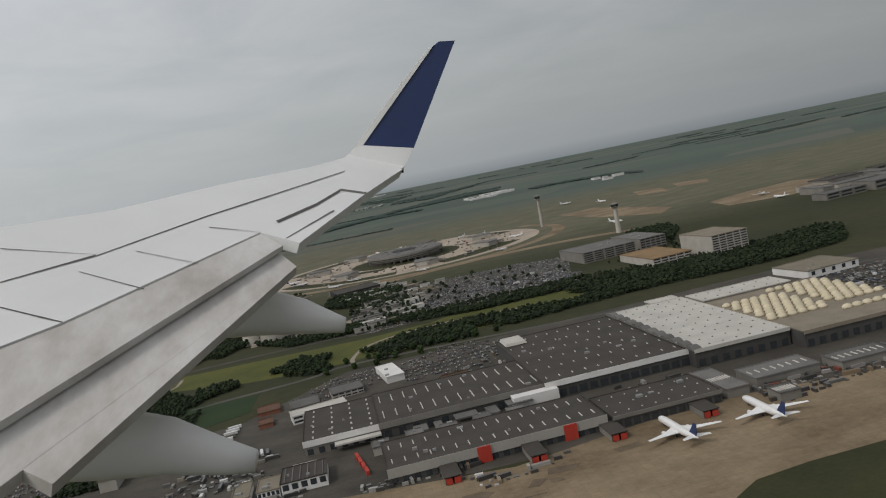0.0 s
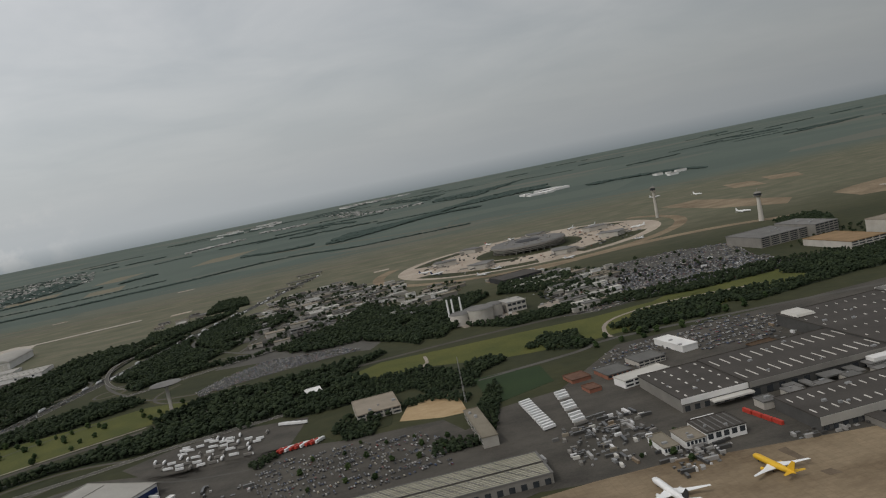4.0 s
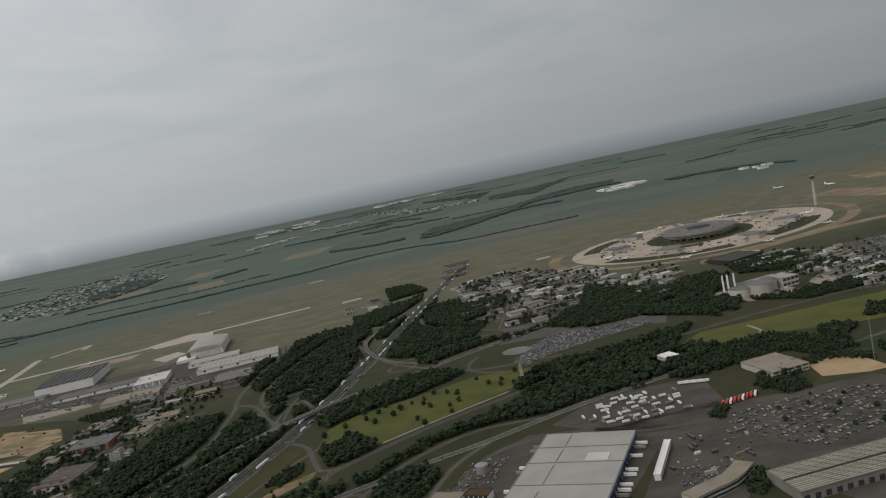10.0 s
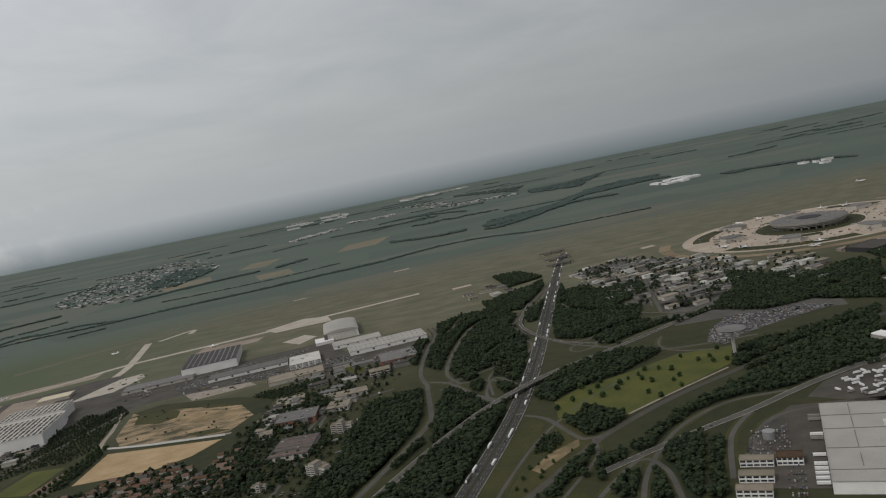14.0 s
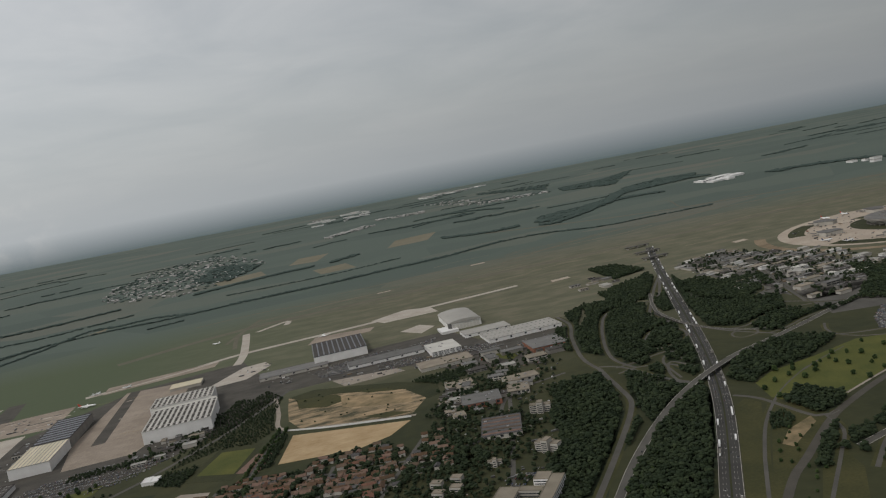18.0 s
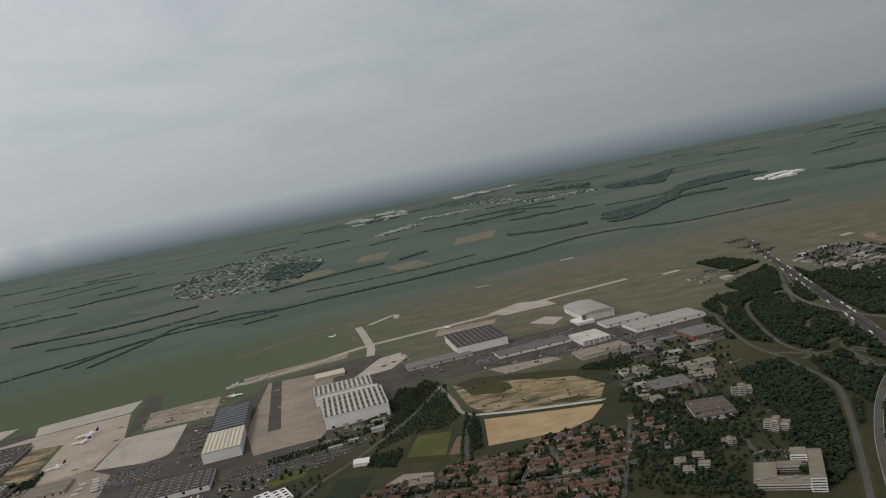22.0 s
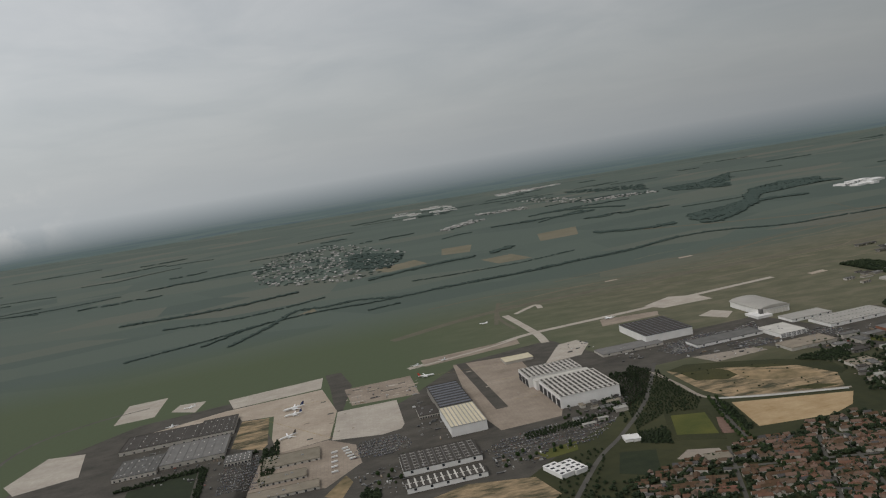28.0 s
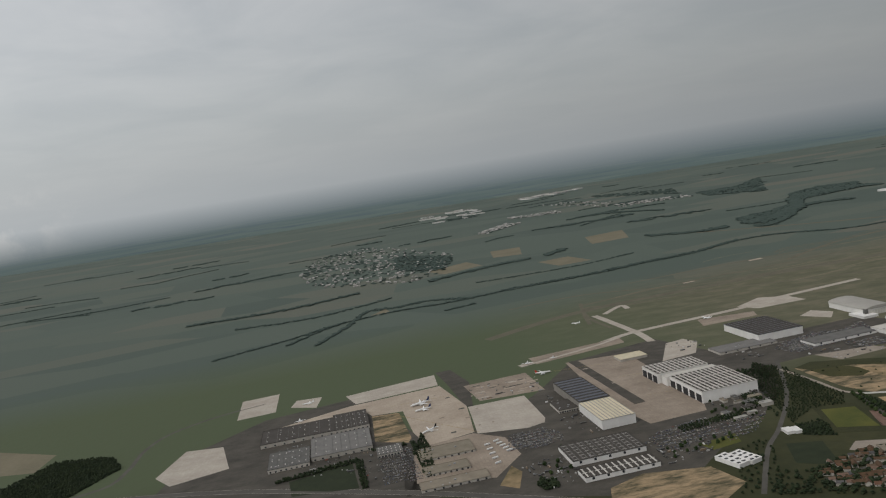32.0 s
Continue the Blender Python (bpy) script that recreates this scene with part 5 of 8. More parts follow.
for poly, n, turn in (([(-468, 1640), (-396, 1970), (-257, 1976), (-302, 1608), (-377, 1515)], 26, 10), ([(-287, 1677), (-187, 1776), (-135, 1714), (-184, 1556), (-283, 1420), (-338, 1426)], 16, 12), ([(-89, 1648), (4, 1646), (141, 1470), (50, 1283), (-53, 1295), (-63, 1396)], 34, 10), ([(-39, 1238), (29, 1377), (113, 1399), (32, 1162), (-42, 1128)], 22, 8), ([(-604, 2137), (-416, 2209), (-341, 1760), (-306, 1580), (-433, 1521), (-610, 1551), (-667, 1752)], 40, 12)):
    for x, y in spots(poly, n, 24):
        w_ = rng.uniform(14, 40)
        k_ = rng.randrange(4)
        hall("block", "low flat-roofed service building near the terminal", (x, y), (w_, w_ * rng.uniform(0.3, 0.6)), turn, rng.uniform(4, 9), ("mid_roof", "dirty_white", "tan_roof", "grey_white")[k_], ("wall", "white", "grey_wall", "wall")[k_], category="building", vents=k_ % 2, group="service buildings")
    litter(poly, n * 9, 6, turn, "cars, vans and small sheds between service buildings")
    pl = [(x, y, ground_z(x, y) - 0.4, (h := rng.uniform(6, 11)) * 1.05, h, rng.uniform(0, 6.3)) for x, y in spots(poly, n * 2, 12)]
    gather("service_trees", pl, CROWNS, M["leaves"], "dark green trees between the service buildings")
for poly in ([(-79, 1261), (22, 1335), (21, 1250), (-17, 1199), (-89, 1195)], [(-236, 1353), (-120, 1288), (-119, 1219), (-217, 1225)]):
    patch("station_yard", "gravel", poly, 1, "pale gravel yard of the power station", "yard")
    litter(poly, 40, 7)
wood([(-76, 1150), (152, 1183), (250, 1176), (250, 1190), (150, 1196), (-76, 1163)], 6, (4, 7), label="clipped row of dark trees below the car park")
wood([(250, 1186), (345, 1172), (450, 1152), (560, 1135), (740, 1165), (740, 1115), (540, 1078), (420, 1075), (300, 1092)], 8, (5, 9), ((rail, 9),), "dark green tree belt between car park and meadow")
wood([(395, 1250), (470, 1290), (560, 1330), (640, 1300), (620, 1200), (520, 1180)], 18, (6, 10), label="loose trees round the airport offices", floor=False)
# power station
SILO = (-181, 1252)
for k, (dx_, dy_, r, h) in enumerate(((0, 0, 22, 22), (-34, 10, 18, 18), (26, 18, 16, 20), (-2, 34, 24, 16))):
    s = thing("boiler_house", at(SILO[0] + dx_, SILO[1] + dy_), "round pale grey boiler house of the power station", "power station", "boiler houses")
    part("wall", Geo().tube((0, 0, -1), (0, 0, h), r, r, 28), M["wall"], s)
    part("roof", Geo().tube((0, 0, h + 0.003), (0, 0, h + 2.5), r * 1.03, r * 0.7, 28), M["mid_roof"], s)
for q, size_, h_ in (((-160, 1300), (60, 26), 14), ((-118, 1282), (34, 44), 17), ((-205, 1262), (30, 30), 12), ((-140, 1332), (80, 18), 9)):
    hall("turbine_hall", "pale grey flat-roofed hall of the power station", q, size_, 8, h_, "grey_white", "wall", category="power station", vents=5, windows=(2, 4), group="power station halls")
for x, y in [(-231, 1288), (-223, 1285), (-208, 1289)]:
    c = thing("chimney", at(x, y), "slim white power station chimney", "chimney", "power station chimneys")
    part("shaft", Geo().tube((0, 0, -1), (0, 0, 42), 2.0, 1.5, 12), M["paint"], c)
    part("cap", Geo().tube((0, 0, 42.003), (0, 0, 43.5), 1.8, 1.8, 12), M["gap"], c)

# ---- motorway interchange ----
motorway = road("motorway", [(-1640, -60), (-1490, 210), (-1330, 500), (-1186, 780), (-1042, 1064), (-930, 1341), (-801, 1712), (-616, 2246), (-500, 2560)], 28, "motorway", 3, "wide dark grey motorway with two carriageways", 1)
median = Geo()
ribbon(median, smooth_line([(-1640, -60), (-1490, 210), (-1330, 500), (-1186, 780), (-1042, 1064), (-930, 1341), (-801, 1712), (-616, 2246), (-500, 2560)]), 1.2, -1.2, 0.5)
tagged(new("central_reservation", median.mesh("central_reservation", M["lawn"])), "narrow grassy strip between the carriageways", "verge", "", "structure")
for side in (-1, 1):
    marks = Geo()
    for off in (5.0, 8.7):
        for i in range(len(motorway) - 1):
            p, q = motorway[i], motorway[i + 1]
            d = (q - p).normalized()
            n_ = Vector((-d.y, d.x)) * off * side
            a, b = p + n_, p + n_ + d * 5.0
            w_ = Vector((-d.y, d.x)) * 0.14
            marks.face(*((v.x, v.y, ground_z(v.x, v.y) + 0.31) for v in (a - w_, b - w_, b + w_, a + w_)))
    tagged(new("lane_marks", marks.mesh("lane_marks", M["wall"])), "white dashed lane marks on the motorway", "road marking", "", "structure")
roads = [(motorway, 22)]
for pts, w in (([(-1500, 575), (-1440, 670), (-1372, 775), (-1312, 870), (-1242, 985), (-1176, 1100), (-1150, 1160), (-1143, 1218), (-1137, 1298), (-1132, 1348)], 11), ([(-1132, 1348), (-1134, 1444), (-1102, 1606), (-1066, 1733), (-1066, 1836)], 10), ([(-1077, 1311), (-1088, 1404), (-1045, 1568), (-982, 1728), (-929, 1776), (-847, 1780), (-795, 1832), (-689, 2065)], 9), ([(-994, 1464), (-960, 1512), (-924, 1528), (-903, 1478), (-930, 1412), (-993, 1390), (-1040, 1420)], 7),
               ([(-1115, 1301), (-1072, 1312), (-1020, 1283), (-1013, 1254)], 7), ([(-1100, 1247), (-1073, 1193), (-1034, 1172)], 7), ([(-992, 1234), (-1013, 1298), (-1038, 1258), (-1049, 1201), (-1037, 1175)], 7),
               ([(-1018, 1076), (-994, 1039), (-973, 938), (-939, 938)], 9), ([(-1153, 760), (-1088, 875), (-1027, 968), (-952, 1050), (-855, 1121), (-763, 1165)], 6), 
               ([(-962, 930), (-974, 879), (-1017, 825), (-1094, 735)], 6), ([(-840, 716), (-824, 770), (-785, 833), (-730, 863), (-665, 848), (-590, 803), (-486, 782)], 9), ([(-872, 737), (-818, 838), (-763, 890)], 8),
               ([(-970, 746), (-937, 808), (-862, 894), (-770, 938), (-687, 927)], 8),
               ([(-1010, 772), (-938, 837), (-921, 798), (-936, 725)], 8), ([(-899, 1539), (-884, 1664), (-901, 1624), (-864, 1451), (-813, 1343), (-723, 1226), (-578, 1187)], 8), ([(-623, 1476), (-532, 1765), (-455, 1992)], 10), ([(-896, 1662), (-830, 1796), (-755, 1944), (-653, 2124)], 9), ([(-1106, 1336), (-1059, 1344), (-993, 1364), (-983, 1338)], 7), ([(-1088, 1284), (-1063, 1226), (-1036, 1176), (-1011, 1181)], 8), ([(-1039, 1205), (-1026, 1305), (-1000, 1342), (-990, 1291)], 6), ([(-1128, 1366), (-1096, 1334), (-1073, 1261), (-1053, 1192), (-1039, 1157)], 8),
               ([(-751, 1775), (-752, 1696), (-729, 1627), (-674, 1538), (-630, 1478), (-600, 1440), (-543, 1412), (-479, 1417)], 9), ([(-834, 1408), (-805, 1403), (-741, 1438), (-682, 1452), (-628, 1446)], 7), ([(-801, 1326), (-765, 1332), (-699, 1365), (-637, 1383)], 6),
               ([(-700, 1305), (-722, 1268), (-727, 1231), (-712, 1199), (-686, 1177), (-631, 1148)], 6), ([(-597, 1737), (-595, 1684), (-617, 1638), (-664, 1605)], 6),
               ([(-848, 1335), (-818, 1340), (-806, 1362), (-820, 1385), (-849, 1376), (-858, 1352), (-848, 1335)], 6)):
    road("road_verge", pts, w * 0.8 + 9, "verge", 1.3, "rough grassy verge along the slip road")
    roads.append((road("slip_road", pts, w * 0.8, "road", 2, "grey curving slip road"), w / 2 + 8))
over = road("overpass", [(-1480, 570), (-1420, 660), (-1355, 755), (-1302, 838), (-1236, 940), (-1150, 1050), (-1068, 1130), (-968, 1205), (-890, 1257), (-701, 1346), (-444, 1473)], 13, "road", 2, "grey road crossing the motorway on a bridge", 1, lambda u: 7.5 * math.exp(-((u - 0.55) / 0.105) ** 2))
roads.append((over, 11))
over3 = road("overpass", [(-807, 1862), (-864, 1709), (-889, 1601), (-874, 1485), (-827, 1391), (-786, 1360)], 8, "road", 2, "grey curved flyover across the motorway", 1, lambda u: 6.5 * math.exp(-((u - 0.5) / 0.2) ** 2))
roads.append((over3, 10))
over2 = road("overpass", [(-988, 829), (-931, 848), (-841, 875), (-761, 895), (-626, 938), (-468, 967)], 12, "road", 2, "grey road on an embankment beside the warehouse", 1)
roads += [(over2, 10), (rail, 10)]
for (x, y) in ((-1017, 1175), (-983, 1200)):
    p = thing("bridge_pier", at(x, y, 20), "grey concrete bridge pier beside the motorway", "pier", "bridge piers")
    part("column", Geo().box(-1, 1, -4, 4, -1, 5.6), M["wall"], p)
    part("crosshead", Geo().box(-1.4, 1.4, -5, 5, 5.603, 6.6, taper=0.2), M["wall"], p)
patch("paved_lot", "road", [(-664, 1605), (-639, 1627), (-599, 1626), (-618, 1566), (-639, 1564)], 1.8, "grey paved lot in the wood", "yard")
roads.append(([Vector((-650, 1603)), Vector((-625, 1600)), Vector((-612, 1600))], 26))
MEADOW = [(-964, 1102), (-918, 1133), (-826, 1154), (-725, 1185), (-642, 1161), (-668, 1088), (-800, 1027), (-894, 979), (-906, 994), (-930, 1044), (-973, 1016), (-979, 1035)]
patch("bright_meadow", "bright_lawn", MEADOW, 2, "bright green meadow with scattered trees", "grass")
road("footpath", [(-892, 983), (-802, 1023), (-698, 1066)], 4, "gravel", 3, "pale sandy footpath along the meadow")
for i, poly in enumerate(([(-1098, 826), (-1024, 948), (-987, 994), (-954, 929), (-981, 895), (-1056, 835), (-1075, 812)], [(-1049, 1024), (-1011, 1055), (-1001, 1025), (-1087, 873), (-1110, 833), (-1121, 841)], [(-1144, 766), (-1043, 931), (-964, 1015), (-950, 946), (-1045, 845), (-1132, 758)], [(-1172, 783), (-1062, 983), (-1016, 1000), (-1150, 770)])):
    patch("verge", "verge", poly, 1.0 + 0.2 * i, "yellowish rough verge", "grass")
for poly in ([(-1180, 740), (-1130, 850), (-1085, 935), (-1060, 925), (-1120, 810), (-1160, 725)], [(-1060, 900), (-1020, 965), (-985, 1000), (-960, 985), (-1010, 905), (-1040, 860)], [(-1250, 640), (-1190, 760), (-1160, 740), (-1120, 700), (-1170, 600)], [(-1130, 700), (-1060, 800), (-1010, 830), (-1020, 780), (-1080, 690)]):
    patch("olive_strip", "verge", poly, 1.7, "olive dry grass beside the motorway", "grass")
patch("sandy_strip", "earth", [(-1027, 918), (-978, 942), (-984, 921), (-1051, 869), (-1058, 884)], 2.2, "yellow sandy strip in the grass", "grass")
wood([(-1018, 975), (-995, 974), (-1002, 940), (-1025, 924), (-1043, 929)], 6, (5, 8), label="clump of dark trees in the olive grass")
roads.append(([Vector((-462, 1028)), Vector((-448, 1030)), Vector((-476, 1024))], 20))
wood_polys = (
    [(-1241, 1304), (-1173, 1331), (-1141, 1317), (-1154, 1228), (-1173, 1143), (-1237, 1003), (-1302, 864), (-1356, 897), (-1304, 1027)], [(-1147, 1063), (-1089, 1089), (-1036, 1108), (-1120, 941), (-1200, 801), (-1274, 847), (-1221, 926)], [(-962, 1758), (-916, 1782), (-859, 1745), (-888, 1563), (-927, 1467), (-991, 1446), (-1027, 1570)],
    [(-893, 1840), (-808, 2032), (-711, 2060), (-827, 1791)], [(-772, 1692), (-668, 1694), (-624, 1578), (-682, 1457), (-796, 1403), (-837, 1485)], [(-696, 1791), (-571, 1782), (-603, 1692), (-713, 1716)], [(-1023, 1244), (-936, 1353), (-966, 1252), (-1019, 1200)], [(-780, 1820), (-679, 2001), (-721, 1832), (-769, 1706)],
    [(-1044, 1707), (-960, 1842), (-931, 1801), (-1034, 1592), (-1097, 1483)], [(-1085, 1361), (-1025, 1397), (-1043, 1328), (-1086, 1304)], [(-1064, 1282), (-1028, 1313), (-1038, 1258), (-1068, 1226)], [(-1100, 1296), (-1083, 1239), (-1071, 1155), (-1157, 1071), (-1142, 1182)], [(-1047, 1828), (-985, 1877), (-1062, 1693)],
    [(-903, 1972), (-703, 2105), (-778, 1887), (-907, 1841)], [(-792, 2377), (-710, 2348), (-685, 2181), (-795, 2136)], [(-985, 1887), (-860, 1855), (-897, 1638), (-899, 1501), (-970, 1380), (-1034, 1445), (-1036, 1608)], [(-815, 1883), (-748, 1921), (-831, 1653), (-865, 1653)], [(-807, 1652), (-741, 1721), (-663, 1503), (-685, 1438), (-806, 1406), (-854, 1460)],
    [(-704, 1854), (-611, 1807), (-519, 1781), (-558, 1690), (-683, 1614), (-744, 1701)], [(-814, 1383), (-672, 1397), (-528, 1403), (-492, 1424), (-668, 1355), (-783, 1317)], [(-986, 1146), (-898, 1255), (-789, 1275), (-739, 1221), (-835, 1155), (-925, 1139), (-967, 1105)], [(-974, 1010), (-931, 1040), (-897, 979), (-915, 958), (-965, 931)],
    [(-932, 871), (-839, 943), (-732, 991), (-618, 1037), (-500, 1073), (-421, 1091), (-538, 941), (-602, 955), (-680, 938), (-764, 933), (-862, 894), (-930, 850)], [(-686, 1076), (-628, 1145), (-498, 1146), (-352, 1178), (-421, 1091), (-554, 1064), (-683, 1033)], [(-807, 1827), (-739, 1907), (-637, 1897), (-656, 1616), (-739, 1519), (-817, 1553)], [(-541, 989), (-511, 1087), (-441, 1092), (-387, 1037), (-363, 980), (-414, 936), (-475, 933)], [(-990, 759), (-936, 826), (-940, 728)], [(-1064, 805), (-1009, 876), (-975, 891), (-1002, 834), (-1042, 791)], [(-943, 809), (-888, 855), (-837, 870), (-919, 715), (-940, 728)],
    [(-911, 710), (-855, 821), (-823, 843), (-835, 811), (-899, 702)], [(-987, 857), (-946, 875), (-943, 857), (-995, 813)], [(-1007, 780), (-964, 806), (-944, 776), (-950, 734)], [(-1145, 1182), (-1103, 1220), (-1031, 1165), (-1035, 1107), (-1094, 976), (-1148, 857), (-1183, 879)], [(-1005, 1360), (-945, 1392), (-955, 1278), (-1009, 1213), (-1026, 1258)],
    [(-436, 1433), (-277, 1451), (-329, 1342), (-420, 1346)], [(-231, 1445), (-129, 1463), (-244, 1316), (-313, 1332)], [(-1103, 1220), (-1082, 1278), (-1047, 1212), (-1061, 1190)], [(-906, 1231), (-962, 1172), (-981, 1154), (-918, 1242)],
    [(-1289, 1149), (-1241, 1282), (-1184, 1236), (-1171, 1064), (-1233, 980), (-1291, 976)], [(-1163, 1566), (-1104, 1706), (-948, 1592), (-915, 1369), (-1052, 1344)], [(-1301, 1064), (-1218, 1175), (-1180, 1173), (-1219, 1050), (-1297, 898), (-1367, 852), (-1374, 914)], [(-1211, 989), (-1143, 1040), (-1103, 1033), (-1146, 934), (-1243, 768), (-1300, 807)],
    [(-838, 1484), (-813, 1613), (-688, 1505), (-668, 1361), (-753, 1316)], [(-435, 839), (-414, 862), (-377, 856), (-376, 817), (-419, 815)],
    [(-366, 1693), (-333, 1579), (-239, 1457), (-270, 1377), (-371, 1385), (-479, 1402)], [(-322, 1345), (-208, 1270), (-231, 1234), (-341, 1268)], [(-515, 1345), (-450, 1505), (-353, 1518), (-325, 1343), (-282, 1275), (-242, 1224), (-259, 1190), (-332, 1238), (-436, 1375)])
for poly in wood_polys:
    wood(poly, 8.3, (8, 14), roads)
for x, y in spots([(-1190, 700), (-1060, 930), (-980, 1000), (-950, 940), (-1030, 820), (-1110, 700)], 46, 13, roads):
    tree(x, y, rng.uniform(3, 6), "bushes beside the motorway", "small dark green bush on the olive verge")
for x, y in spots(MEADOW, 30, 17):
    tree(x, y, rng.uniform(6, 10), label="single round dark tree in the bright meadow")
for x, y in spots([(-1243, 921), (-1179, 984), (-1244, 828), (-1282, 852)], 20, 12):
    tree(x, y, rng.uniform(6, 9))

# traffic on the motorway, kept to its lanes
for i in range(44, len(motorway) - 3, 1):
    p, d = motorway[i], (motorway[i + 1] - motorway[i - 1]).normalized()
    s = Vector((-d.y, d.x))
    for lane_at, way in ((-3.2, 0), (-6.8, 0), (-10.6, 0), (3.2, 180), (6.8, 180), (10.6, 180)):
        if rng.random() < 0.27:
            q = p + s * lane_at
            head_ = math.degrees(math.atan2(d.y, d.x)) + way
            if abs(lane_at) > 10 and rng.random() < 0.7:
                truck(q.x, q.y, head_, rng.choice(("paint", "paint", "grey_wall")), True, "articulated lorry on the motorway", "lorries on the motorway", 0.3)
            else:
                car(q.x, q.y, head_, "car driving on the motorway", up=0.3)
for line in (over, over2):
    for i in range(4, len(line) - 4, 7):
        d = (line[i + 1] - line[i - 1]).normalized()
        if not 0.36 < i / len(line) < 0.72:
            car(line[i].x + d.y * 2.6, line[i].y - d.x * 2.6, math.degrees(math.atan2(d.y, d.x)))

# ---- white warehouse ----
patch("warehouse_yard", "asphalt", [(-869, 709), (-807, 819), (-716, 878), (-553, 812), (-712, 609)], 2, "dark asphalt yard round the white warehouse", "yard")
WT = -31
wh = hall("white_warehouse", "large white flat-roofed logistics warehouse", (-712, 720), (100, 208), WT, 12, "grey_white", "white")
for y in (-78, -26, 26, 66):
    part("roof_seam", Geo().box(-49.5, 49.5, y - 0.5, y + 0.5, 12.004, 12.5), M["mid_roof"], wh, "raised dark roof seam")
for x, y0, y1 in ((-20, -70, -40), (-20, 30, 60), (-20, -24, 20), (-20, 70, 100)):
    part("roof_seam", Geo().box(x - 0.4, x + 0.4, y0, y1, 12.004, 12.4), M["mid_roof"], wh)
part("skylight_frame", Geo().box(10, 34, 30, 48, 12.004, 12.6, taper=0.3), M["dirty_white"], wh)
part("blue_band", Geo().box(50.05, 50.4, -103, 103, 3, 9), M["blue"], wh, "dark blue band along the wall")
c, s = math.cos(radians(WT)), math.sin(radians(WT))
DOCK = Geo().box(-0.4, 0.4, -1.8, 1.8, 0.5, 4.5).mesh("dock_door", M["gap"])
for i in range(18):
    y = -96 + i * 11
    for side in (-1, 1):
        part("dock_door", DOCK, None, wh, m=pose(side * 50.6, y, 0))
        if rng.random() < 0.7:
            lx = side * (50 + 9)
            truck(-712 + lx * c - y * s, 720 + lx * s + y * c, WT + (180 if side > 0 else 0), rng.choice(("paint", "paint", "grey_wall")), rng.random() < 0.4, "white trailer docked at the warehouse", "docked trailers")
hall("side_store", "long narrow white store beside the warehouse", (-613, 714), (6, 83), -31, 6, "white", "white", category="store")
for k in range(3):
    ww = [(-835, 753), (-854, 721), (-872, 694)][k]
    hall("gatehouse", "small white office with flat tan roof and dark windows", ww, (34, 13), WT, 8, "tan_roof", "white", category="office", windows=(2, 7), group="warehouse offices")
hall("gatehouse", "white office at the warehouse corner with brown roof", (-804, 739), (26, 16), WT, 9, "tiles", "white", category="office", windows=(2, 6))
tank = thing("tank", at(-788, 806), "round grey sprinkler tank beside the warehouse", "tank")
part("wall", Geo().tube((0, 0, -0.5), (0, 0, 9), 7, 7, 24), M["steel"], tank)
part("roof", Geo().tube((0, 0, 9.003), (0, 0, 10.2), 7.1, 1, 24), M["steel"], tank)
for poly in ([(-845, 764), (-791, 840), (-750, 830), (-788, 759)], [(-849, 674), (-816, 727), (-795, 729), (-832, 664)]):
    car_fill(poly, WT, fill=0.5)
patch("waste_ground", "earth", [(-586, 736), (-559, 741), (-536, 723), (-534, 686), (-562, 690), (-593, 715)], 2, "brown waste ground with shallow water", "waste ground")
# tall disc tower
DB = (-668, 1097)
DH = 46
dt = thing("disc_tower", at(*DB), "tall white pylon carrying a wide flat disc", "tower")
part("shaft", Geo().box(-2.2, 2.2, -1.4, 1.4, -1, DH), M["wall"], dt)
part("disc", Geo().tube((0, 0, DH + 0.003), (0, 0, DH + 1.6), 20, 22, 40), M["mid_roof"], dt, "wide flat grey disc")
hall("barn", "small white barn at the edge of the wood", (-462, 1028), (21, 29), 10, 6, "white", "wall", category="barn")
scrap = [(-660, 1208), (-621, 1270), (-557, 1331), (-421, 1290), (-390, 1244), (-490, 1231), (-596, 1205), (-643, 1174)]
patch("car_lot", "road", scrap, 1, "pale gravel lot full of cars", "car park")
car_fill(scrap, 14, "tight rows of stored cars on gravel", 0.75, 12)

# ---- buildings of the town and the business estate ----
ROOFS, WALLS = ("mid_roof", "tan_roof", "dark_roof", "grey_white", "mid_roof"), ("wall", "wall", "grey_wall", "wall", "grey_wall")


def estate(poly, count, gap, turn, size=(18, 46), high=(5, 12), label="mid-sized flat-roofed building among trees", group="estate buildings", trees=0, paint=None):
    got = spots(poly, count, gap, roads)
    for i, (x, y) in enumerate(got):
        w = rng.uniform(*size)
        k = rng.randrange(5)
        hall("block", label, (x, y), (w, w * rng.uniform(0.35, 0.7)), turn + rng.choice((0, 0, 90)), rng.uniform(*high), paint or ROOFS[k], "white" if paint else WALLS[k], category="building", windows=(2, 3) if i % 4 == 0 else None, vents=1 + i % 2, group=group)
    if trees:
        pl = [(x, y, ground_z(x, y) - 0.4, (h := rng.uniform(6, 11)) * 1.05, h, rng.uniform(0, 6.3)) for x, y in spots(poly, trees, 7, [([Vector(q) for q in got], 13)] + roads)]
        gather("garden_trees", pl, CROWNS, M["leaves"], "dark green trees between the buildings")


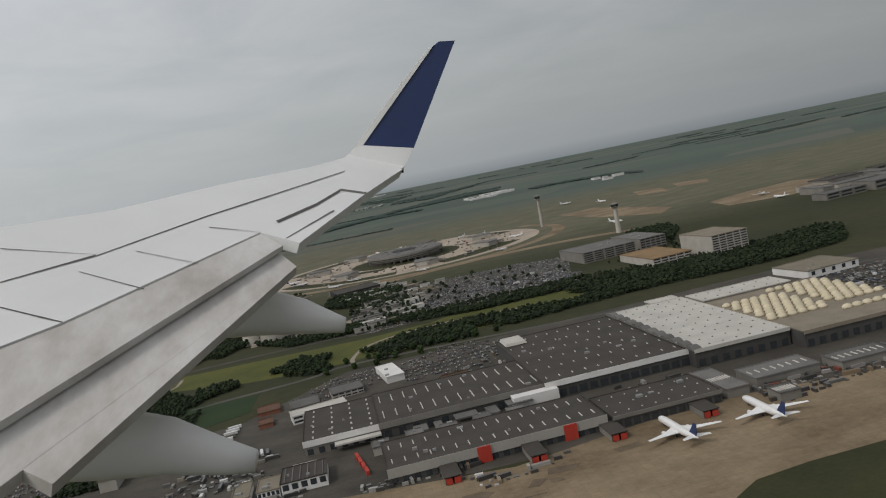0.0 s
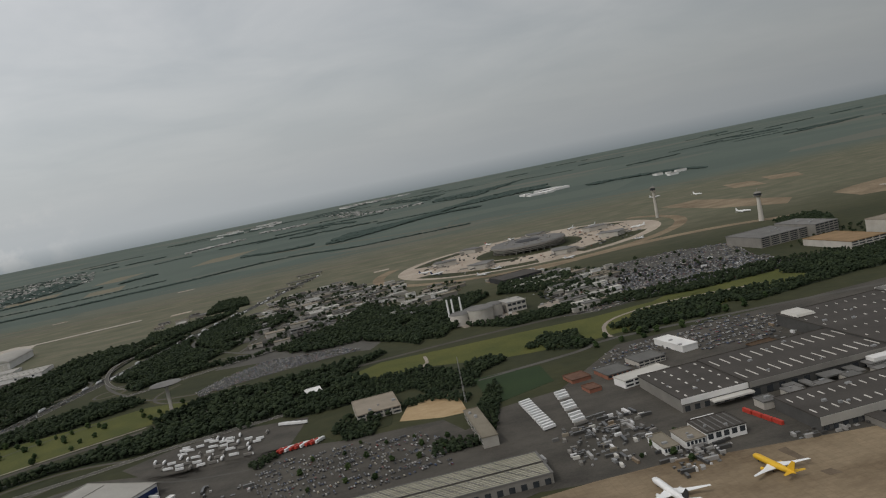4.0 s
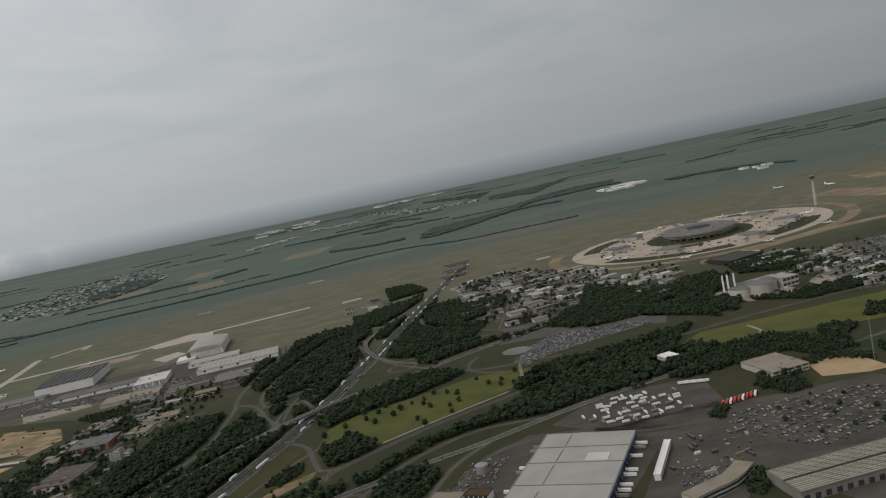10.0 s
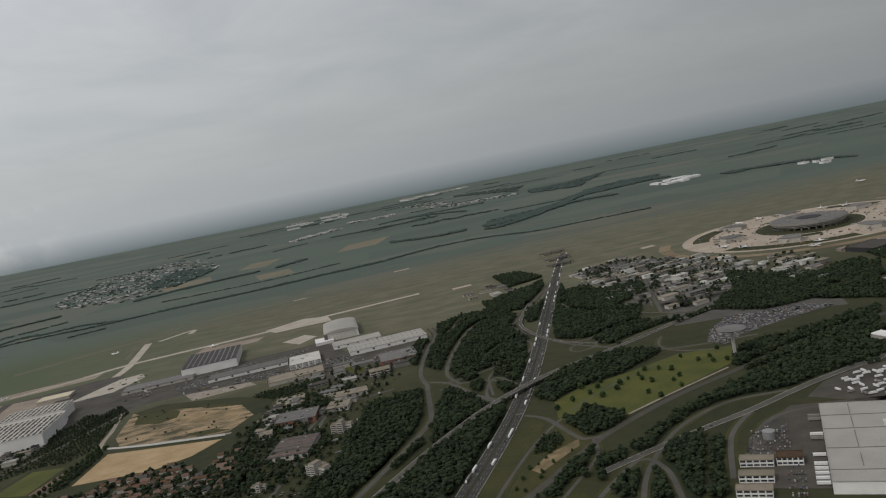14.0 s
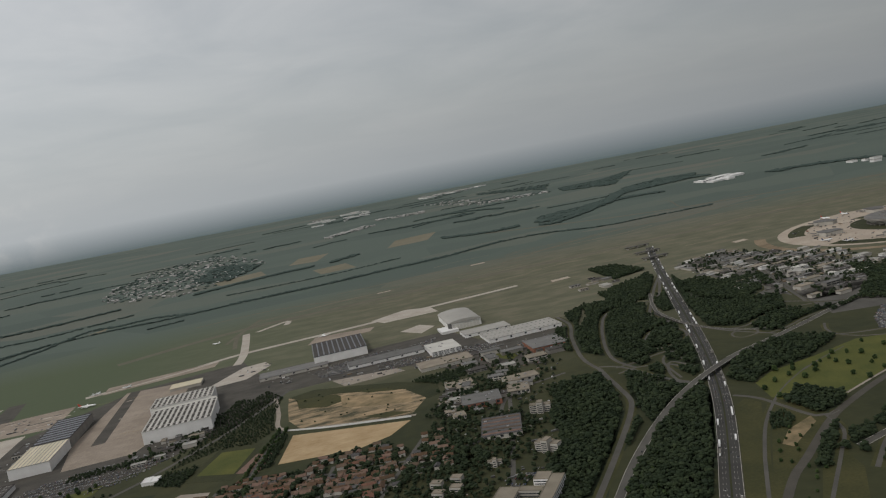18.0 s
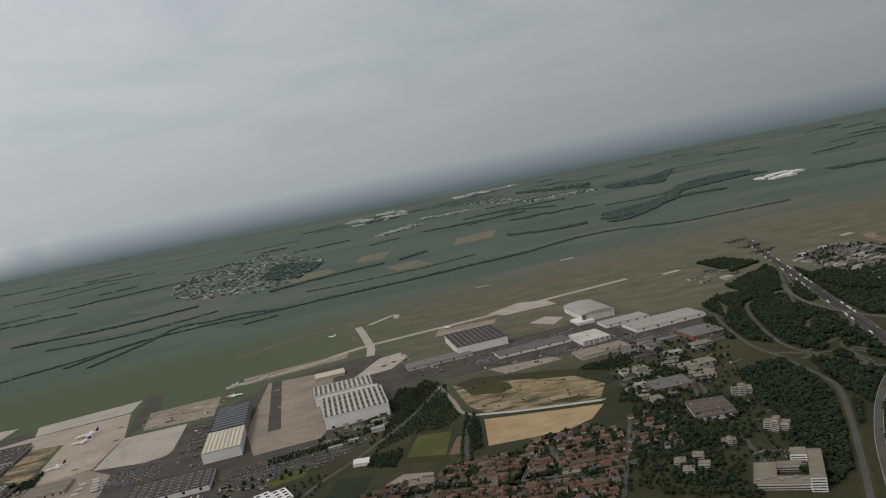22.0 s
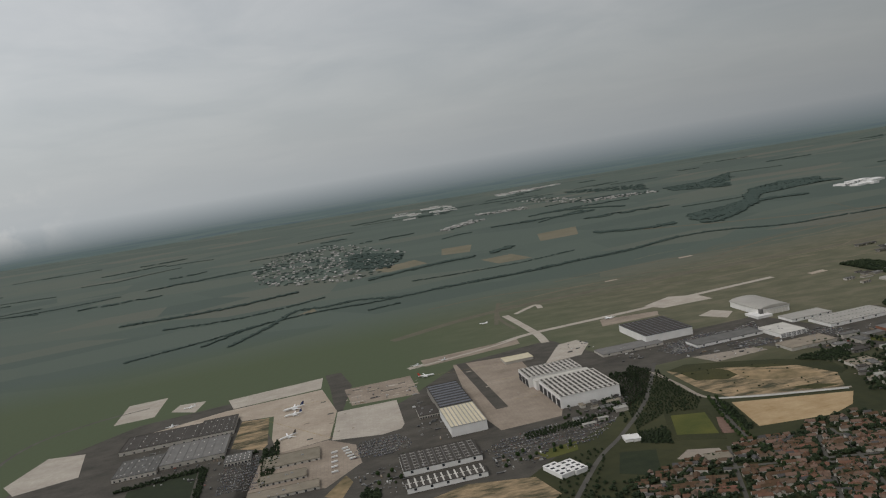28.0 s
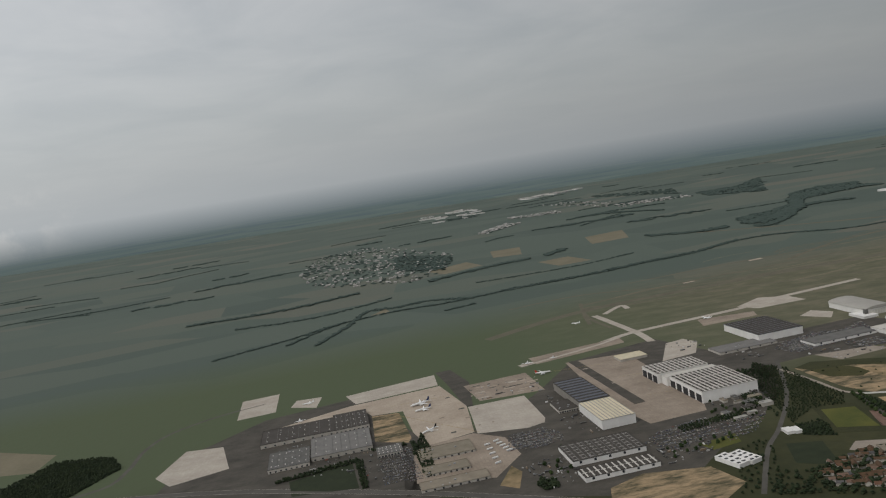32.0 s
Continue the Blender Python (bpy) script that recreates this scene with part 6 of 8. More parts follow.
TOWN = [(-610, 2127), (-414, 2195), (-315, 1870), (-436, 1507), (-534, 1457), (-612, 1474), (-619, 1786)]
patch("town_ground", "road", TOWN, 1, "grey paved ground of the estate", "yard")
estate(TOWN, 50, 24, 10, (16, 46), (4, 9), label="grey flat-roofed estate building near the motorway", trees=240)
TOWN2 = [(-618, 2098), (-517, 2179), (-345, 2005), (-183, 1602), (-283, 1420), (-450, 1505), (-589, 1486), (-615, 1720)]
estate(TOWN2, 44, 28, 10, (16, 46), (4, 9), label="grey flat-roofed estate building near the terminal", trees=150)
patch("town_ground", "road", [(-596, 1547), (-443, 1518), (-348, 1287), (-376, 1227), (-531, 1318), (-650, 1351)], 1, "grey paved lots", "yard")
estate([(-917, 2179), (-824, 2251), (-759, 2179), (-825, 1996), (-913, 2077)], 9, 30, 5, (20, 40), (4, 7), "low pale building on the airfield edge")

# ---- business estate by the runway ----
hall("long_white_hall", "very long white hall with saw-edged roof", (-1176, 1776), (180, 85), 4, 8, "grey_white", "white", lights=(16, 3, 4, 2), light_mat="mid_roof", windows=(1, 22))
hall("long_white_hall", "long low white hall beside the hangar", (-1244, 1867), (117, 59), 4, 7, "grey_white", "white", windows=(1, 14))
tent = hall("tent_hall", "small bright white tent-roofed hall", (-1324, 1956), (45, 59), 4, 6, "white", "white", category="tent")
vh = thing("vaulted_hangar", at(-1278, 1951, 2), "pale hangar with a shallow vaulted grey roof", "hangar")
part("wall", Geo().box(-43, 43, 0, 156, -1, 17, bottom=False), M["white"], vh)
arch = [[(-45 * math.cos(a * math.pi / 10), y, 17.003 + 9 * math.sin(a * math.pi / 10)) for a in range(11)] for y in (-2, 158)]
part("roof", Geo().rings(arch), M["grey_white"], vh)
part("door", Geo().box(-38, 38, -0.9, -0.1, 0, 14), M["dirty_white"], vh, "pale sliding hangar door")
part("corner_bay", Geo().box(-45, -36, -2.4, 8, 0, 19), M["mid_roof"], vh, "grey corner tower")
for k in range(9):
    part("door_rib", Geo().box(-34 + k * 9, -33.4 + k * 9, -1.3, -0.903, 0, 14), M["white"], vh)
hall("airline_office", "white office block with courtyards", (-1367, 1772), (70, 92), 4, 10, "dirty_white", "white", category="office", windows=(4, 12), vents=8)
hall("roadside_hall", "long thin pale hall along the road", (-1500, 1814), (181, 57), 4, 7, "mid_roof", "white", windows=(1, 16))
hall("sports_hall", "brown-roofed sports hall with red brick ends", (-1164, 1606), (77, 82), 2, 9, "mid_roof", "brick", category="building", vents=6)
hall("flat_hall", "wide flat tan-roofed hall", (-1382, 1648), (117, 61), 4, 7, "tan_roof", "wall", vents=6)
patch("court_lawn", "bright_lawn", [(-1287, 1618), (-1246, 1653), (-1212, 1604), (-1252, 1551)], 2, "bright green lawn between halls", "grass")
patch("gravel_lot", "gravel", [(-1639, 1741), (-1508, 1751), (-1469, 1664), (-1603, 1651)], 1, "grey gravel storage lot", "yard")
patch("estate_yard", "asphalt", [(-1804, 1868), (-1627, 1967), (-1538, 1951), (-1327, 1962), (-1267, 1770), (-1074, 1743), (-1100, 1618), (-1208, 1478), (-1360, 1570), (-1461, 1698), (-1645, 1723), (-1758, 1713)], 1.35, "dark asphalt yards of the business estate", "yard")
for poly in ([(-1640, 1874), (-1497, 1892), (-1457, 1806), (-1515, 1771), (-1644, 1769)], [(-1461, 1869), (-1362, 1918), (-1399, 1803), (-1461, 1797)]):
    car_fill(poly, 6, fill=0.65)
for poly, n in (([(-1639, 1741), (-1508, 1751), (-1469, 1664), (-1603, 1651)], 30), ([(-1430, 1765), (-1279, 1746), (-1318, 1649), (-1451, 1658)], 40), ([(-1294, 1692), (-1103, 1697), (-1142, 1596), (-1314, 1583)], 50), ([(-1804, 1868), (-1635, 1939), (-1656, 1824), (-1786, 1764)], 30)):
    litter(poly, n, 7)
for poly in ([(-1516, 1769), (-1432, 1763), (-1414, 1706), (-1503, 1694)], [(-1332, 1729), (-1241, 1738), (-1263, 1670), (-1349, 1666)]):
    car_fill(poly, 6, fill=0.6)
wood([(-1467, 1560), (-1380, 1577), (-1316, 1573), (-1361, 1515), (-1426, 1512)], 8, (5, 9), label="dark green trees behind the estate")
estate([(-1326, 1658), (-1100, 1618), (-1193, 1463), (-1355, 1510)], 12, 28, 3, (18, 50), (5, 9), "pale estate hall by the wood", trees=40)
estate([(-1391, 1491), (-1262, 1475), (-1258, 1370), (-1378, 1261), (-1475, 1300)], 13, 26, -14, (14, 34), (5, 9), "pale school building with flat roof", trees=120)

# ---- sand pits ----
for k, (mat, poly) in enumerate((("verge", [(-1708, 1640), (-1624, 1602), (-1600, 1546), (-1644, 1525), (-1700, 1559)]), ("lawn", [(-1487, 1527), (-1420, 1500), (-1424, 1440), (-1450, 1424)]), ("verge", [(-1574, 1407), (-1527, 1400), (-1485, 1368), (-1540, 1372)]), ("earth", [(-1614, 1576), (-1540, 1530), (-1478, 1486), (-1480, 1430), (-1560, 1462), (-1612, 1497)]), ("verge", [(-1585, 1600), (-1520, 1560), (-1500, 1530), (-1560, 1560)]))):
    patch("spoil_patch", mat, poly, 2.7 + 0.1 * k, "rough patch of weeds and turned earth", "building site")
pl = [(x, y, ground_z(x, y) - 0.3, (h := rng.uniform(2, 4)) * 1.4, h, rng.uniform(0, 6)) for x, y in spots([(-1715, 1640), (-1580, 1620), (-1440, 1510), (-1440, 1400), (-1540, 1380), (-1690, 1440)], 26, 9)]
gather("scrub", pl, CROWNS, M["leaves"], "low weeds and bushes on the sandy ground")
patch("sand_pit", "sand", [(-1705, 1394), (-1495, 1323), (-1536, 1268), (-1592, 1242), (-1724, 1260)], 2, "bare yellow sandy building ground", "building site")
patch("building_site", "pit", [(-1724, 1656), (-1671, 1678), (-1580, 1634), (-1495, 1585), (-1426, 1523), (-1431, 1477), (-1488, 1358), (-1564, 1371), (-1692, 1423), (-1717, 1490), (-1722, 1573)], 2, "bare brown earth with grassy patches", "building site")
patch("site_grass", "lawn", [(-1724, 1656), (-1671, 1678), (-1580, 1634), (-1495, 1585), (-1426, 1523), (-1427, 1484), (-1514, 1540), (-1617, 1604), (-1701, 1622)], 3, "dull grass at the edge of the building site", "grass")
road("site_road", [(-1753, 1682), (-1740, 1552), (-1727, 1445), (-1629, 1397), (-1483, 1345)], 9, "gravel", 3, "pale dusty site road")
fence_line = smooth_line([(-1721, 1429), (-1633, 1388), (-1492, 1340)], 10)
fg = Geo()
for a, b in zip(fence_line, fence_line[1:]):
    za, zb = ground_z(a.x, a.y), ground_z(b.x, b.y)
    fg.face((a.x, a.y, za), (b.x, b.y, zb), (b.x, b.y, zb + 3.2), (a.x, a.y, za + 3.2))
tagged(new("site_wall", fg.mesh("site_wall", M["white"])), "pale concrete wall between the sand pits", "wall", "", "structure")

# ---- houses ----
def house_kinds():
    out = []
    for w, d, h, r, mat in ((5.2, 4.2, 4.6, 2.8, "tiles"), (6.5, 4.5, 5.4, 3.0, "old_tiles"), (4.5, 4.5, 4.2, 2.6, "tiles"), (8.0, 4.6, 5.2, 2.9, "old_tiles"), (5.5, 5.0, 3.2, 3.2, "tiles"), (6.0, 4.4, 5.0, 2.4, "slates"), (10.5, 4.6, 5.4, 2.6, "tiles"), (5.0, 4.0, 5.6, 2.6, "old_tiles")):
        wall = Geo().box(-w, w, -d, d, -1, h, bottom=False)
        for s in (-1, 1):
            wall.face((s * w, -d, h), (s * w, d, h), (s * w, 0, h + r))
        e = 0.45
        roof = Geo().rings([[(x, -d - e, h - 0.25), (x, 0, h + r), (x, d + e, h - 0.25), (x, d + e, h - 0.01), (x, 0, h + r + 0.28), (x, -d - e, h - 0.01)] for x in (-w - e, w + e)])
        stack = Geo().box(w * 0.4 - 0.4, w * 0.4 + 0.4, 0.4, 1.2, h + r * 0.5, h + r + 1.0)
        win = Geo().box(-0.6, 0.6, -0.06, 0.06, 0, 1.2)
        out.append((wall.mesh("wall", M["wall"]), roof.mesh("roof", M[mat]), stack.mesh("chimney", M["brick"]), win.mesh("window", M["glass"]), w, d, h))
    return out


HOUSES = house_kinds()
house_count, more_walls, more_roofs = [0], [], []


def house(x, y, turn, k, label="small house with brown clay tile roof and garden", group="houses of the settlement", panes=True):
    wall, roof, stack, win, w, d, h = HOUSES[k]
    house_count[0] += 1
    if house_count[0] > 200:
        more_walls.append((x, y, ground_z(x, y), 1.0, 1.0, radians(turn))), more_roofs.append(k)
        return
    t = thing("house", at(x, y, turn), label, "house", group)
    part("wall", wall, None, t)
    part("roof", roof, None, t)
    part("chimney", stack, None, t)
    if panes:
        for i in (-0.5, 0.5):
            part("window", win, None, t, m=pose(i * w, -d - 0.04, h - 2.2))
            part("window", win, None, t, m=pose(i * w, d + 0.04, h - 2.2))


streets = []
for pts in ([(-1487, 1218), (-1539, 1098), (-1599, 961), (-1636, 879)], [(-1706, 1187), (-1625, 1158), (-1520, 1138)], [(-1804, 1107), (-1725, 1079), (-1644, 1061), (-1569, 1024)], [(-2007, 1121), (-1853, 1128), (-1626, 1069)], [(-1811, 1208), (-1889, 998)], [(-1666, 1175), (-1781, 942)], [(-1633, 1190), (-1658, 1082), (-1713, 922)]):
    streets.append((road("village_street", pts, 6.5, "road", 3, "narrow grey village street"), 8.5))


def settlement(poly, turn, count, rows=26, step=15.5, trees=300, label="small house with brown clay tile roof and garden"):
    """Houses in crooked rows along their streets, with garden trees between."""
    xs, ys = [p[0] for p in poly], [p[1] for p in poly]
    cx, cy = sum(xs) / len(xs), sum(ys) / len(ys)
    a, n, got = radians(turn), 0, []
    span = max(max(xs) - min(xs), max(ys) - min(ys)) * 0.7
    j = -span
    while j < span:
        i = -span + rng.uniform(0, 6)
        while i < span:
            x, y = cx + i * math.cos(a) - j * math.sin(a) + rng.uniform(-2, 2), cy + i * math.sin(a) + j * math.cos(a) + rng.uniform(-2, 2) + 4 * math.sin(i / 40)
            if inside((x, y), poly) and rng.random() < 0.8 and n < count and not any((x - q.x) ** 2 + (y - q.y) ** 2 < d * d for line, d in streets for q in line):
                house(x, y, turn + rng.choice((0, 0, 0, 90)) + rng.uniform(-7, 7) + 9 * math.sin(i / 60), rng.randrange(8), label, panes=n < 25)
                got.append(Vector((x, y)))
                n += 1
            i += step * rng.uniform(0.85, 1.3)
        j += rows * 0.5 * (1.25 if int((j + span) / (rows * 0.5)) % 2 else 0.8)
    pl = [(x, y, ground_z(x, y) - 0.3, (h := rng.uniform(4.5, 9)) * 1.15, h, rng.uniform(0, 6.3)) for x, y in spots(poly, trees, 5.5, [(got, 6.6)] + streets)]
    if pl:
        gather("garden_trees", pl, CROWNS, M["leaves"], "dark green garden trees between the houses")


V1 = [(-1735, 1199), (-1613, 1179), (-1533, 1162), (-1532, 1095), (-1626, 880), (-1792, 975), (-1766, 1158)]
V2 = [(-1992, 1158), (-1912, 1187), (-1822, 1187), (-1784, 1220), (-1667, 1190), (-1584, 1123), (-1722, 945), (-2024, 1104)]
for poly in (V1, V2):
    patch("village_ground", "lawn", poly, 1, "grey and brown gardens and lanes of the settlement", "yard")
settlement(V1, -12, 330, 25, 14.5, trees=620)
settlement(V2, -14, 430, 25, 14.5, trees=1000)
settlement([(-1487, 1231), (-1446, 1231), (-1440, 1106), (-1471, 1052), (-1532, 1095)], -12, 26, 34, 22, trees=90)
settlement([(-1666, 1238), (-1546, 1231), (-1494, 1162), (-1540, 1045), (-1646, 999), (-1716, 1085)], -12, 70, 30, 20, trees=220)


def triangles(me):
    return np.array([v.co[:] for v in me.vertices]), np.array([[p.vertices[0], p.vertices[i], p.vertices[i + 1]] for p in me.polygons for i in range(1, len(p.vertices) - 1)])


for col, name in ((0, "more_house_walls"), (1, "more_house_roofs")):
    for k in range(8):
        pl = [q for q, kk in zip(more_walls, more_roofs) if kk == k]
        if pl:
            gather(name, pl, [triangles(HOUSES[k][col])], HOUSES[k][col].materials[0], "further small houses with clay tile roofs", "houses")
SCHOOLS = [([Vector(q) for q in [(-1361, 1188), (-1360, 1341)] + [(-1392, 900), (-1380, 880), (-1410, 920)]], 40)]
for poly, n in (([(-1508, 1130), (-1406, 1109), (-1460, 956), (-1538, 929), (-1568, 986)], 90), ([(-1459, 1275), (-1330, 1237), (-1300, 1144), (-1385, 1015), (-1442, 1056), (-1500, 1151)], 110), ([(-1504, 965), (-1422, 951), (-1447, 869), (-1521, 915)], 60)):
    pl = [(x, y, ground_z(x, y) - 0.3, (h := rng.uniform(5, 10)) * 1.1, h, rng.uniform(0, 6.3)) for x, y in spots(poly, int(n * 1.8), 7.5, SCHOOLS + streets)]
    gather("park_trees", pl, CROWNS, M["leaves"], "dark green trees round the flats")
    patch("park_lawn", "lawn", poly, 1, "dull lawns round the flats", "grass")
def stepped_flats(x, y, turn, wings, label="pale block of flats with stepped wings and window rows", group="blocks of flats"):
    """Wings of different heights set corner to corner: x0, x1, y0, y1, height."""
    t = thing("flats", at(x, y, turn), label, "flats", group)
    for x0, x1, y0, y1, h in wings:
        w = part("wing", Geo().box(x0, x1, y0, y1, -1, h), M["wall"], t)
        part("roof", roof_skin((x1 - x0) / 2, (y1 - y0) / 2, h + 0.41, 0.4), M["tan_roof"], t, m=pose((x0 + x1) / 2, (y0 + y1) / 2, 0))
        for k in range(int(h // 3.2)):
            part("window_band", Geo().box(x0 + 1, x1 - 1, y0 - 0.12, y0 - 0.02, k * 3.2 + 1.0, k * 3.2 + 2.3), M["glass"], w)
            part("window_band", Geo().box(x0 - 0.12, x0 - 0.02, y0 + 1, y1 - 1, k * 3.2 + 1.0, k * 3.2 + 2.3), M["glass"], w)


STEPS = ((-16, -4, -6, 6, 13), (-3.9, 6, -10, 4, 18), (6.1, 18, -4, 8, 12), (-8, 4, 6.1, 15, 10))
for q, turn, f in (((-1289, 1209), -20, 1.0), ((-1324, 1046), -45, 1.05), ((-1405, 1039), -15, 0.6)):
    stepped_flats(*q, turn, [(a_ * f, b_ * f, c_ * f, d_ * f, h_ * f) for a_, b_, c_, d_, h_ in STEPS])
for q in [(-1492, 1015), (-1494, 983), (-1463, 1018), (-1469, 987)]:
    stepped_flats(*q, -30, ((-8, 8, -6, 6, 8),), "small pale flat-roofed block of flats among trees")
hall("dark_school", "wide school with low dark brown roofs", (-1363, 1174), (63, 83), -12, 7, "slates", "wall", category="school", windows=(1, 12), vents=6, bands=(5, 5.5, "old_tiles", False))
hall("brick_school", "long red brick school with white window bays", (-1365, 1328), (70, 57), -6, 9, "mid_roof", "brick", category="school", windows=(1, 12), vents=6)
for r in (((-1383, 1444), (53, 52), 2), ((-1272, 1405), (66, 34), 2), ((-1292, 1343), (39, 44), -10), ((-1415, 1273), (21, 24), 2)):
    hall("school_hall", "low pale flat-roofed school hall", *r, 7, "tan_roof", "wall", category="school", windows=(1, 8), vents=3, group="school halls")
QC = (-1392, 900)
QB = thing("courtyard_school", at(*QC, -30), "large tan-roofed college with a tall white wing round a courtyard", "school")
for x0, x1, y0, y1, h, mat in ((-46, 20, -34, -12, 8, "wall"), (-46, -18, -11.9, 30, 8, "wall"), (20.1, 38, -40, 46, 18, "white"), (-17.9, 20, 18, 30, 9, "wall"), (0, 20, 30.1, 52, 18, "white")):
    w = part("wing", Geo().box(x0, x1, y0, y1, -1, h), M[mat], QB)
    part("roof", roof_skin((x1 - x0) / 2, (y1 - y0) / 2, h + 0.41, 0.5), M["tan_roof"], QB, m=pose((x0 + x1) / 2, (y0 + y1) / 2, 0))
    for k in range(int(h // 3.4)):
        part("window_band", Geo().box(x0 + 1, x1 - 1, y0 - 0.12, y0 - 0.02, k * 3.4 + 1.0, k * 3.4 + 2.4), M["glass"], w)
        part("window_band", Geo().box(x1 + 0.02, x1 + 0.12, y0 + 1, y1 - 1, k * 3.4 + 1.0, k * 3.4 + 2.4), M["glass"], w)
for k in range(4):
    part("solar_row", Geo().box(-16, 16, -8 + k * 5, -6 + k * 5, 0.2, 1.0), M["solar"], QB)
for k in range(7):
    part("roof_plant", Geo().box(-3, 3, -1.6, 1.6, 8.9, 10.4), M["steel"], QB, m=pose(-40 + k * 9, -24 + (k % 3) * 4, 0))
car_fill([(-1404, 982), (-1333, 1001), (-1337, 969), (-1410, 943)], -30, fill=0.5)
estate([(-1397, 1447), (-1291, 1401), (-1378, 1263), (-1453, 1322)], 10, 20, 2, (14, 30), (4, 7), "low grey workshop of the school quarter", trees=60)

QUARTER = [(-1398, 1683), (-1241, 1625), (-1167, 1452), (-1241, 1304), (-1314, 1034), (-1362, 901), (-1497, 985)]
pl = [(x, y, ground_z(x, y) - 0.3, (h := rng.uniform(5, 10)) * 1.1, h, rng.uniform(0, 6.3)) for x, y in spots(QUARTER, 230, 9, [([Vector(ob.matrix_basis.translation[:2]) for ob in scene.objects if ob.parent is None and ob.name.split(".")[0] in ("flats", "school_hall", "block", "house")], 13)] + SCHOOLS)]
gather("park_trees", pl, CROWNS, M["leaves"], "dark green trees of the school quarter")
litter(QUARTER, 160, 9, 2, "cars, huts and sheds of the school quarter")
road("quarter_road", [(-1470, 1144), (-1382, 1159), (-1313, 1329), (-1190, 1381)], 7, "road", 2, "grey quarter street")
road("quarter_road", [(-1406, 928), (-1354, 1139), (-1313, 1329)], 7, "road", 2, "grey quarter street")
settlement([(-1474, 1147), (-1369, 1097), (-1409, 930), (-1497, 985)], -12, 20, 36, 24, trees=60)
EAST_ROAD = road("village_road", [(-1721, 1734), (-1833, 1511), (-1946, 1353), (-2019, 1270), (-2116, 1118)], 9, "road", 3, "grey village road between playing fields")
settlement([(-2054, 1176), (-1949, 1133), (-1868, 1057), (-1906, 1008), (-2101, 1107)], -14, 50, 34, 22, trees=160)

# ---- playing fields ----
patch("running_track", "lawn", [(-1881, 1279), (-1835, 1423), (-1758, 1393), (-1796, 1238)], 2, "dull grassy margin round the pitch", "pitch")
patch("football_pitch", "bright_lawn", [(-1862, 1299), (-1832, 1393), (-1771, 1374), (-1797, 1267)], 3, "mown green football pitch", "pitch")
patch("hard_court", "floor", [(-2010, 1196), (-1979, 1278), (-1920, 1257), (-1953, 1154)], 2, "dark green fenced hard court", "pitch")
patch("clay_court", "old_tiles", [(-1794, 1265), (-1765, 1340), (-1735, 1325), (-1755, 1248)], 2, "red-brown clay court", "pitch")
for r in (((-1946, 1324), (14, 24), -4), ((-1932, 1320), (13, 24), -4)):
    hall("pavilion", "bright white flat-roofed pavilion", *r, 5, "white", "white", category="pavilion", group="pavilions")
patch("rough_ground", "lawn", [(-1849, 1639), (-1775, 1754), (-1737, 1669), (-1750, 1560), (-1743, 1449), (-1776, 1399), (-1840, 1410), (-1913, 1360)], 1, "rough dull grass with scattered bushes", "grass")
wood([(-1849, 1639), (-1775, 1754), (-1737, 1669), (-1750, 1560), (-1743, 1449), (-1776, 1399), (-1840, 1410), (-1913, 1360)], 7.5, (3, 7), [(EAST_ROAD, 8)], "dark green scrub and young trees", floor=False)
for poly in ([(-1734, 1423), (-1714, 1400), (-1736, 1256), (-1756, 1255)], [(-1916, 1347), (-1864, 1343), (-1884, 1267), (-1932, 1298)], [(-1841, 1714), (-1764, 1710), (-1839, 1560), (-1873, 1584)], [(-1896, 1628), (-1861, 1650), (-1903, 1502), (-1933, 1484)]):
    wood(poly, 8, (5, 9), [(EAST_ROAD, 8)], "dark green scrub and young trees")
VL = (-1850, 1167)
hall("community_hall", "round pale community hall with paved yard", VL, (40, 26), -10, 7, "tan_roof", "wall", category="building", windows=(1, 8))
patch("paved_yard", "gravel", [(-1906, 1202), (-1875, 1229), (-1827, 1209), (-1831, 1168), (-1871, 1161)], 2, "pale paved yard", "yard")
lane2 = road("village_road", [(-1724, 1435), (-1755, 1300), (-1774, 1170), (-1767, 1071), (-1769, 1006)], 9, "road", 3, "grey village road lined with trees")
for i in range(0, len(lane2), 1):
    d = Vector((7.5, 0))
    for q in (lane2[i] + d, lane2[i] - d):
        tree(q.x, q.y, rng.uniform(6, 9), "trees along the village road", "round dark street tree")

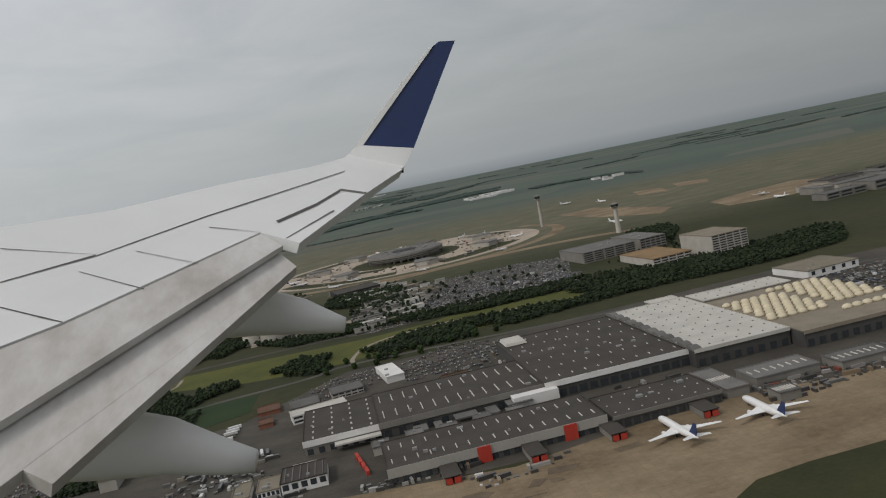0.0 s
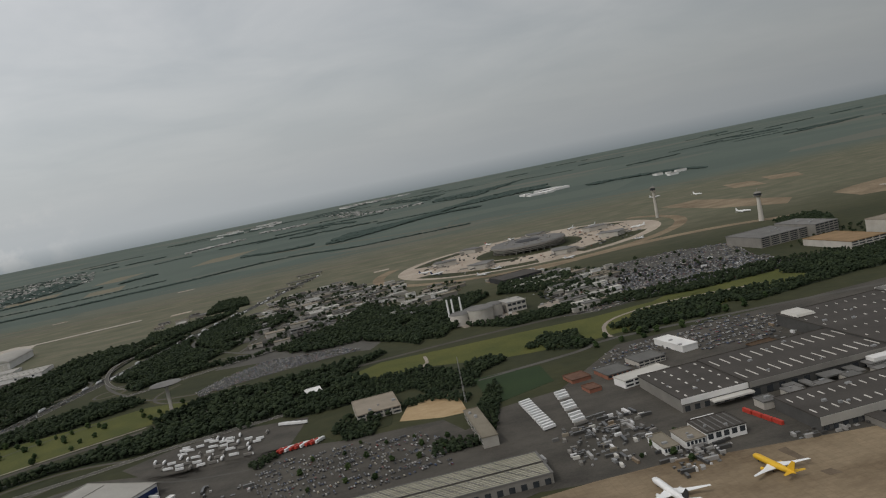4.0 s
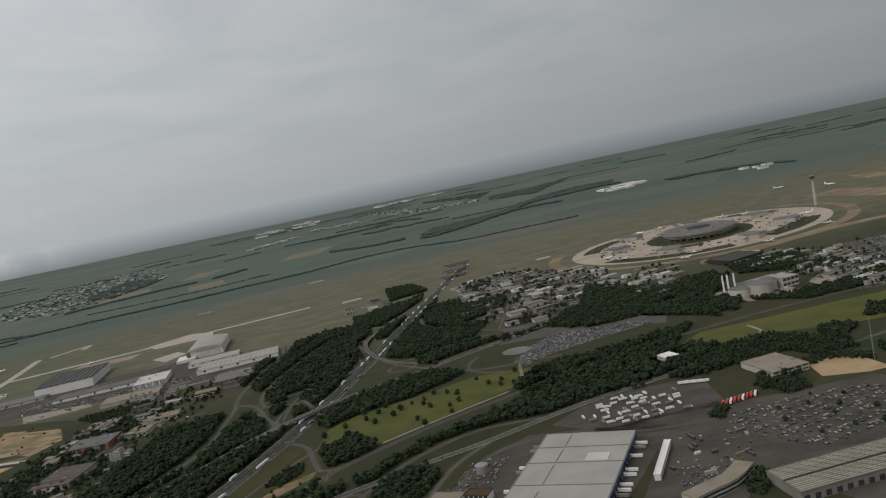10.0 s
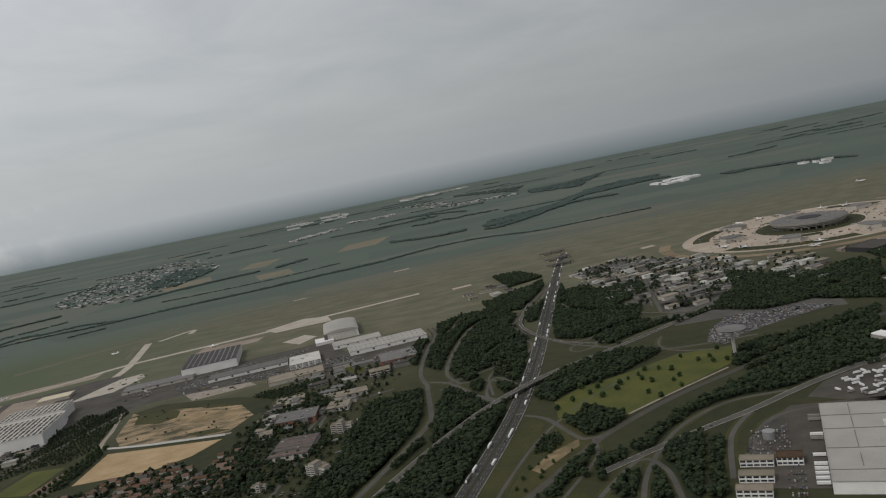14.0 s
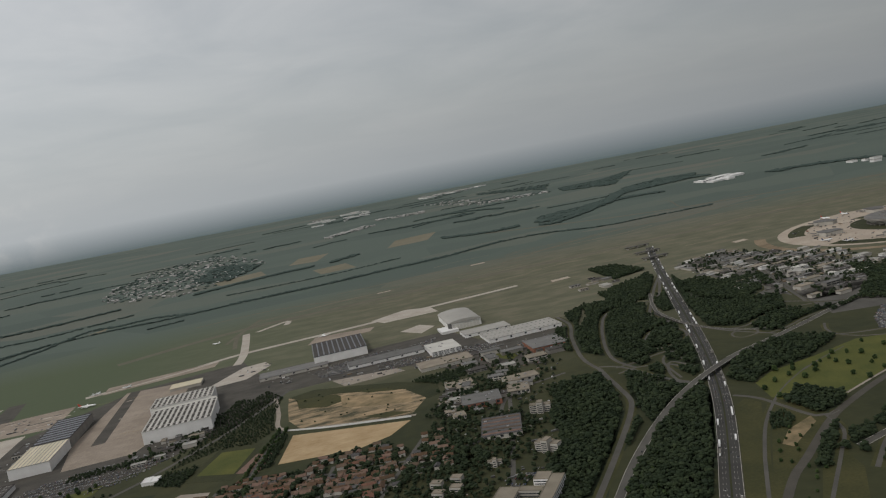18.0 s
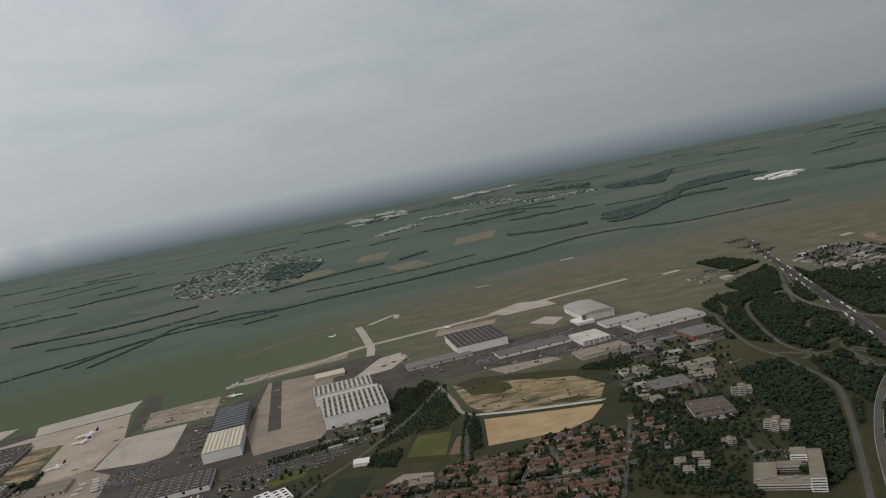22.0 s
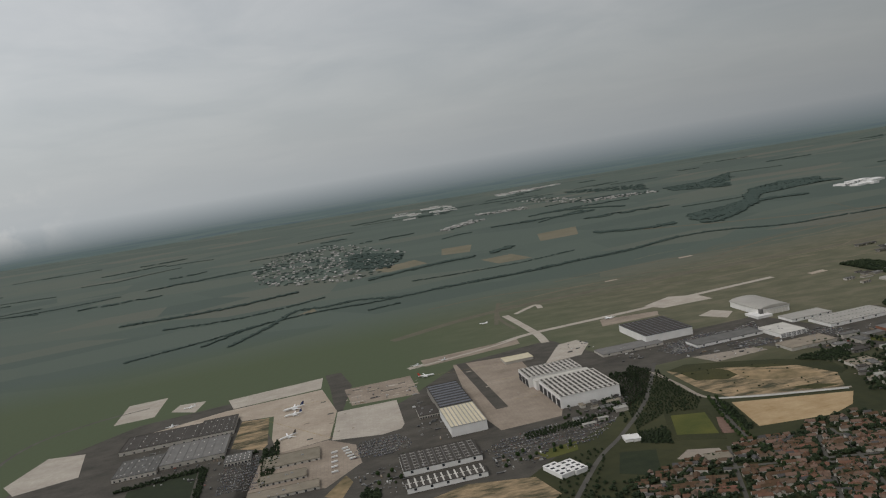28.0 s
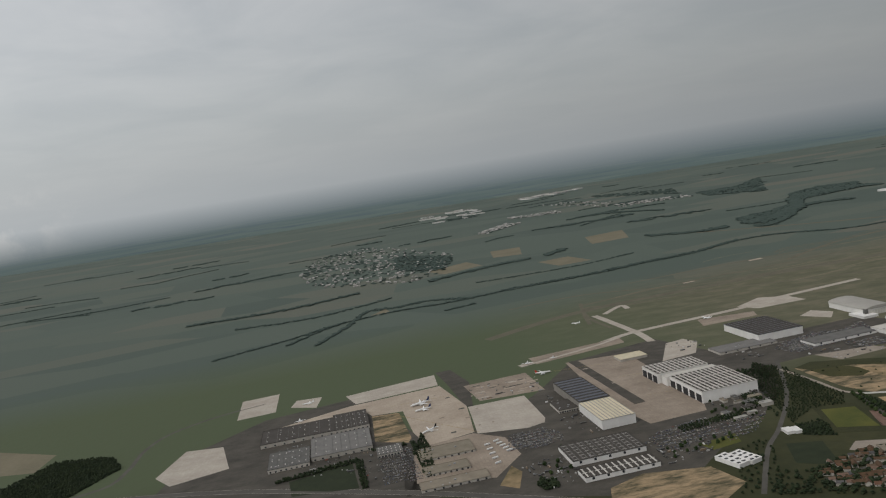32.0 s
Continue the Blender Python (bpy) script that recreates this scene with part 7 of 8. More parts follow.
# ---- maintenance base ----
patch("base_yard", "asphalt", [(-2676, 1399), (-2669, 1643), (-2595, 1636), (-2415, 1725), (-2286, 1878), (-2144, 2075), (-1868, 2141), (-1805, 1933), (-1721, 1734), (-1815, 1543), (-1920, 1445), (-2071, 1330), (-2166, 1241), (-2334, 1225)], 1, "dark asphalt yards of the maintenance base", "yard")
patch("west_yard", "asphalt", [(-3207, 1673), (-3159, 1934), (-3005, 2090), (-2724, 2142), (-2603, 1641), (-2615, 1362)], 1, "grey yards of the freight base", "yard")
for poly, mat in (([(-2160, 2075), (-1986, 2051), (-1989, 1887), (-1987, 1595), (-2015, 1515), (-2145, 1505), (-2177, 1679)], "grey_apron"), ([(-2990, 1985), (-2776, 2066), (-2522, 2093), (-2481, 1868), (-2496, 1671), (-2607, 1643), (-2629, 1753), (-2639, 1929), (-2719, 1942), (-2734, 1987), (-2960, 1939)], "tan_apron"), ([(-2479, 1858), (-2334, 1859), (-2330, 1670), (-2339, 1642), (-2381, 1628), (-2491, 1657), (-2484, 1768)], "pale"),
                  ([(-2461, 2044), (-2282, 2056), (-2275, 1872), (-2443, 1886)], "grey_apron"), ([(-2785, 2174), (-2522, 2219), (-2525, 2104), (-2758, 2075)], "pale"), ([(-2238, 2196), (-1942, 2231), (-1948, 2168), (-2233, 2118)], "grey_apron"),
                  ([(-3089, 2144), (-3097, 2336), (-2987, 2345), (-2983, 2153)], "pale"), ([(-2941, 2169), (-2929, 2229), (-2854, 2218), (-2867, 2118)], "pale"), ([(-3230, 1794), (-3190, 1953), (-3095, 1930), (-3057, 1761), (-3182, 1722)], "pale"), 
                  ([(-1672, 2262), (-1498, 2234), (-1516, 2181), (-1693, 2177)], "grey_apron"), ([(-1503, 2328), (-1392, 2394), (-1317, 2343), (-1306, 2256), (-1468, 2256)], "pale"), ([(-1439, 2081), (-1380, 2118), (-1345, 2060), (-1390, 2003)], "pale"), ([(-1861, 2071), (-1804, 2083), (-1786, 2028), (-1839, 1928), (-1941, 1911)], "pale")):
    patch("hardstand", mat, poly, 2, "pale concrete aircraft hardstand", "apron")
patch("bare_plot", "pit", [(-2719, 1937), (-2650, 1922), (-2636, 1720), (-2645, 1690), (-2719, 1739)], 2.4, "bare sandy plot between the aprons", "building site")
patch("apron_taxi", "asphalt", [(-2516, 2240), (-2470, 2240), (-2440, 2075), (-2466, 1860), (-2485, 1860), (-2500, 2095)], 1.6, "dark asphalt taxi lane between hardstands", "apron")
patch("loading_yard", "grey_apron", [(-2640, 1640), (-2500, 1665), (-2440, 1600), (-2430, 1490), (-2500, 1400), (-2650, 1450)], 2.2, "worn concrete yard round the freight sheds", "yard")
for k in range(26):
    a_, b_ = rng.uniform(-2620, -2350), rng.uniform(1690, 2040)
    if k % 3 == 0:
        a_, b_ = rng.uniform(-2170, -2010), rng.uniform(1600, 2030)
    w_ = rng.uniform(5, 16)
    patch("slab_repair", rng.choice(("grey_apron", "road", "gravel")), [(a_, b_), (a_ + w_, b_ + 0.5), (a_ + w_, b_ + 9), (a_, b_ + 8)], 3 + 0.1 * (k % 4), "darker repaired slabs of the hardstand", "apron")
for k in range(22):
    a_, b_ = rng.uniform(-2455, -2290), rng.uniform(1895, 2035)
    w_ = rng.uniform(12, 34)
    patch("old_footing", rng.choice(("pale", "tan_apron", "road")), [(a_, b_), (a_ + w_, b_ + 1), (a_ + w_, b_ + 7), (a_, b_ + 6)], 2.8 + 0.1 * (k % 4), "pale old footing in the grey pad", "apron")
patch("apron_strip", "asphalt", [(-2151, 2080), (-2125, 2073), (-2100, 1640), (-2128, 1637)], 3, "dark asphalt strip across the apron", "apron")
hl = hall("hangar", "big white hangar with dark strips along the roof and open bays", (-1940, 1634), (134, 150), 3, 25, "dirty_white", "white", category="hangar", bands=(12, 5.4, "dark_roof", True))
hl2 = hall("hangar", "white hangar with dark strips along the roof and open bays", (-1962, 1786), (134, 84), 3, 24, "dirty_white", "white", category="hangar", bands=(12, 5.4, "dark_roof", True))
hall("hangar_link", "pale flat link between two hangars", (-1950, 1727), (134, 28), 3, 21, "dirty_white", "white", category="hangar")
for ob, d in ((hl, 75), (hl2, 42)):
    for y in (range(-60, 61, 30) if d > 50 else range(-28, 29, 28)):
        # the shaded inside of each open bay is drawn as a dark plate
        part("open_bay", Geo().box(-67.6, -67.1, y - 11, y + 11, 0, 17), M["gap"], ob, "dark plate for the shaded open hangar bay")
    for k in range(4):
        part("roof_beam", Geo().box(-66, 66, d * (k / 2 - 0.75) - 0.8, d * (k / 2 - 0.75) + 0.8, 0, 0.5), M["dirty_white"], ob, m=pose(0, 0, 25.55 if d > 50 else 24.55))
hall("solar_hangar", "hangar roof covered with dark solar panels", (-2215, 1761), (75, 185), 3, 20, "dark_roof", "grey_wall", category="hangar", bands=(9, 11, "solar", False))
hall("white_hangar", "tall white hangar with pale panelled roof", (-2209, 1595), (76, 137), 3, 20, "grey_white", "white", category="hangar", bands=(9, 5.6, "cream", True))
hall("dark_hangar", "white-walled hangar with dark solar roof", (-1607, 1995), (133, 172), 3, 20, "solar", "white", category="hangar", bands=(10, 10, "dark_roof", True))
hall("workshop", "long workshop with striped dark and pale roof", (-2283, 1420), (148, 91), 2, 10, "dark_roof", "white", bands=(17, 1.5, "mid_roof", True), lights=(9, 6, 9, 1.4), light_mat="grey_white", windows=(1, 16), vents=4)
hall("workshop", "white workshop with dark square rooflights in two rows", (-2285, 1318), (144, 43), 2, 9, "dark_roof", "white", bands=(12, 3.0, "dirty_white", True), lights=(12, 1, 9, 2.0), light_mat="dirty_white", windows=(1, 16))
hall("low_office", "row of low white offices by the hangar", (-1721, 1898), (166, 62), 3, 6, "mid_roof", "wall", category="office", windows=(1, 18), vents=4)
hall("long_store", "low tan store on the apron edge", (-1995, 2001), (77, 50), 3, 7, "cream", "wall", category="store")
estate([(-1992, 1554), (-1863, 1577), (-1903, 1454), (-1999, 1385), (-2025, 1455)], 12, 22, 3, (14, 30), (4, 7), "small flat-roofed workshop by the hangar", trees=14)
for poly in ([(-2209, 1411), (-2145, 1457), (-2037, 1482), (-2048, 1381), (-2154, 1347)], [(-2430, 1610), (-2351, 1619), (-2333, 1568), (-2371, 1500), (-2452, 1514)], [(-2719, 1668), (-2645, 1660), (-2634, 1466), (-2713, 1475)]):
    car_fill(poly, 4, fill=0.65)
for r in (((-2099, 1251), (25, 56), 20), ((-2072, 1253), (24, 51), 20)):
    # courts are not cut out: dark roof boxes stand for their shade
    lb = hall("laboratory", "white low block with dark roof boxes for its shaded courts", *r, 7, "white", "white", category="building", lights=(2, 4, 7, 5), light_mat="gap", group="white laboratories")
patch("lab_lawn", "bright_lawn", [(-2112, 1354), (-2030, 1370), (-2039, 1327), (-2100, 1316)], 2, "bright green lawn", "grass")
patch("dirt_field", "pit", [(-2325, 1254), (-2254, 1283), (-2139, 1253), (-2117, 1170), (-2176, 1127), (-2339, 1209)], 2, "bare sandy ground with tracks", "building site")
patch("dirt_field", "earth", [(-2502, 1361), (-2462, 1440), (-2449, 1402), (-2471, 1331)], 2, "brown bare mound", "waste ground")
for poly in ([(-2036, 1444), (-1957, 1469), (-1928, 1431), (-1988, 1361), (-2057, 1337)], [(-2440, 1546), (-2411, 1601), (-2322, 1577), (-2331, 1516), (-2394, 1502)], [(-1674, 1836), (-1519, 1904), (-1443, 1868), (-1514, 1792), (-1651, 1753)]):
    car_fill(poly, 4, fill=0.55)
for poly, n in (([(-2190, 1368), (-2087, 1371), (-2100, 1316), (-2195, 1297)], 50), ([(-2445, 1420), (-2346, 1457), (-2350, 1313), (-2416, 1296)], 60), ([(-2286, 1878), (-2245, 1702), (-2250, 1503), (-2304, 1574), (-2312, 1702)], 40), ([(-1992, 1554), (-1862, 1553), (-1911, 1439), (-2022, 1435)], 40), ([(-2966, 1820), (-2734, 1843), (-2654, 1635), (-2690, 1491), (-2851, 1580)], 110), ([(-2475, 2013), (-2259, 2002), (-2280, 1874), (-2474, 1895)], 30), ([(-1866, 2059), (-1780, 2061), (-1786, 1974), (-1875, 1957)], 16)):
    litter(poly, n, 5)
for x, y in spots([(-2031, 1497), (-1879, 1521), (-1911, 1439), (-2044, 1413)], 12, 20) + spots([(-2181, 1363), (-2023, 1383), (-2027, 1352), (-2177, 1316)], 14, 16) + spots([(-2338, 1486), (-2337, 1361), (-2411, 1319), (-2409, 1431)], 10, 16):
    tree(x, y, rng.uniform(5, 9), "trees at the maintenance base", "round dark tree between yards")
for p, q in (((-2246, 2023), (-2086, 1995)), ((-2080, 1682), (-1995, 1671)), ((-2085, 1853), (-1969, 1841)), ((-2660, 1910), (-2484, 1663)), ((-2669, 1992), (-2502, 1982))):
    road("lead_line", [p, q], 0.9, "yellow_line", 4, "worn yellow lead-in line on the apron")
# freight base to the west
fb = ((((-2904, 1910), (183, 111), 2), "dark_roof"), (((-2773, 1919), (86, 130), 2), "dark_roof"), (((-2798, 1762), (139, 134), 2), "mid_roof"), (((-2916, 1728), (92, 110), 2), "mid_roof"),
      (((-2691, 1655), (56, 49), 2), "mid_roof"), (((-2573, 1587), (116, 67), 2), "tan_roof"), (((-2585, 1492), (92, 43), 2), "tan_roof"), (((-2579, 1421), (134, 39), 2), "tan_roof"), (((-2273, 1711), (46, 70), 2), "dark_roof"))
for n, (r, roof) in enumerate(fb):
    hall("freight_hall", "flat-roofed freight hall at the airfield edge", *r, (9, 9, 9, 8, 7, 5, 5, 5, 7)[n], roof, "wall", doors=(8, 4, 3.4), vents=9, lights=(6, 3, 2, 6) if n < 5 else None, bands=(7, 0.8, "mid_roof", True) if n < 4 else None, group="freight halls of the base")
for p, q, n in (((-2617, 1571), (-2539, 1566), 7), ((-2608, 1501), (-2555, 1502), 8), ((-2485, 1588), (-2483, 1452), 5), ((-2465, 1594), (-2446, 1511), 5)):
    lorry_row(p, q, n, 92 if n > 6 else 15, cab=False)
patch("dark_plot", "floor", [(-2909, 1600), (-2774, 1633), (-2763, 1489), (-2899, 1517)], 2, "dark trapezoid of levelled ground", "yard")
for poly in ([(-2940, 1612), (-2775, 1652), (-2752, 1640), (-2744, 1480), (-2756, 1480), (-2767, 1630), (-2935, 1600)], [(-2730, 1690), (-2650, 1682), (-2650, 1674), (-2728, 1680)], [(-2640, 1690), (-2632, 1690), (-2618, 1470), (-2630, 1470)], [(-2440, 1330), (-2425, 1350), (-2401, 1333), (-2404, 1300), (-2430, 1300)], [(-3631, 1935), (-3550, 2080), (-3392, 2030), (-3341, 1921), (-3421, 1785), (-3595, 1850)], [(-2642, 1628), (-2613, 1725), (-2603, 1641), (-2607, 1507), (-2633, 1537)]):
    wood(poly, 6.5, (4, 9), label="dark hedge and scrub beside the freight base")
road("trunk_road", [(-3441, 1770), (-3341, 1807), (-3317, 1908), (-3312, 2026), (-3272, 2137)] + [(-3162, 2220), (-3022, 2265)], 12, "road", 2, "grey trunk road")
road("trunk_road", [(-3367, 1732), (-3043, 1616), (-2694, 1431), (-2498, 1306), (-2328, 1194)], 20, "road", 2, "grey trunk road along the base", 1)
patch("stubble_field", "tan_field", [(-3780, 2089), (-3872, 2358), (-3577, 2156), (-3588, 2030)], 1, "pale tan stubble field", "field")

for nose, tail, sc, tl in (((-2237, 2193), (-2271, 2094), 0.62, "paint"), ((-2161, 2191), (-2188, 2110), 0.55, "paint"), ((-2212, 2010), (-2271, 2017), 0.8, "red"), ((-2615, 1945), (-2566, 1962), 1.0, "blue"),
                           ((-2605, 1898), (-2572, 1905), 0.8, "blue"), ((-2610, 1722), (-2572, 1748), 0.8, "tyre"), ((-1653, 2283), (-1640, 2230), 0.7, "paint"), ((-2619, 1951), (-2571, 1960), 0.6, "paint"),
                           ((-2001, 2525), (-1977, 2511), 0.55, "paint"), ((-2910, 2037), (-2905, 2000), 0.6, "paint"), ((-2901, 2169), (-2882, 2173), 0.6, "paint")):
    plane_at(nose, tail, scale=sc, tail=tl, label="white airliner standing at the maintenance base", group="airliners at the base")

wood([(-2065, 1296), (-1990, 1314), (-2041, 1199), (-2101, 1107), (-2146, 1130)], 12, (5, 9), [(EAST_ROAD, 9)], "scattered dark trees beside the village road", floor=False)
wood([(-1853, 1570), (-1765, 1655), (-1833, 1511), (-1908, 1400), (-1926, 1411)], 11, (5, 8), [(EAST_ROAD, 9)], "scattered dark bushes beside the hangar", floor=False)
for poly in ([(-2110, 1454), (-2021, 1464), (-1974, 1460), (-1976, 1443), (-2110, 1425)], [(-2038, 1453), (-1891, 1499), (-1899, 1479), (-2042, 1429)]):
    wood(poly, 8, (5, 8), label="row of dark trees between the car parks", floor=False)

# ---- airfield ----
road("taxiway", [(-2280, 2129), (-2041, 2197), (-1915, 2253), (-1817, 2270), (-1500, 2303), (-1445, 2333), (-1207, 2365), (-1028, 2387)], 26, "pale", 2, "pale concrete taxiway")
road("taxiway", [(-1900, 2583), (-1887, 2417), (-1877, 2235), (-1883, 2122)], 24, "pale", 3, "pale concrete taxiway crossing")
road("taxiway", [(-1872, 2832), (-1924, 2585), (-1915, 2364)], 14, "hay_line", 2, "grey-brown taxiway bend")
road("taxiway", [(-1864, 2580), (-1772, 2665), (-1770, 2599)], 20, "pale", 2, "pale taxiway stub")
road("runway", [(-2298, 2530), (-1891, 2694), (-1216, 2719), (-765, 2699)] + [(-459, 2704), (130, 2741), (630, 2707)], 45, "hay_line", 1, "long grey-brown runway")
road("taxiway", [(-1884, 2791), (-1422, 2865), (-1036, 2872), (-673, 2898)], 18, "hay_line", 2, "grey-brown taxiway")
road("taxiway", [(-952, 2935), (-537, 3145), (-5, 3183), (951, 3109)], 22, "hay_line", 1, "grey-brown taxiway")
road("taxiway", [(-2124, 2970), (-1801, 2986), (-1406, 2778), (-1126, 2747), (-753, 2718)], 16, "hay_line", 1, "narrow brown perimeter track on the airfield")
road("taxiway", [(-1954, 2471), (-1882, 2734), (-1747, 2665), (-1539, 2653), (-1269, 2585), (-983, 2485), (-760, 2438)], 14, "hay_line", 1, "narrow brown perimeter track on the airfield")
road("taxiway", [(-1590, 3053), (-1249, 3073), (-758, 3063), (-270, 3024), (123, 2965)], 14, "hay_line", 1, "narrow brown perimeter track on the airfield")
for line_ in ([(-887, 3136), (-788, 3200), (-562, 3172), (-247, 3264), (49, 3293), (343, 3305)], [(-887, 3108), (-780, 3168), (-556, 3140), (-240, 3232), (60, 3260), (350, 3272)], [(-1761, 2780), (-1568, 2800), (-1411, 2815), (-1202, 2766), (-1010, 2689)], [(148, 3977), (189, 3873), (89, 3521), (197, 3432), (550, 3590)]):
    road("service_track", line_, 8, "hay_line", 3, "thin pale service track on the airfield")
for k in range(16):
    x, y = rng.uniform(-1750, 300), rng.uniform(2380, 3250)
    w_ = rng.uniform(120, 420)
    road("service_track", [(x, y), (x + w_ * 0.5, y + rng.uniform(-25, 45)), (x + w_, y + rng.uniform(-20, 60))], rng.uniform(4, 9), "tan_field", 1.4 + 0.05 * k, "worn brown track in the airfield grass")
for cx_, cy_, w_, d_ in ((-1020, 3060, 60, 24), (-1420, 2850, 50, 12), (-900, 2330, 60, 30), (-300, 2300, 46, 30)):
    patch("old_stand", "pale" if w_ > 65 else "tan_apron", [(cx_ - w_ / 2, cy_ - d_ / 2), (cx_ + w_ / 2, cy_ - d_ / 2 + 6), (cx_ + w_ / 2, cy_ + d_ / 2 + 6), (cx_ - w_ / 2, cy_ + d_ / 2)], 3, "small pale concrete pad in the grass", "apron")
road("runway", [(-742, 4179), (-73, 3582), (417, 3352), (1064, 3034), (1512, 2713)], 45, "hay_line", 1, "far grey runway")
for poly in ([(615, 2325), (734, 2323), (800, 1882), (730, 1791), (645, 2009)], [(863, 1806), (950, 1844), (1129, 1882), (1178, 1766), (1103, 1637), (959, 1608), (838, 1659)], [(971, 2596), (1048, 2531), (993, 2337), (920, 2416)], [(1117, 2594), (1200, 2502), (1136, 2354), (1065, 2433)]):
    patch("remote_stand", "concrete", poly, 1, "tan concrete remote stand", "apron")
for x, y in [(750, 2691), (809, 2459), (621, 1809), (955, 1718), (929, 1602)]:
    airliner(x, y, rng.uniform(0, 360), 0.75, "paint", label="white airliner far out on the field", group="airliners on the field")
for p in [(-527, 2607), (-553, 2457), (-580, 2333)]:
    br = thing("taxiway_bridge", at(*p, 4), "flat taxiway bridge across the motorway", "bridge", "taxiway bridges")
    part("deck", Geo().box(-44, 44, -9, 9, 6, 8), M["road"], br)
    for s in (-36, 0, 36):
        part("pier", Geo().box(s - 2, s + 2, -8, 8, -1, 5.997), M["wall"], br)

# ---- distance ----
estate([(934, 1505), (1053, 1646), (1251, 1686), (995, 1350), (928, 1420)], 14, 60, 8, (60, 160), (12, 18), "long pale terminal building in the distance", "far terminals")
FAR_WHITE = [(660, 4500), (820, 4660), (990, 4680), (930, 4480), (840, 4345), (700, 4430)]
estate(FAR_WHITE, 12, 42, 12, (50, 105), (8, 12), "far white industrial hall in fields", "far white halls", paint="white")
estate([(-1851, 9605), (-1320, 10546), (-962, 9869), (-1245, 8341), (-1667, 8525)], 18, 90, 5, (90, 200), (8, 14), "far white industrial hall in fields", "far white halls", paint="grey_white")
estate([(-420, 10330), (300, 10700), (700, 10650), (-180, 10060)], 9, 110, 30, (120, 240), (8, 14), "far white industrial hall in fields", "far white halls", paint="grey_white")
estate([(1264, 3916), (1370, 4135), (1375, 3833), (1240, 3506)], 4, 40, 5, (30, 60), (8, 12), "far pale farm building", "far farms", paint="grey_white")
hv = Geo().box(-6, 6, -4.5, 4.5, 0, 5)
hv.face((-6.4, -5, 5), (6.4, -5, 5), (6.4, 0, 8.5), (-6.4, 0, 8.5)).face((6.4, 5, 5), (-6.4, 5, 5), (-6.4, 0, 8.5), (6.4, 0, 8.5))
HV = np.array(hv.v)
HF = np.array([[a, b, c] for q in hv.f for a, b, c in ((q[0], q[1], q[2]), (q[0], q[2], q[3]))])
# haze painted into the foliage: paler and bluer than the near leaves
M["hedge"] = material("hazed_far_foliage", (0.052, 0.072, 0.064), (0.066, 0.088, 0.078), 0.01, 0.95, fine=0.3, bump=0.0, vary=0.06, island=True, spec=0.05)
M["village"] = material("far_village_walls", (0.24, 0.23, 0.21), (0.46, 0.45, 0.43), 0.02, 0.9, fine=0.2, vary=0.3, island=True)
VILLAGES = ([(-3140, 5628), (-3008, 6672), (-2605, 7015), (-2333, 6436), (-2016, 5277), (-2126, 4533), (-2367, 4198), (-2678, 4382), (-2949, 4748)], [(-529, 8635), (-185, 8248), (-55, 7455), (-251, 6509)], [(-250, 6950), (330, 6760), (330, 6480), (-180, 6640)],
            [(-1640, 6400), (-1250, 6950), (-1180, 6750), (-1560, 6280)], [(-1120, 7560), (-660, 7380), (-680, 7120), (-1100, 7340)], [(-300, 10500), (330, 10600), (300, 10300), (-250, 10250)])
for poly, count, size in zip(VILLAGES, (330, 40, 70, 60, 60, 40), (1.0, 1.2, 1.2, 1.4, 1.4, 2.0)):
    pl = [(x, y, ground_z(x, y), size * rng.uniform(0.8, 2.2), size * rng.uniform(0.7, 1.1), rng.choice((0.1, 1.6)) + rng.uniform(-0.3, 0.3)) for x, y in spots(poly, count, 19)]
    gather("far_village", pl, [(HV, HF)], M["village"], "distant village of pale houses", "village")
    pl = [(x, y, ground_z(x, y), (h := rng.uniform(5, 9)) * 2.6, h, rng.uniform(0, 6.3)) for x, y in spots(poly, int(count * 1.1), 15)]
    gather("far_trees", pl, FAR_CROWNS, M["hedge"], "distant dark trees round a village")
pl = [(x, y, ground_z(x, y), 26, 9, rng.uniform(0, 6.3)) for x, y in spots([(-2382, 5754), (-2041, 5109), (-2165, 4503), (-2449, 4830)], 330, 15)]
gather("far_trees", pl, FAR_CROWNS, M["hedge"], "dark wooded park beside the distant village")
patch("brown_field", "tan_field", [(-1176, 4889), (-905, 4931), (-1025, 4501), (-1261, 4489)], 1, "brown ploughed field", "field")
patch("brown_field", "tan_field", [(-2667, 3410), (-2576, 3432), (-2590, 3530)], 1, "brown ploughed field", "field")
patch("brown_field", "tan_field", [(-2280, 4560), (-2010, 4700), (-1960, 4420), (-2200, 4330)], 1, "brown ploughed field", "field")
patch("brown_field", "tan_field", [(-1795, 5022), (-1600, 4980), (-1676, 4602), (-1842, 4673)], 1, "brown ploughed field", "field")
patch("brown_field", "tan_field", [(-1695, 4135), (-1519, 4154), (-1473, 3869), (-1650, 3875)], 1, "brown ploughed field", "field")


def tree_line(pts, deep, tall, step=9.0, thin=0.0):
    """Places of trees along a line: deep is how far they stray to its sides."""
    out = []
    for p in smooth_line(pts, step):
        for _ in range(max(1, int(deep / 9))):
            if rng.random() < thin:
                continue
            x, y = p.x + rng.uniform(-6, 6), p.y + rng.gauss(0, deep * 0.5)
            h = rng.uniform(*tall)
            out.append((x, y, ground_z(x, y), h * 2.2, h * 0.85, rng.uniform(0, 6)))
    return out


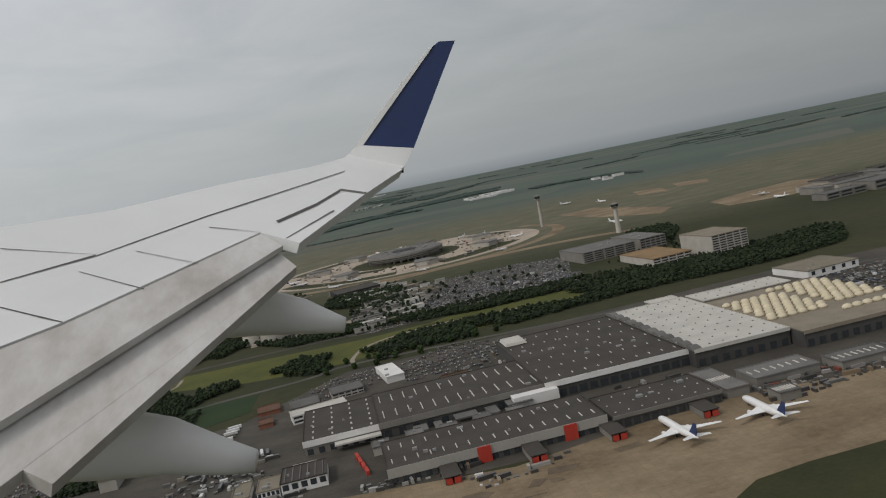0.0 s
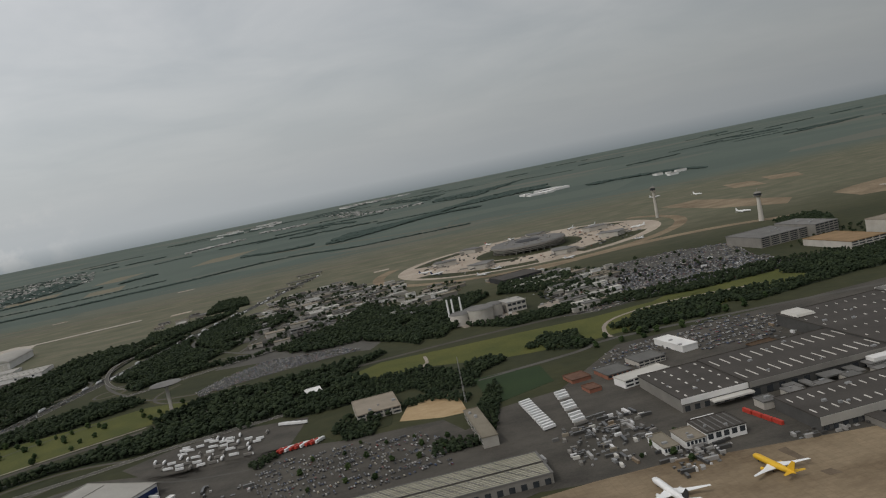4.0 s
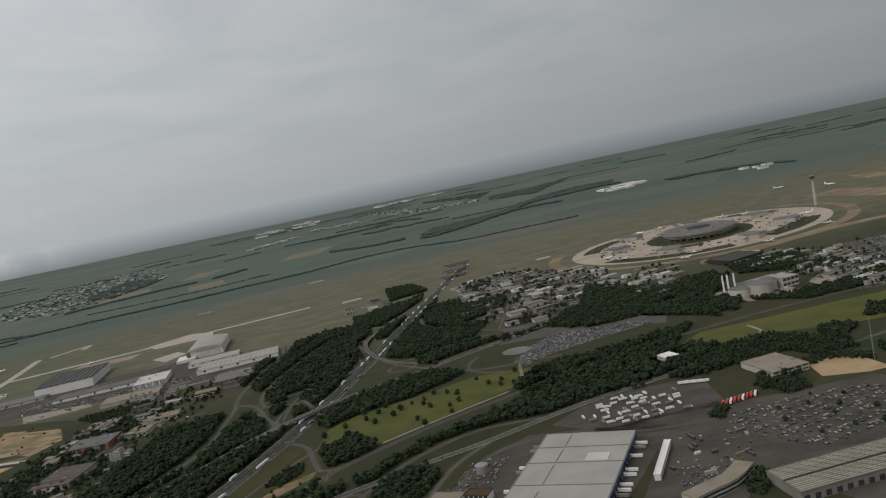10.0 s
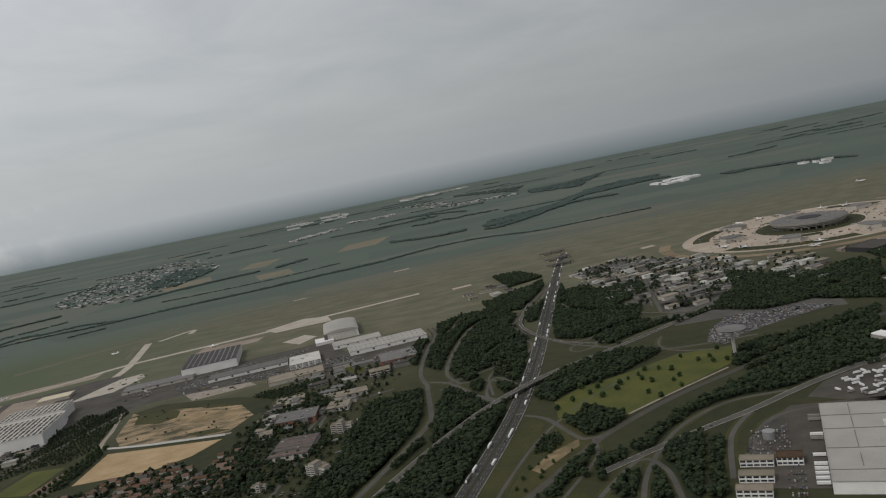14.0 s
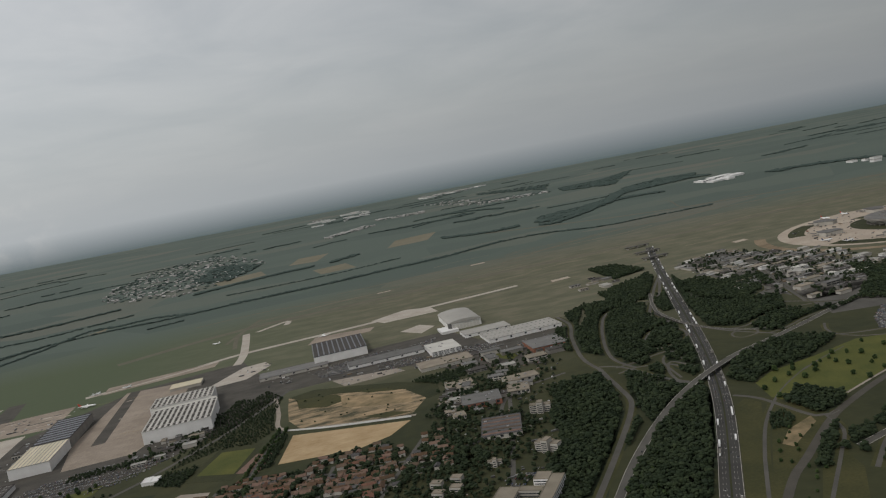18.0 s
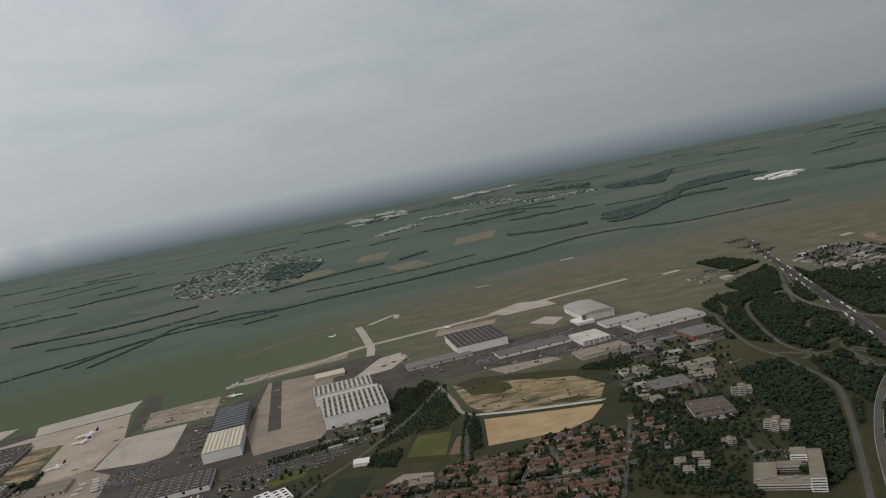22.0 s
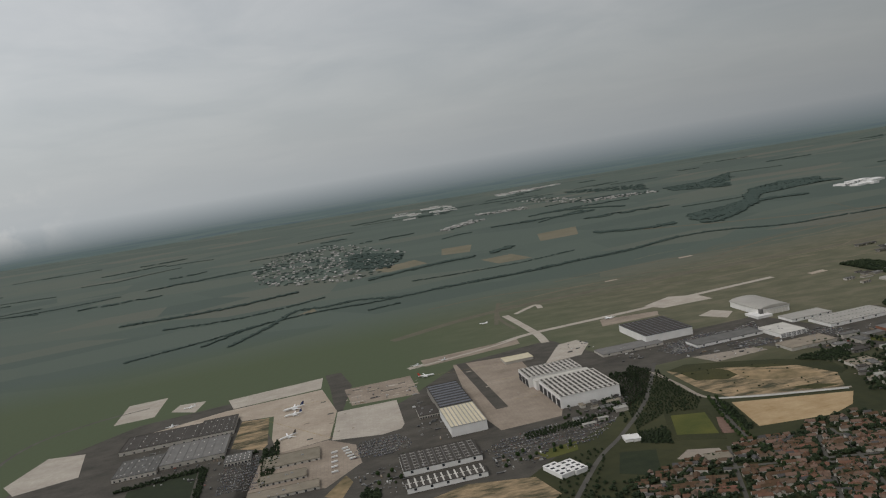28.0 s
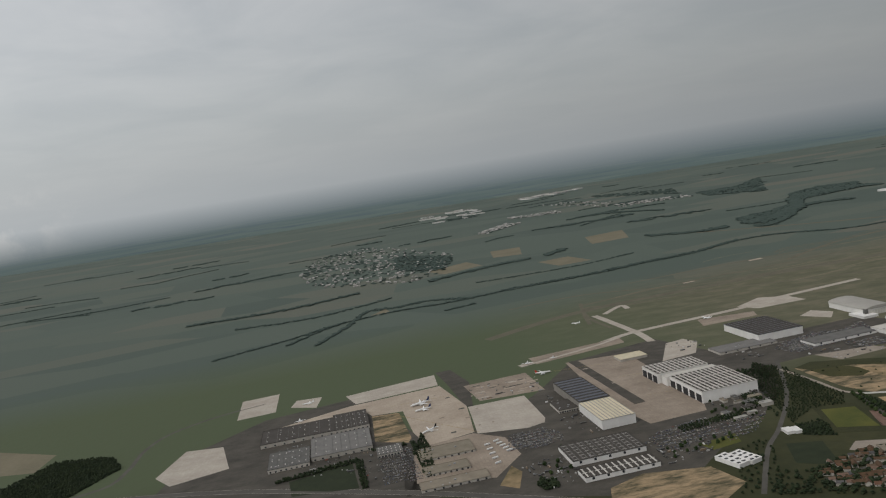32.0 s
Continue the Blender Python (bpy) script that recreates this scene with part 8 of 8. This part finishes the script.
# the perimeter hedge of the airfield, belts and hedgerows beyond it
hedge = []
for pts, deep, tall, thin in (([(-3300, 3050), (-2995, 3208), (-2806, 3342), (-2552, 3405), (-2296, 3383), (-2050, 3414), (-1794, 3427), (-1611, 3430), (-1337, 3480), (-1114, 3500), (-775, 3640), (-561, 3600), (-363, 3420), (-104, 3380), (149, 3350)], 9, (4, 8), 0.0), ([(-2050, 3444), (-1794, 3457), (-1611, 3460), (-1337, 3510), (-1114, 3530), (-775, 3670)], 9, (4, 7), 0.1),
                              ([(-2894, 2979), (-2806, 3172), (-2745, 3320), (-2675, 3528), (-2544, 3509), (-2383, 3523), (-2214, 3404)], 22, (4, 7), 0.1), ([(-2346, 3204), (-2217, 3240)], 10, (4, 7), 0.0), ([(-3011, 3085), (-2902, 3241), (-2806, 3342)], 12, (4, 8), 0.0),
                              ([(-437, 4194), (-286, 4198), (65, 4505), (355, 4989), (556, 5099), (822, 5040), (962, 4990)], 70, (8, 14), 0.0), ([(-468, 4013), (-405, 3993), (-128, 4243), (4, 4480), (255, 4536), (406, 4450)], 40, (6, 12), 0.0),
                              ([(-942, 4389), (-724, 4202), (-560, 4190)], 36, (6, 11), 0.0), ([(-598, 6324), (-384, 6022), (-278, 5749)], 40, (7, 12), 0.0), ([(-1590, 4349), (-1439, 4485)], 40, (6, 10), 0.0), ([(-2300, 4150), (-1950, 4300), (-1700, 4330)], 30, (6, 10), 0.1),
                              ([(1025, 4253), (1187, 4229), (1400, 3960), (1425, 3702)], 60, (7, 12), 0.0), ([(-3600, 4100), (-3100, 4050), (-2700, 4180)], 24, (6, 10), 0.2), ([(-3300, 3700), (-2900, 3640), (-2550, 3800)], 16, (5, 8), 0.25), ([(-2100, 3800), (-1600, 3760), (-1250, 3850)], 10, (4, 7), 0.3)):
    hedge += tree_line(pts, deep, tall, 7.0, thin)
for k in range(30):
    x, y = rng.uniform(-6500, 3800), rng.uniform(4700, 9500)
    a, n = rng.gauss(0.08, 0.3), rng.randrange(12, 40)
    hedge += tree_line([(x, y), (x + n * 9 * math.cos(a), y + n * 9 * math.sin(a) + rng.uniform(-60, 60)), (x + n * 18 * math.cos(a), y + n * 18 * math.sin(a))], 14, (5, 8), 9.0, 0.0)
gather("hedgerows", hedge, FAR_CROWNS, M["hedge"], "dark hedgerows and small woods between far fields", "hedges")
# woods thin out towards the horizon
groves = []
for k in range(46):
    x, y = rng.uniform(-7500, 5500), 5200 + 5000 * rng.random() ** 1.3
    long, deep, bend = rng.uniform(150, 700), rng.uniform(25, 75), rng.uniform(-0.2, 0.35)
    for i in range(int(long * deep / 420)):
        u = rng.uniform(-1, 1)
        px, py = x + u * long * 0.5, y + u * long * 0.5 * bend + rng.uniform(-1, 1) * deep * (1 - u * u) + 20 * math.sin(u * 7 + k)
        if py > 10400 or inside((px, py), VILLAGES[0]):
            continue
        groves.append((px, py, ground_z(px, py), 30, rng.uniform(6, 9), rng.uniform(0, 6)))
for poly, count in (([(500, 6800), (868, 6750), (1400, 7350), (641, 5857), (380, 6300)], 420), ([(523, 5330), (867, 5509), (1105, 5359), (777, 4950), (300, 4880)], 330), ([(139, 8700), (700, 7759), (427, 7000), (100, 8300)], 170),
                    ([(-340, 4500), (-66, 4560), (250, 4780), (96, 4560), (-440, 4180)], 120)):
    for px, py in spots(poly, count, 17):
        groves.append((px, py, ground_z(px, py), 30, rng.uniform(7, 10), rng.uniform(0, 6)))
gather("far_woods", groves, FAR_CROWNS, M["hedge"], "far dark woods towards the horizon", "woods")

# ---- the wing of the airliner from which the place is seen, in the air where the flight over the place begins ----
t0, ex_, ey_, ez_, p0, l0, h0 = ROWS[0]
wing = thing("aircraft_wing", pose(ex_ / SIZE, ey_ / SIZE, ez_ / SIZE, 90 + p0, l0, h0), "pale grey airliner wing with a dark blue winglet, in flight", "aircraft wing")


def plate(name, top, under, mat, parent, label="", smooth=False):
    return part(name, Geo().rings([under, top]), M[mat], parent, label, smooth)


skin = plate("upper_skin", [(-6.13, -0.33, -6.92), (-5.11, 0.25, -8.85), (-4.25, 0.50, -9.88), (-3.27, 0.99, -11.56), (-2.29, 1.38, -13.00), (-1.79, 1.66, -13.95), (-1.58, 2.01, -14.88), (-0.61, 2.04, -15.45), (-0.74, 1.45, -13.96), (-1.24, 0.90, -12.38), (-1.88, 0.08, -10.06), (-2.42, 0.22, -10.14), (-3.62, -0.70, -7.28), (-3.90, -0.86, -6.76), (-4.69, -1.30, -5.29)],
             [(-6.09, -0.50, -6.89), (-5.08, 0.07, -8.80), (-4.22, 0.31, -9.81), (-3.26, 0.80, -11.48), (-2.29, 1.19, -12.92), (-1.79, 1.47, -13.84), (-1.59, 1.82, -14.79), (-0.68, 1.84, -15.31), (-0.80, 1.29, -13.92), (-1.28, 0.75, -12.37), (-1.92, -0.06, -10.08), (-2.45, 0.08, -10.15), (-3.64, -0.84, -7.32), (-3.92, -0.99, -6.80), (-4.71, -1.43, -5.33)], "wing_grey", wing)
band = plate("spoiler_panel", [(-4.67, -1.33, -5.27), (-3.89, -0.88, -6.75), (-3.60, -0.72, -7.27), (-2.40, 0.20, -10.12), (-2.07, 0.05, -9.94), (-3.41, -1.33, -5.91), (-3.89, -1.85, -4.39)], [(-4.69, -1.41, -5.30), (-3.91, -0.96, -6.78), (-3.62, -0.80, -7.31), (-2.42, 0.12, -10.15), (-2.08, -0.02, -9.97), (-3.43, -1.41, -5.94), (-3.91, -1.93, -4.43)], "flap_grey", wing, "grimy trailing spoiler panel")
flap = plate("flap", [(-3.99, -1.91, -4.52), (-3.51, -1.37, -6.08), (-2.22, 0.01, -10.06), (-1.85, -0.22, -9.70), (-2.84, -1.71, -5.58), (-3.10, -1.63, -5.66), (-3.15, -1.69, -5.46), (-3.60, -2.17, -4.09)], [(-4.01, -2.02, -4.56), (-3.53, -1.47, -6.12), (-2.24, -0.10, -10.10), (-1.87, -0.33, -9.75), (-2.87, -1.82, -5.62), (-3.12, -1.73, -5.70), (-3.17, -1.80, -5.51), (-3.63, -2.28, -4.13)], "flap_grey", wing, "extended pale grey flap")
for q in ([(-4.47, -0.33, -7.75), (-3.92, -0.06, -8.66), (-3.90, -0.08, -8.63), (-4.46, -0.34, -7.72)], [(-3.91, -0.07, -8.66), (-3.19, 0.43, -10.22), (-1.69, 1.35, -13.22), (-1.69, 1.33, -13.17), (-3.18, 0.41, -10.19), (-3.90, -0.08, -8.63)], [(-4.23, -0.55, -7.33), (-3.62, -0.69, -7.30), (-3.61, -0.70, -7.28), (-4.22, -0.56, -7.31)], [(-3.04, 0.29, -9.97), (-2.42, 0.23, -10.14), (-2.42, 0.23, -10.13), (-3.03, 0.28, -9.95)], [(-2.30, 0.39, -10.57), (-1.90, 0.69, -11.52), (-1.65, 0.96, -12.29), (-1.63, 0.91, -12.19), (-1.88, 0.64, -11.41), (-2.26, 0.36, -10.54)],
          [(-1.65, 0.97, -12.31), (-1.24, 0.92, -12.40), (-1.23, 0.89, -12.33), (-1.64, 0.93, -12.24)], [(-3.91, -0.24, -8.25), (-3.18, -0.42, -8.17), (-3.18, -0.43, -8.16), (-3.91, -0.24, -8.23)], [(-3.58, -0.02, -8.95), (-2.86, -0.16, -8.97), (-2.86, -0.16, -8.95), (-3.58, -0.02, -8.93)], [(-4.83, 0.01, -8.37), (-3.92, -0.06, -8.68), (-3.92, -0.06, -8.67), (-4.82, -0.00, -8.36)], [(-2.07, 0.15, -10.13), (-1.63, 0.58, -11.39), (-1.61, 0.57, -11.36), (-2.06, 0.14, -10.11)]):
    part("panel_gap", Geo().face(*q), M["mid_roof"], skin, "dark panel joint")
blade = plate("winglet", [(-1.48, 1.92, -14.20), (-0.19, 3.75, -14.20), (-0.08, 3.84, -14.20), (0.22, 3.86, -14.20), (-0.54, 1.87, -14.20)], [(-1.50, 1.94, -14.32), (-0.19, 3.79, -14.32), (-0.08, 3.87, -14.32), (0.22, 3.89, -14.32), (-0.55, 1.89, -14.32)], "blue", wing, "dark blue winglet")
plate("winglet_edge", [(-1.64, 1.87, -14.17), (-0.88, 2.93, -14.17), (-0.27, 3.70, -14.17), (-0.17, 3.77, -14.17), (-0.19, 3.74, -14.17), (-1.48, 1.91, -14.17)], [(-1.66, 1.89, -14.33), (-0.89, 2.97, -14.33), (-0.27, 3.75, -14.33), (-0.17, 3.81, -14.33), (-0.19, 3.78, -14.33), (-1.50, 1.93, -14.33)], "paint", blade, "white winglet leading edge")
plate("winglet_root", [(-1.81, 1.69, -14.16), (-1.63, 1.87, -14.16), (-1.48, 1.91, -14.16), (-0.55, 1.86, -14.16), (-0.73, 1.47, -14.16), (-0.98, 1.41, -14.16)], [(-1.83, 1.71, -14.30), (-1.64, 1.88, -14.30), (-1.50, 1.93, -14.30), (-0.56, 1.88, -14.30), (-0.74, 1.48, -14.30), (-0.99, 1.42, -14.30)], "wing_grey", wing)
plate("tip_light", [(-0.92, 1.47, -14.00), (-0.72, 1.48, -14.00), (-0.72, 1.39, -14.00), (-0.91, 1.40, -14.00)], [(-0.93, 1.49, -14.15), (-0.73, 1.50, -14.15), (-0.73, 1.41, -14.15), (-0.92, 1.42, -14.15)], "gap", wing)


def canoe(stations, flat=0.75):
    """A flap track fairing: rings round an axis, each x, y, z, radius."""
    rows = [[(x + r * flat * 0.15 * math.sin(a * math.pi / 8), y + r * math.sin(a * math.pi / 8), z + r * flat * math.cos(a * math.pi / 8)) for a in range(16)] for x, y, z, r in stations]
    return Geo().rings(rows)


for st in ([(*q, r) for q, r in zip([(-3.41, -1.08, -10.20), (-2.88, -0.93, -10.20), (-2.36, -0.84, -10.20), (-1.83, -0.90, -10.20), (-1.46, -0.98, -10.20), (-1.30, -1.01, -10.20)], (0.12, 0.26, 0.31, 0.23, 0.14, 0.10))],
           [(*q, r) for q, r in zip([(-4.72, -2.09, -7.60), (-4.05, -2.01, -7.60), (-3.27, -1.93, -7.60), (-2.71, -1.95, -7.60), (-2.15, -2.06, -7.60), (-1.85, -2.10, -7.60)], (0.22, 0.32, 0.36, 0.29, 0.18, 0.115))]):
    part("flap_track_fairing", canoe(st), M["fairing"], wing, "smooth grey canoe-shaped fairing", True)

# ---- the lie of the land ----
def true_land(x, y):
    """The land is almost level from east to west and rises away from the flight line."""
    return -19.0 + 0.0025 * x + 0.0095 * y


def laid(x, y, z):
    """A point of the plan, drawn on ground_z, brought down onto the true land along the line of sight from the flight path; and its growth."""
    ex = np.clip(x - 0.34 * y, -2700, 0)
    ez = 209 - 0.1356 * ex
    old = ground_z(x, y)
    drop = ez - old
    grow = (ez - true_land(ex, 0)) / (drop + 0.0025 * (x - ex) + 0.0095 * y)
    nx, ny = ex + (x - ex) * grow, y * grow
    return nx, ny, true_land(nx, ny) + (z - old) * grow, grow


settled = set()
for ob in [o for o in scene.objects if o.parent is None and o.type not in ("CAMERA", "LIGHT") and o != wing]:
    if ob.type == "MESH":
        for o in (ob, *ob.children_recursive):
            if o.data.name in settled:
                continue
            settled.add(o.data.name)
            co = np.empty(len(o.data.vertices) * 3)
            o.data.vertices.foreach_get("co", co)
            co = co.reshape(-1, 3)
            if ob.name == "ground":
                co[:, 2] = true_land(co[:, 0], co[:, 1])
            else:
                co[:, 0], co[:, 1], co[:, 2], _ = laid(co[:, 0], co[:, 1], co[:, 2])
            o.data.vertices.foreach_set("co", co.ravel())
            o.data.update()
    else:
        x, y, z = ob.matrix_basis.translation
        nx, ny, nz, grow = laid(x, y, z)
        turn = ob.matrix_basis.to_3x3().to_4x4()
        ob.matrix_basis = Matrix.Translation((float(nx), float(ny), float(nz))) @ Matrix.Scale(float(grow), 4) @ turn

# ---- the whole place at its drawn size ----
for ob in list(scene.objects):
    if ob.parent is None and ob.type not in ("CAMERA", "LIGHT"):
        ob.matrix_basis = Matrix.Scale(SIZE, 4) @ ob.matrix_basis
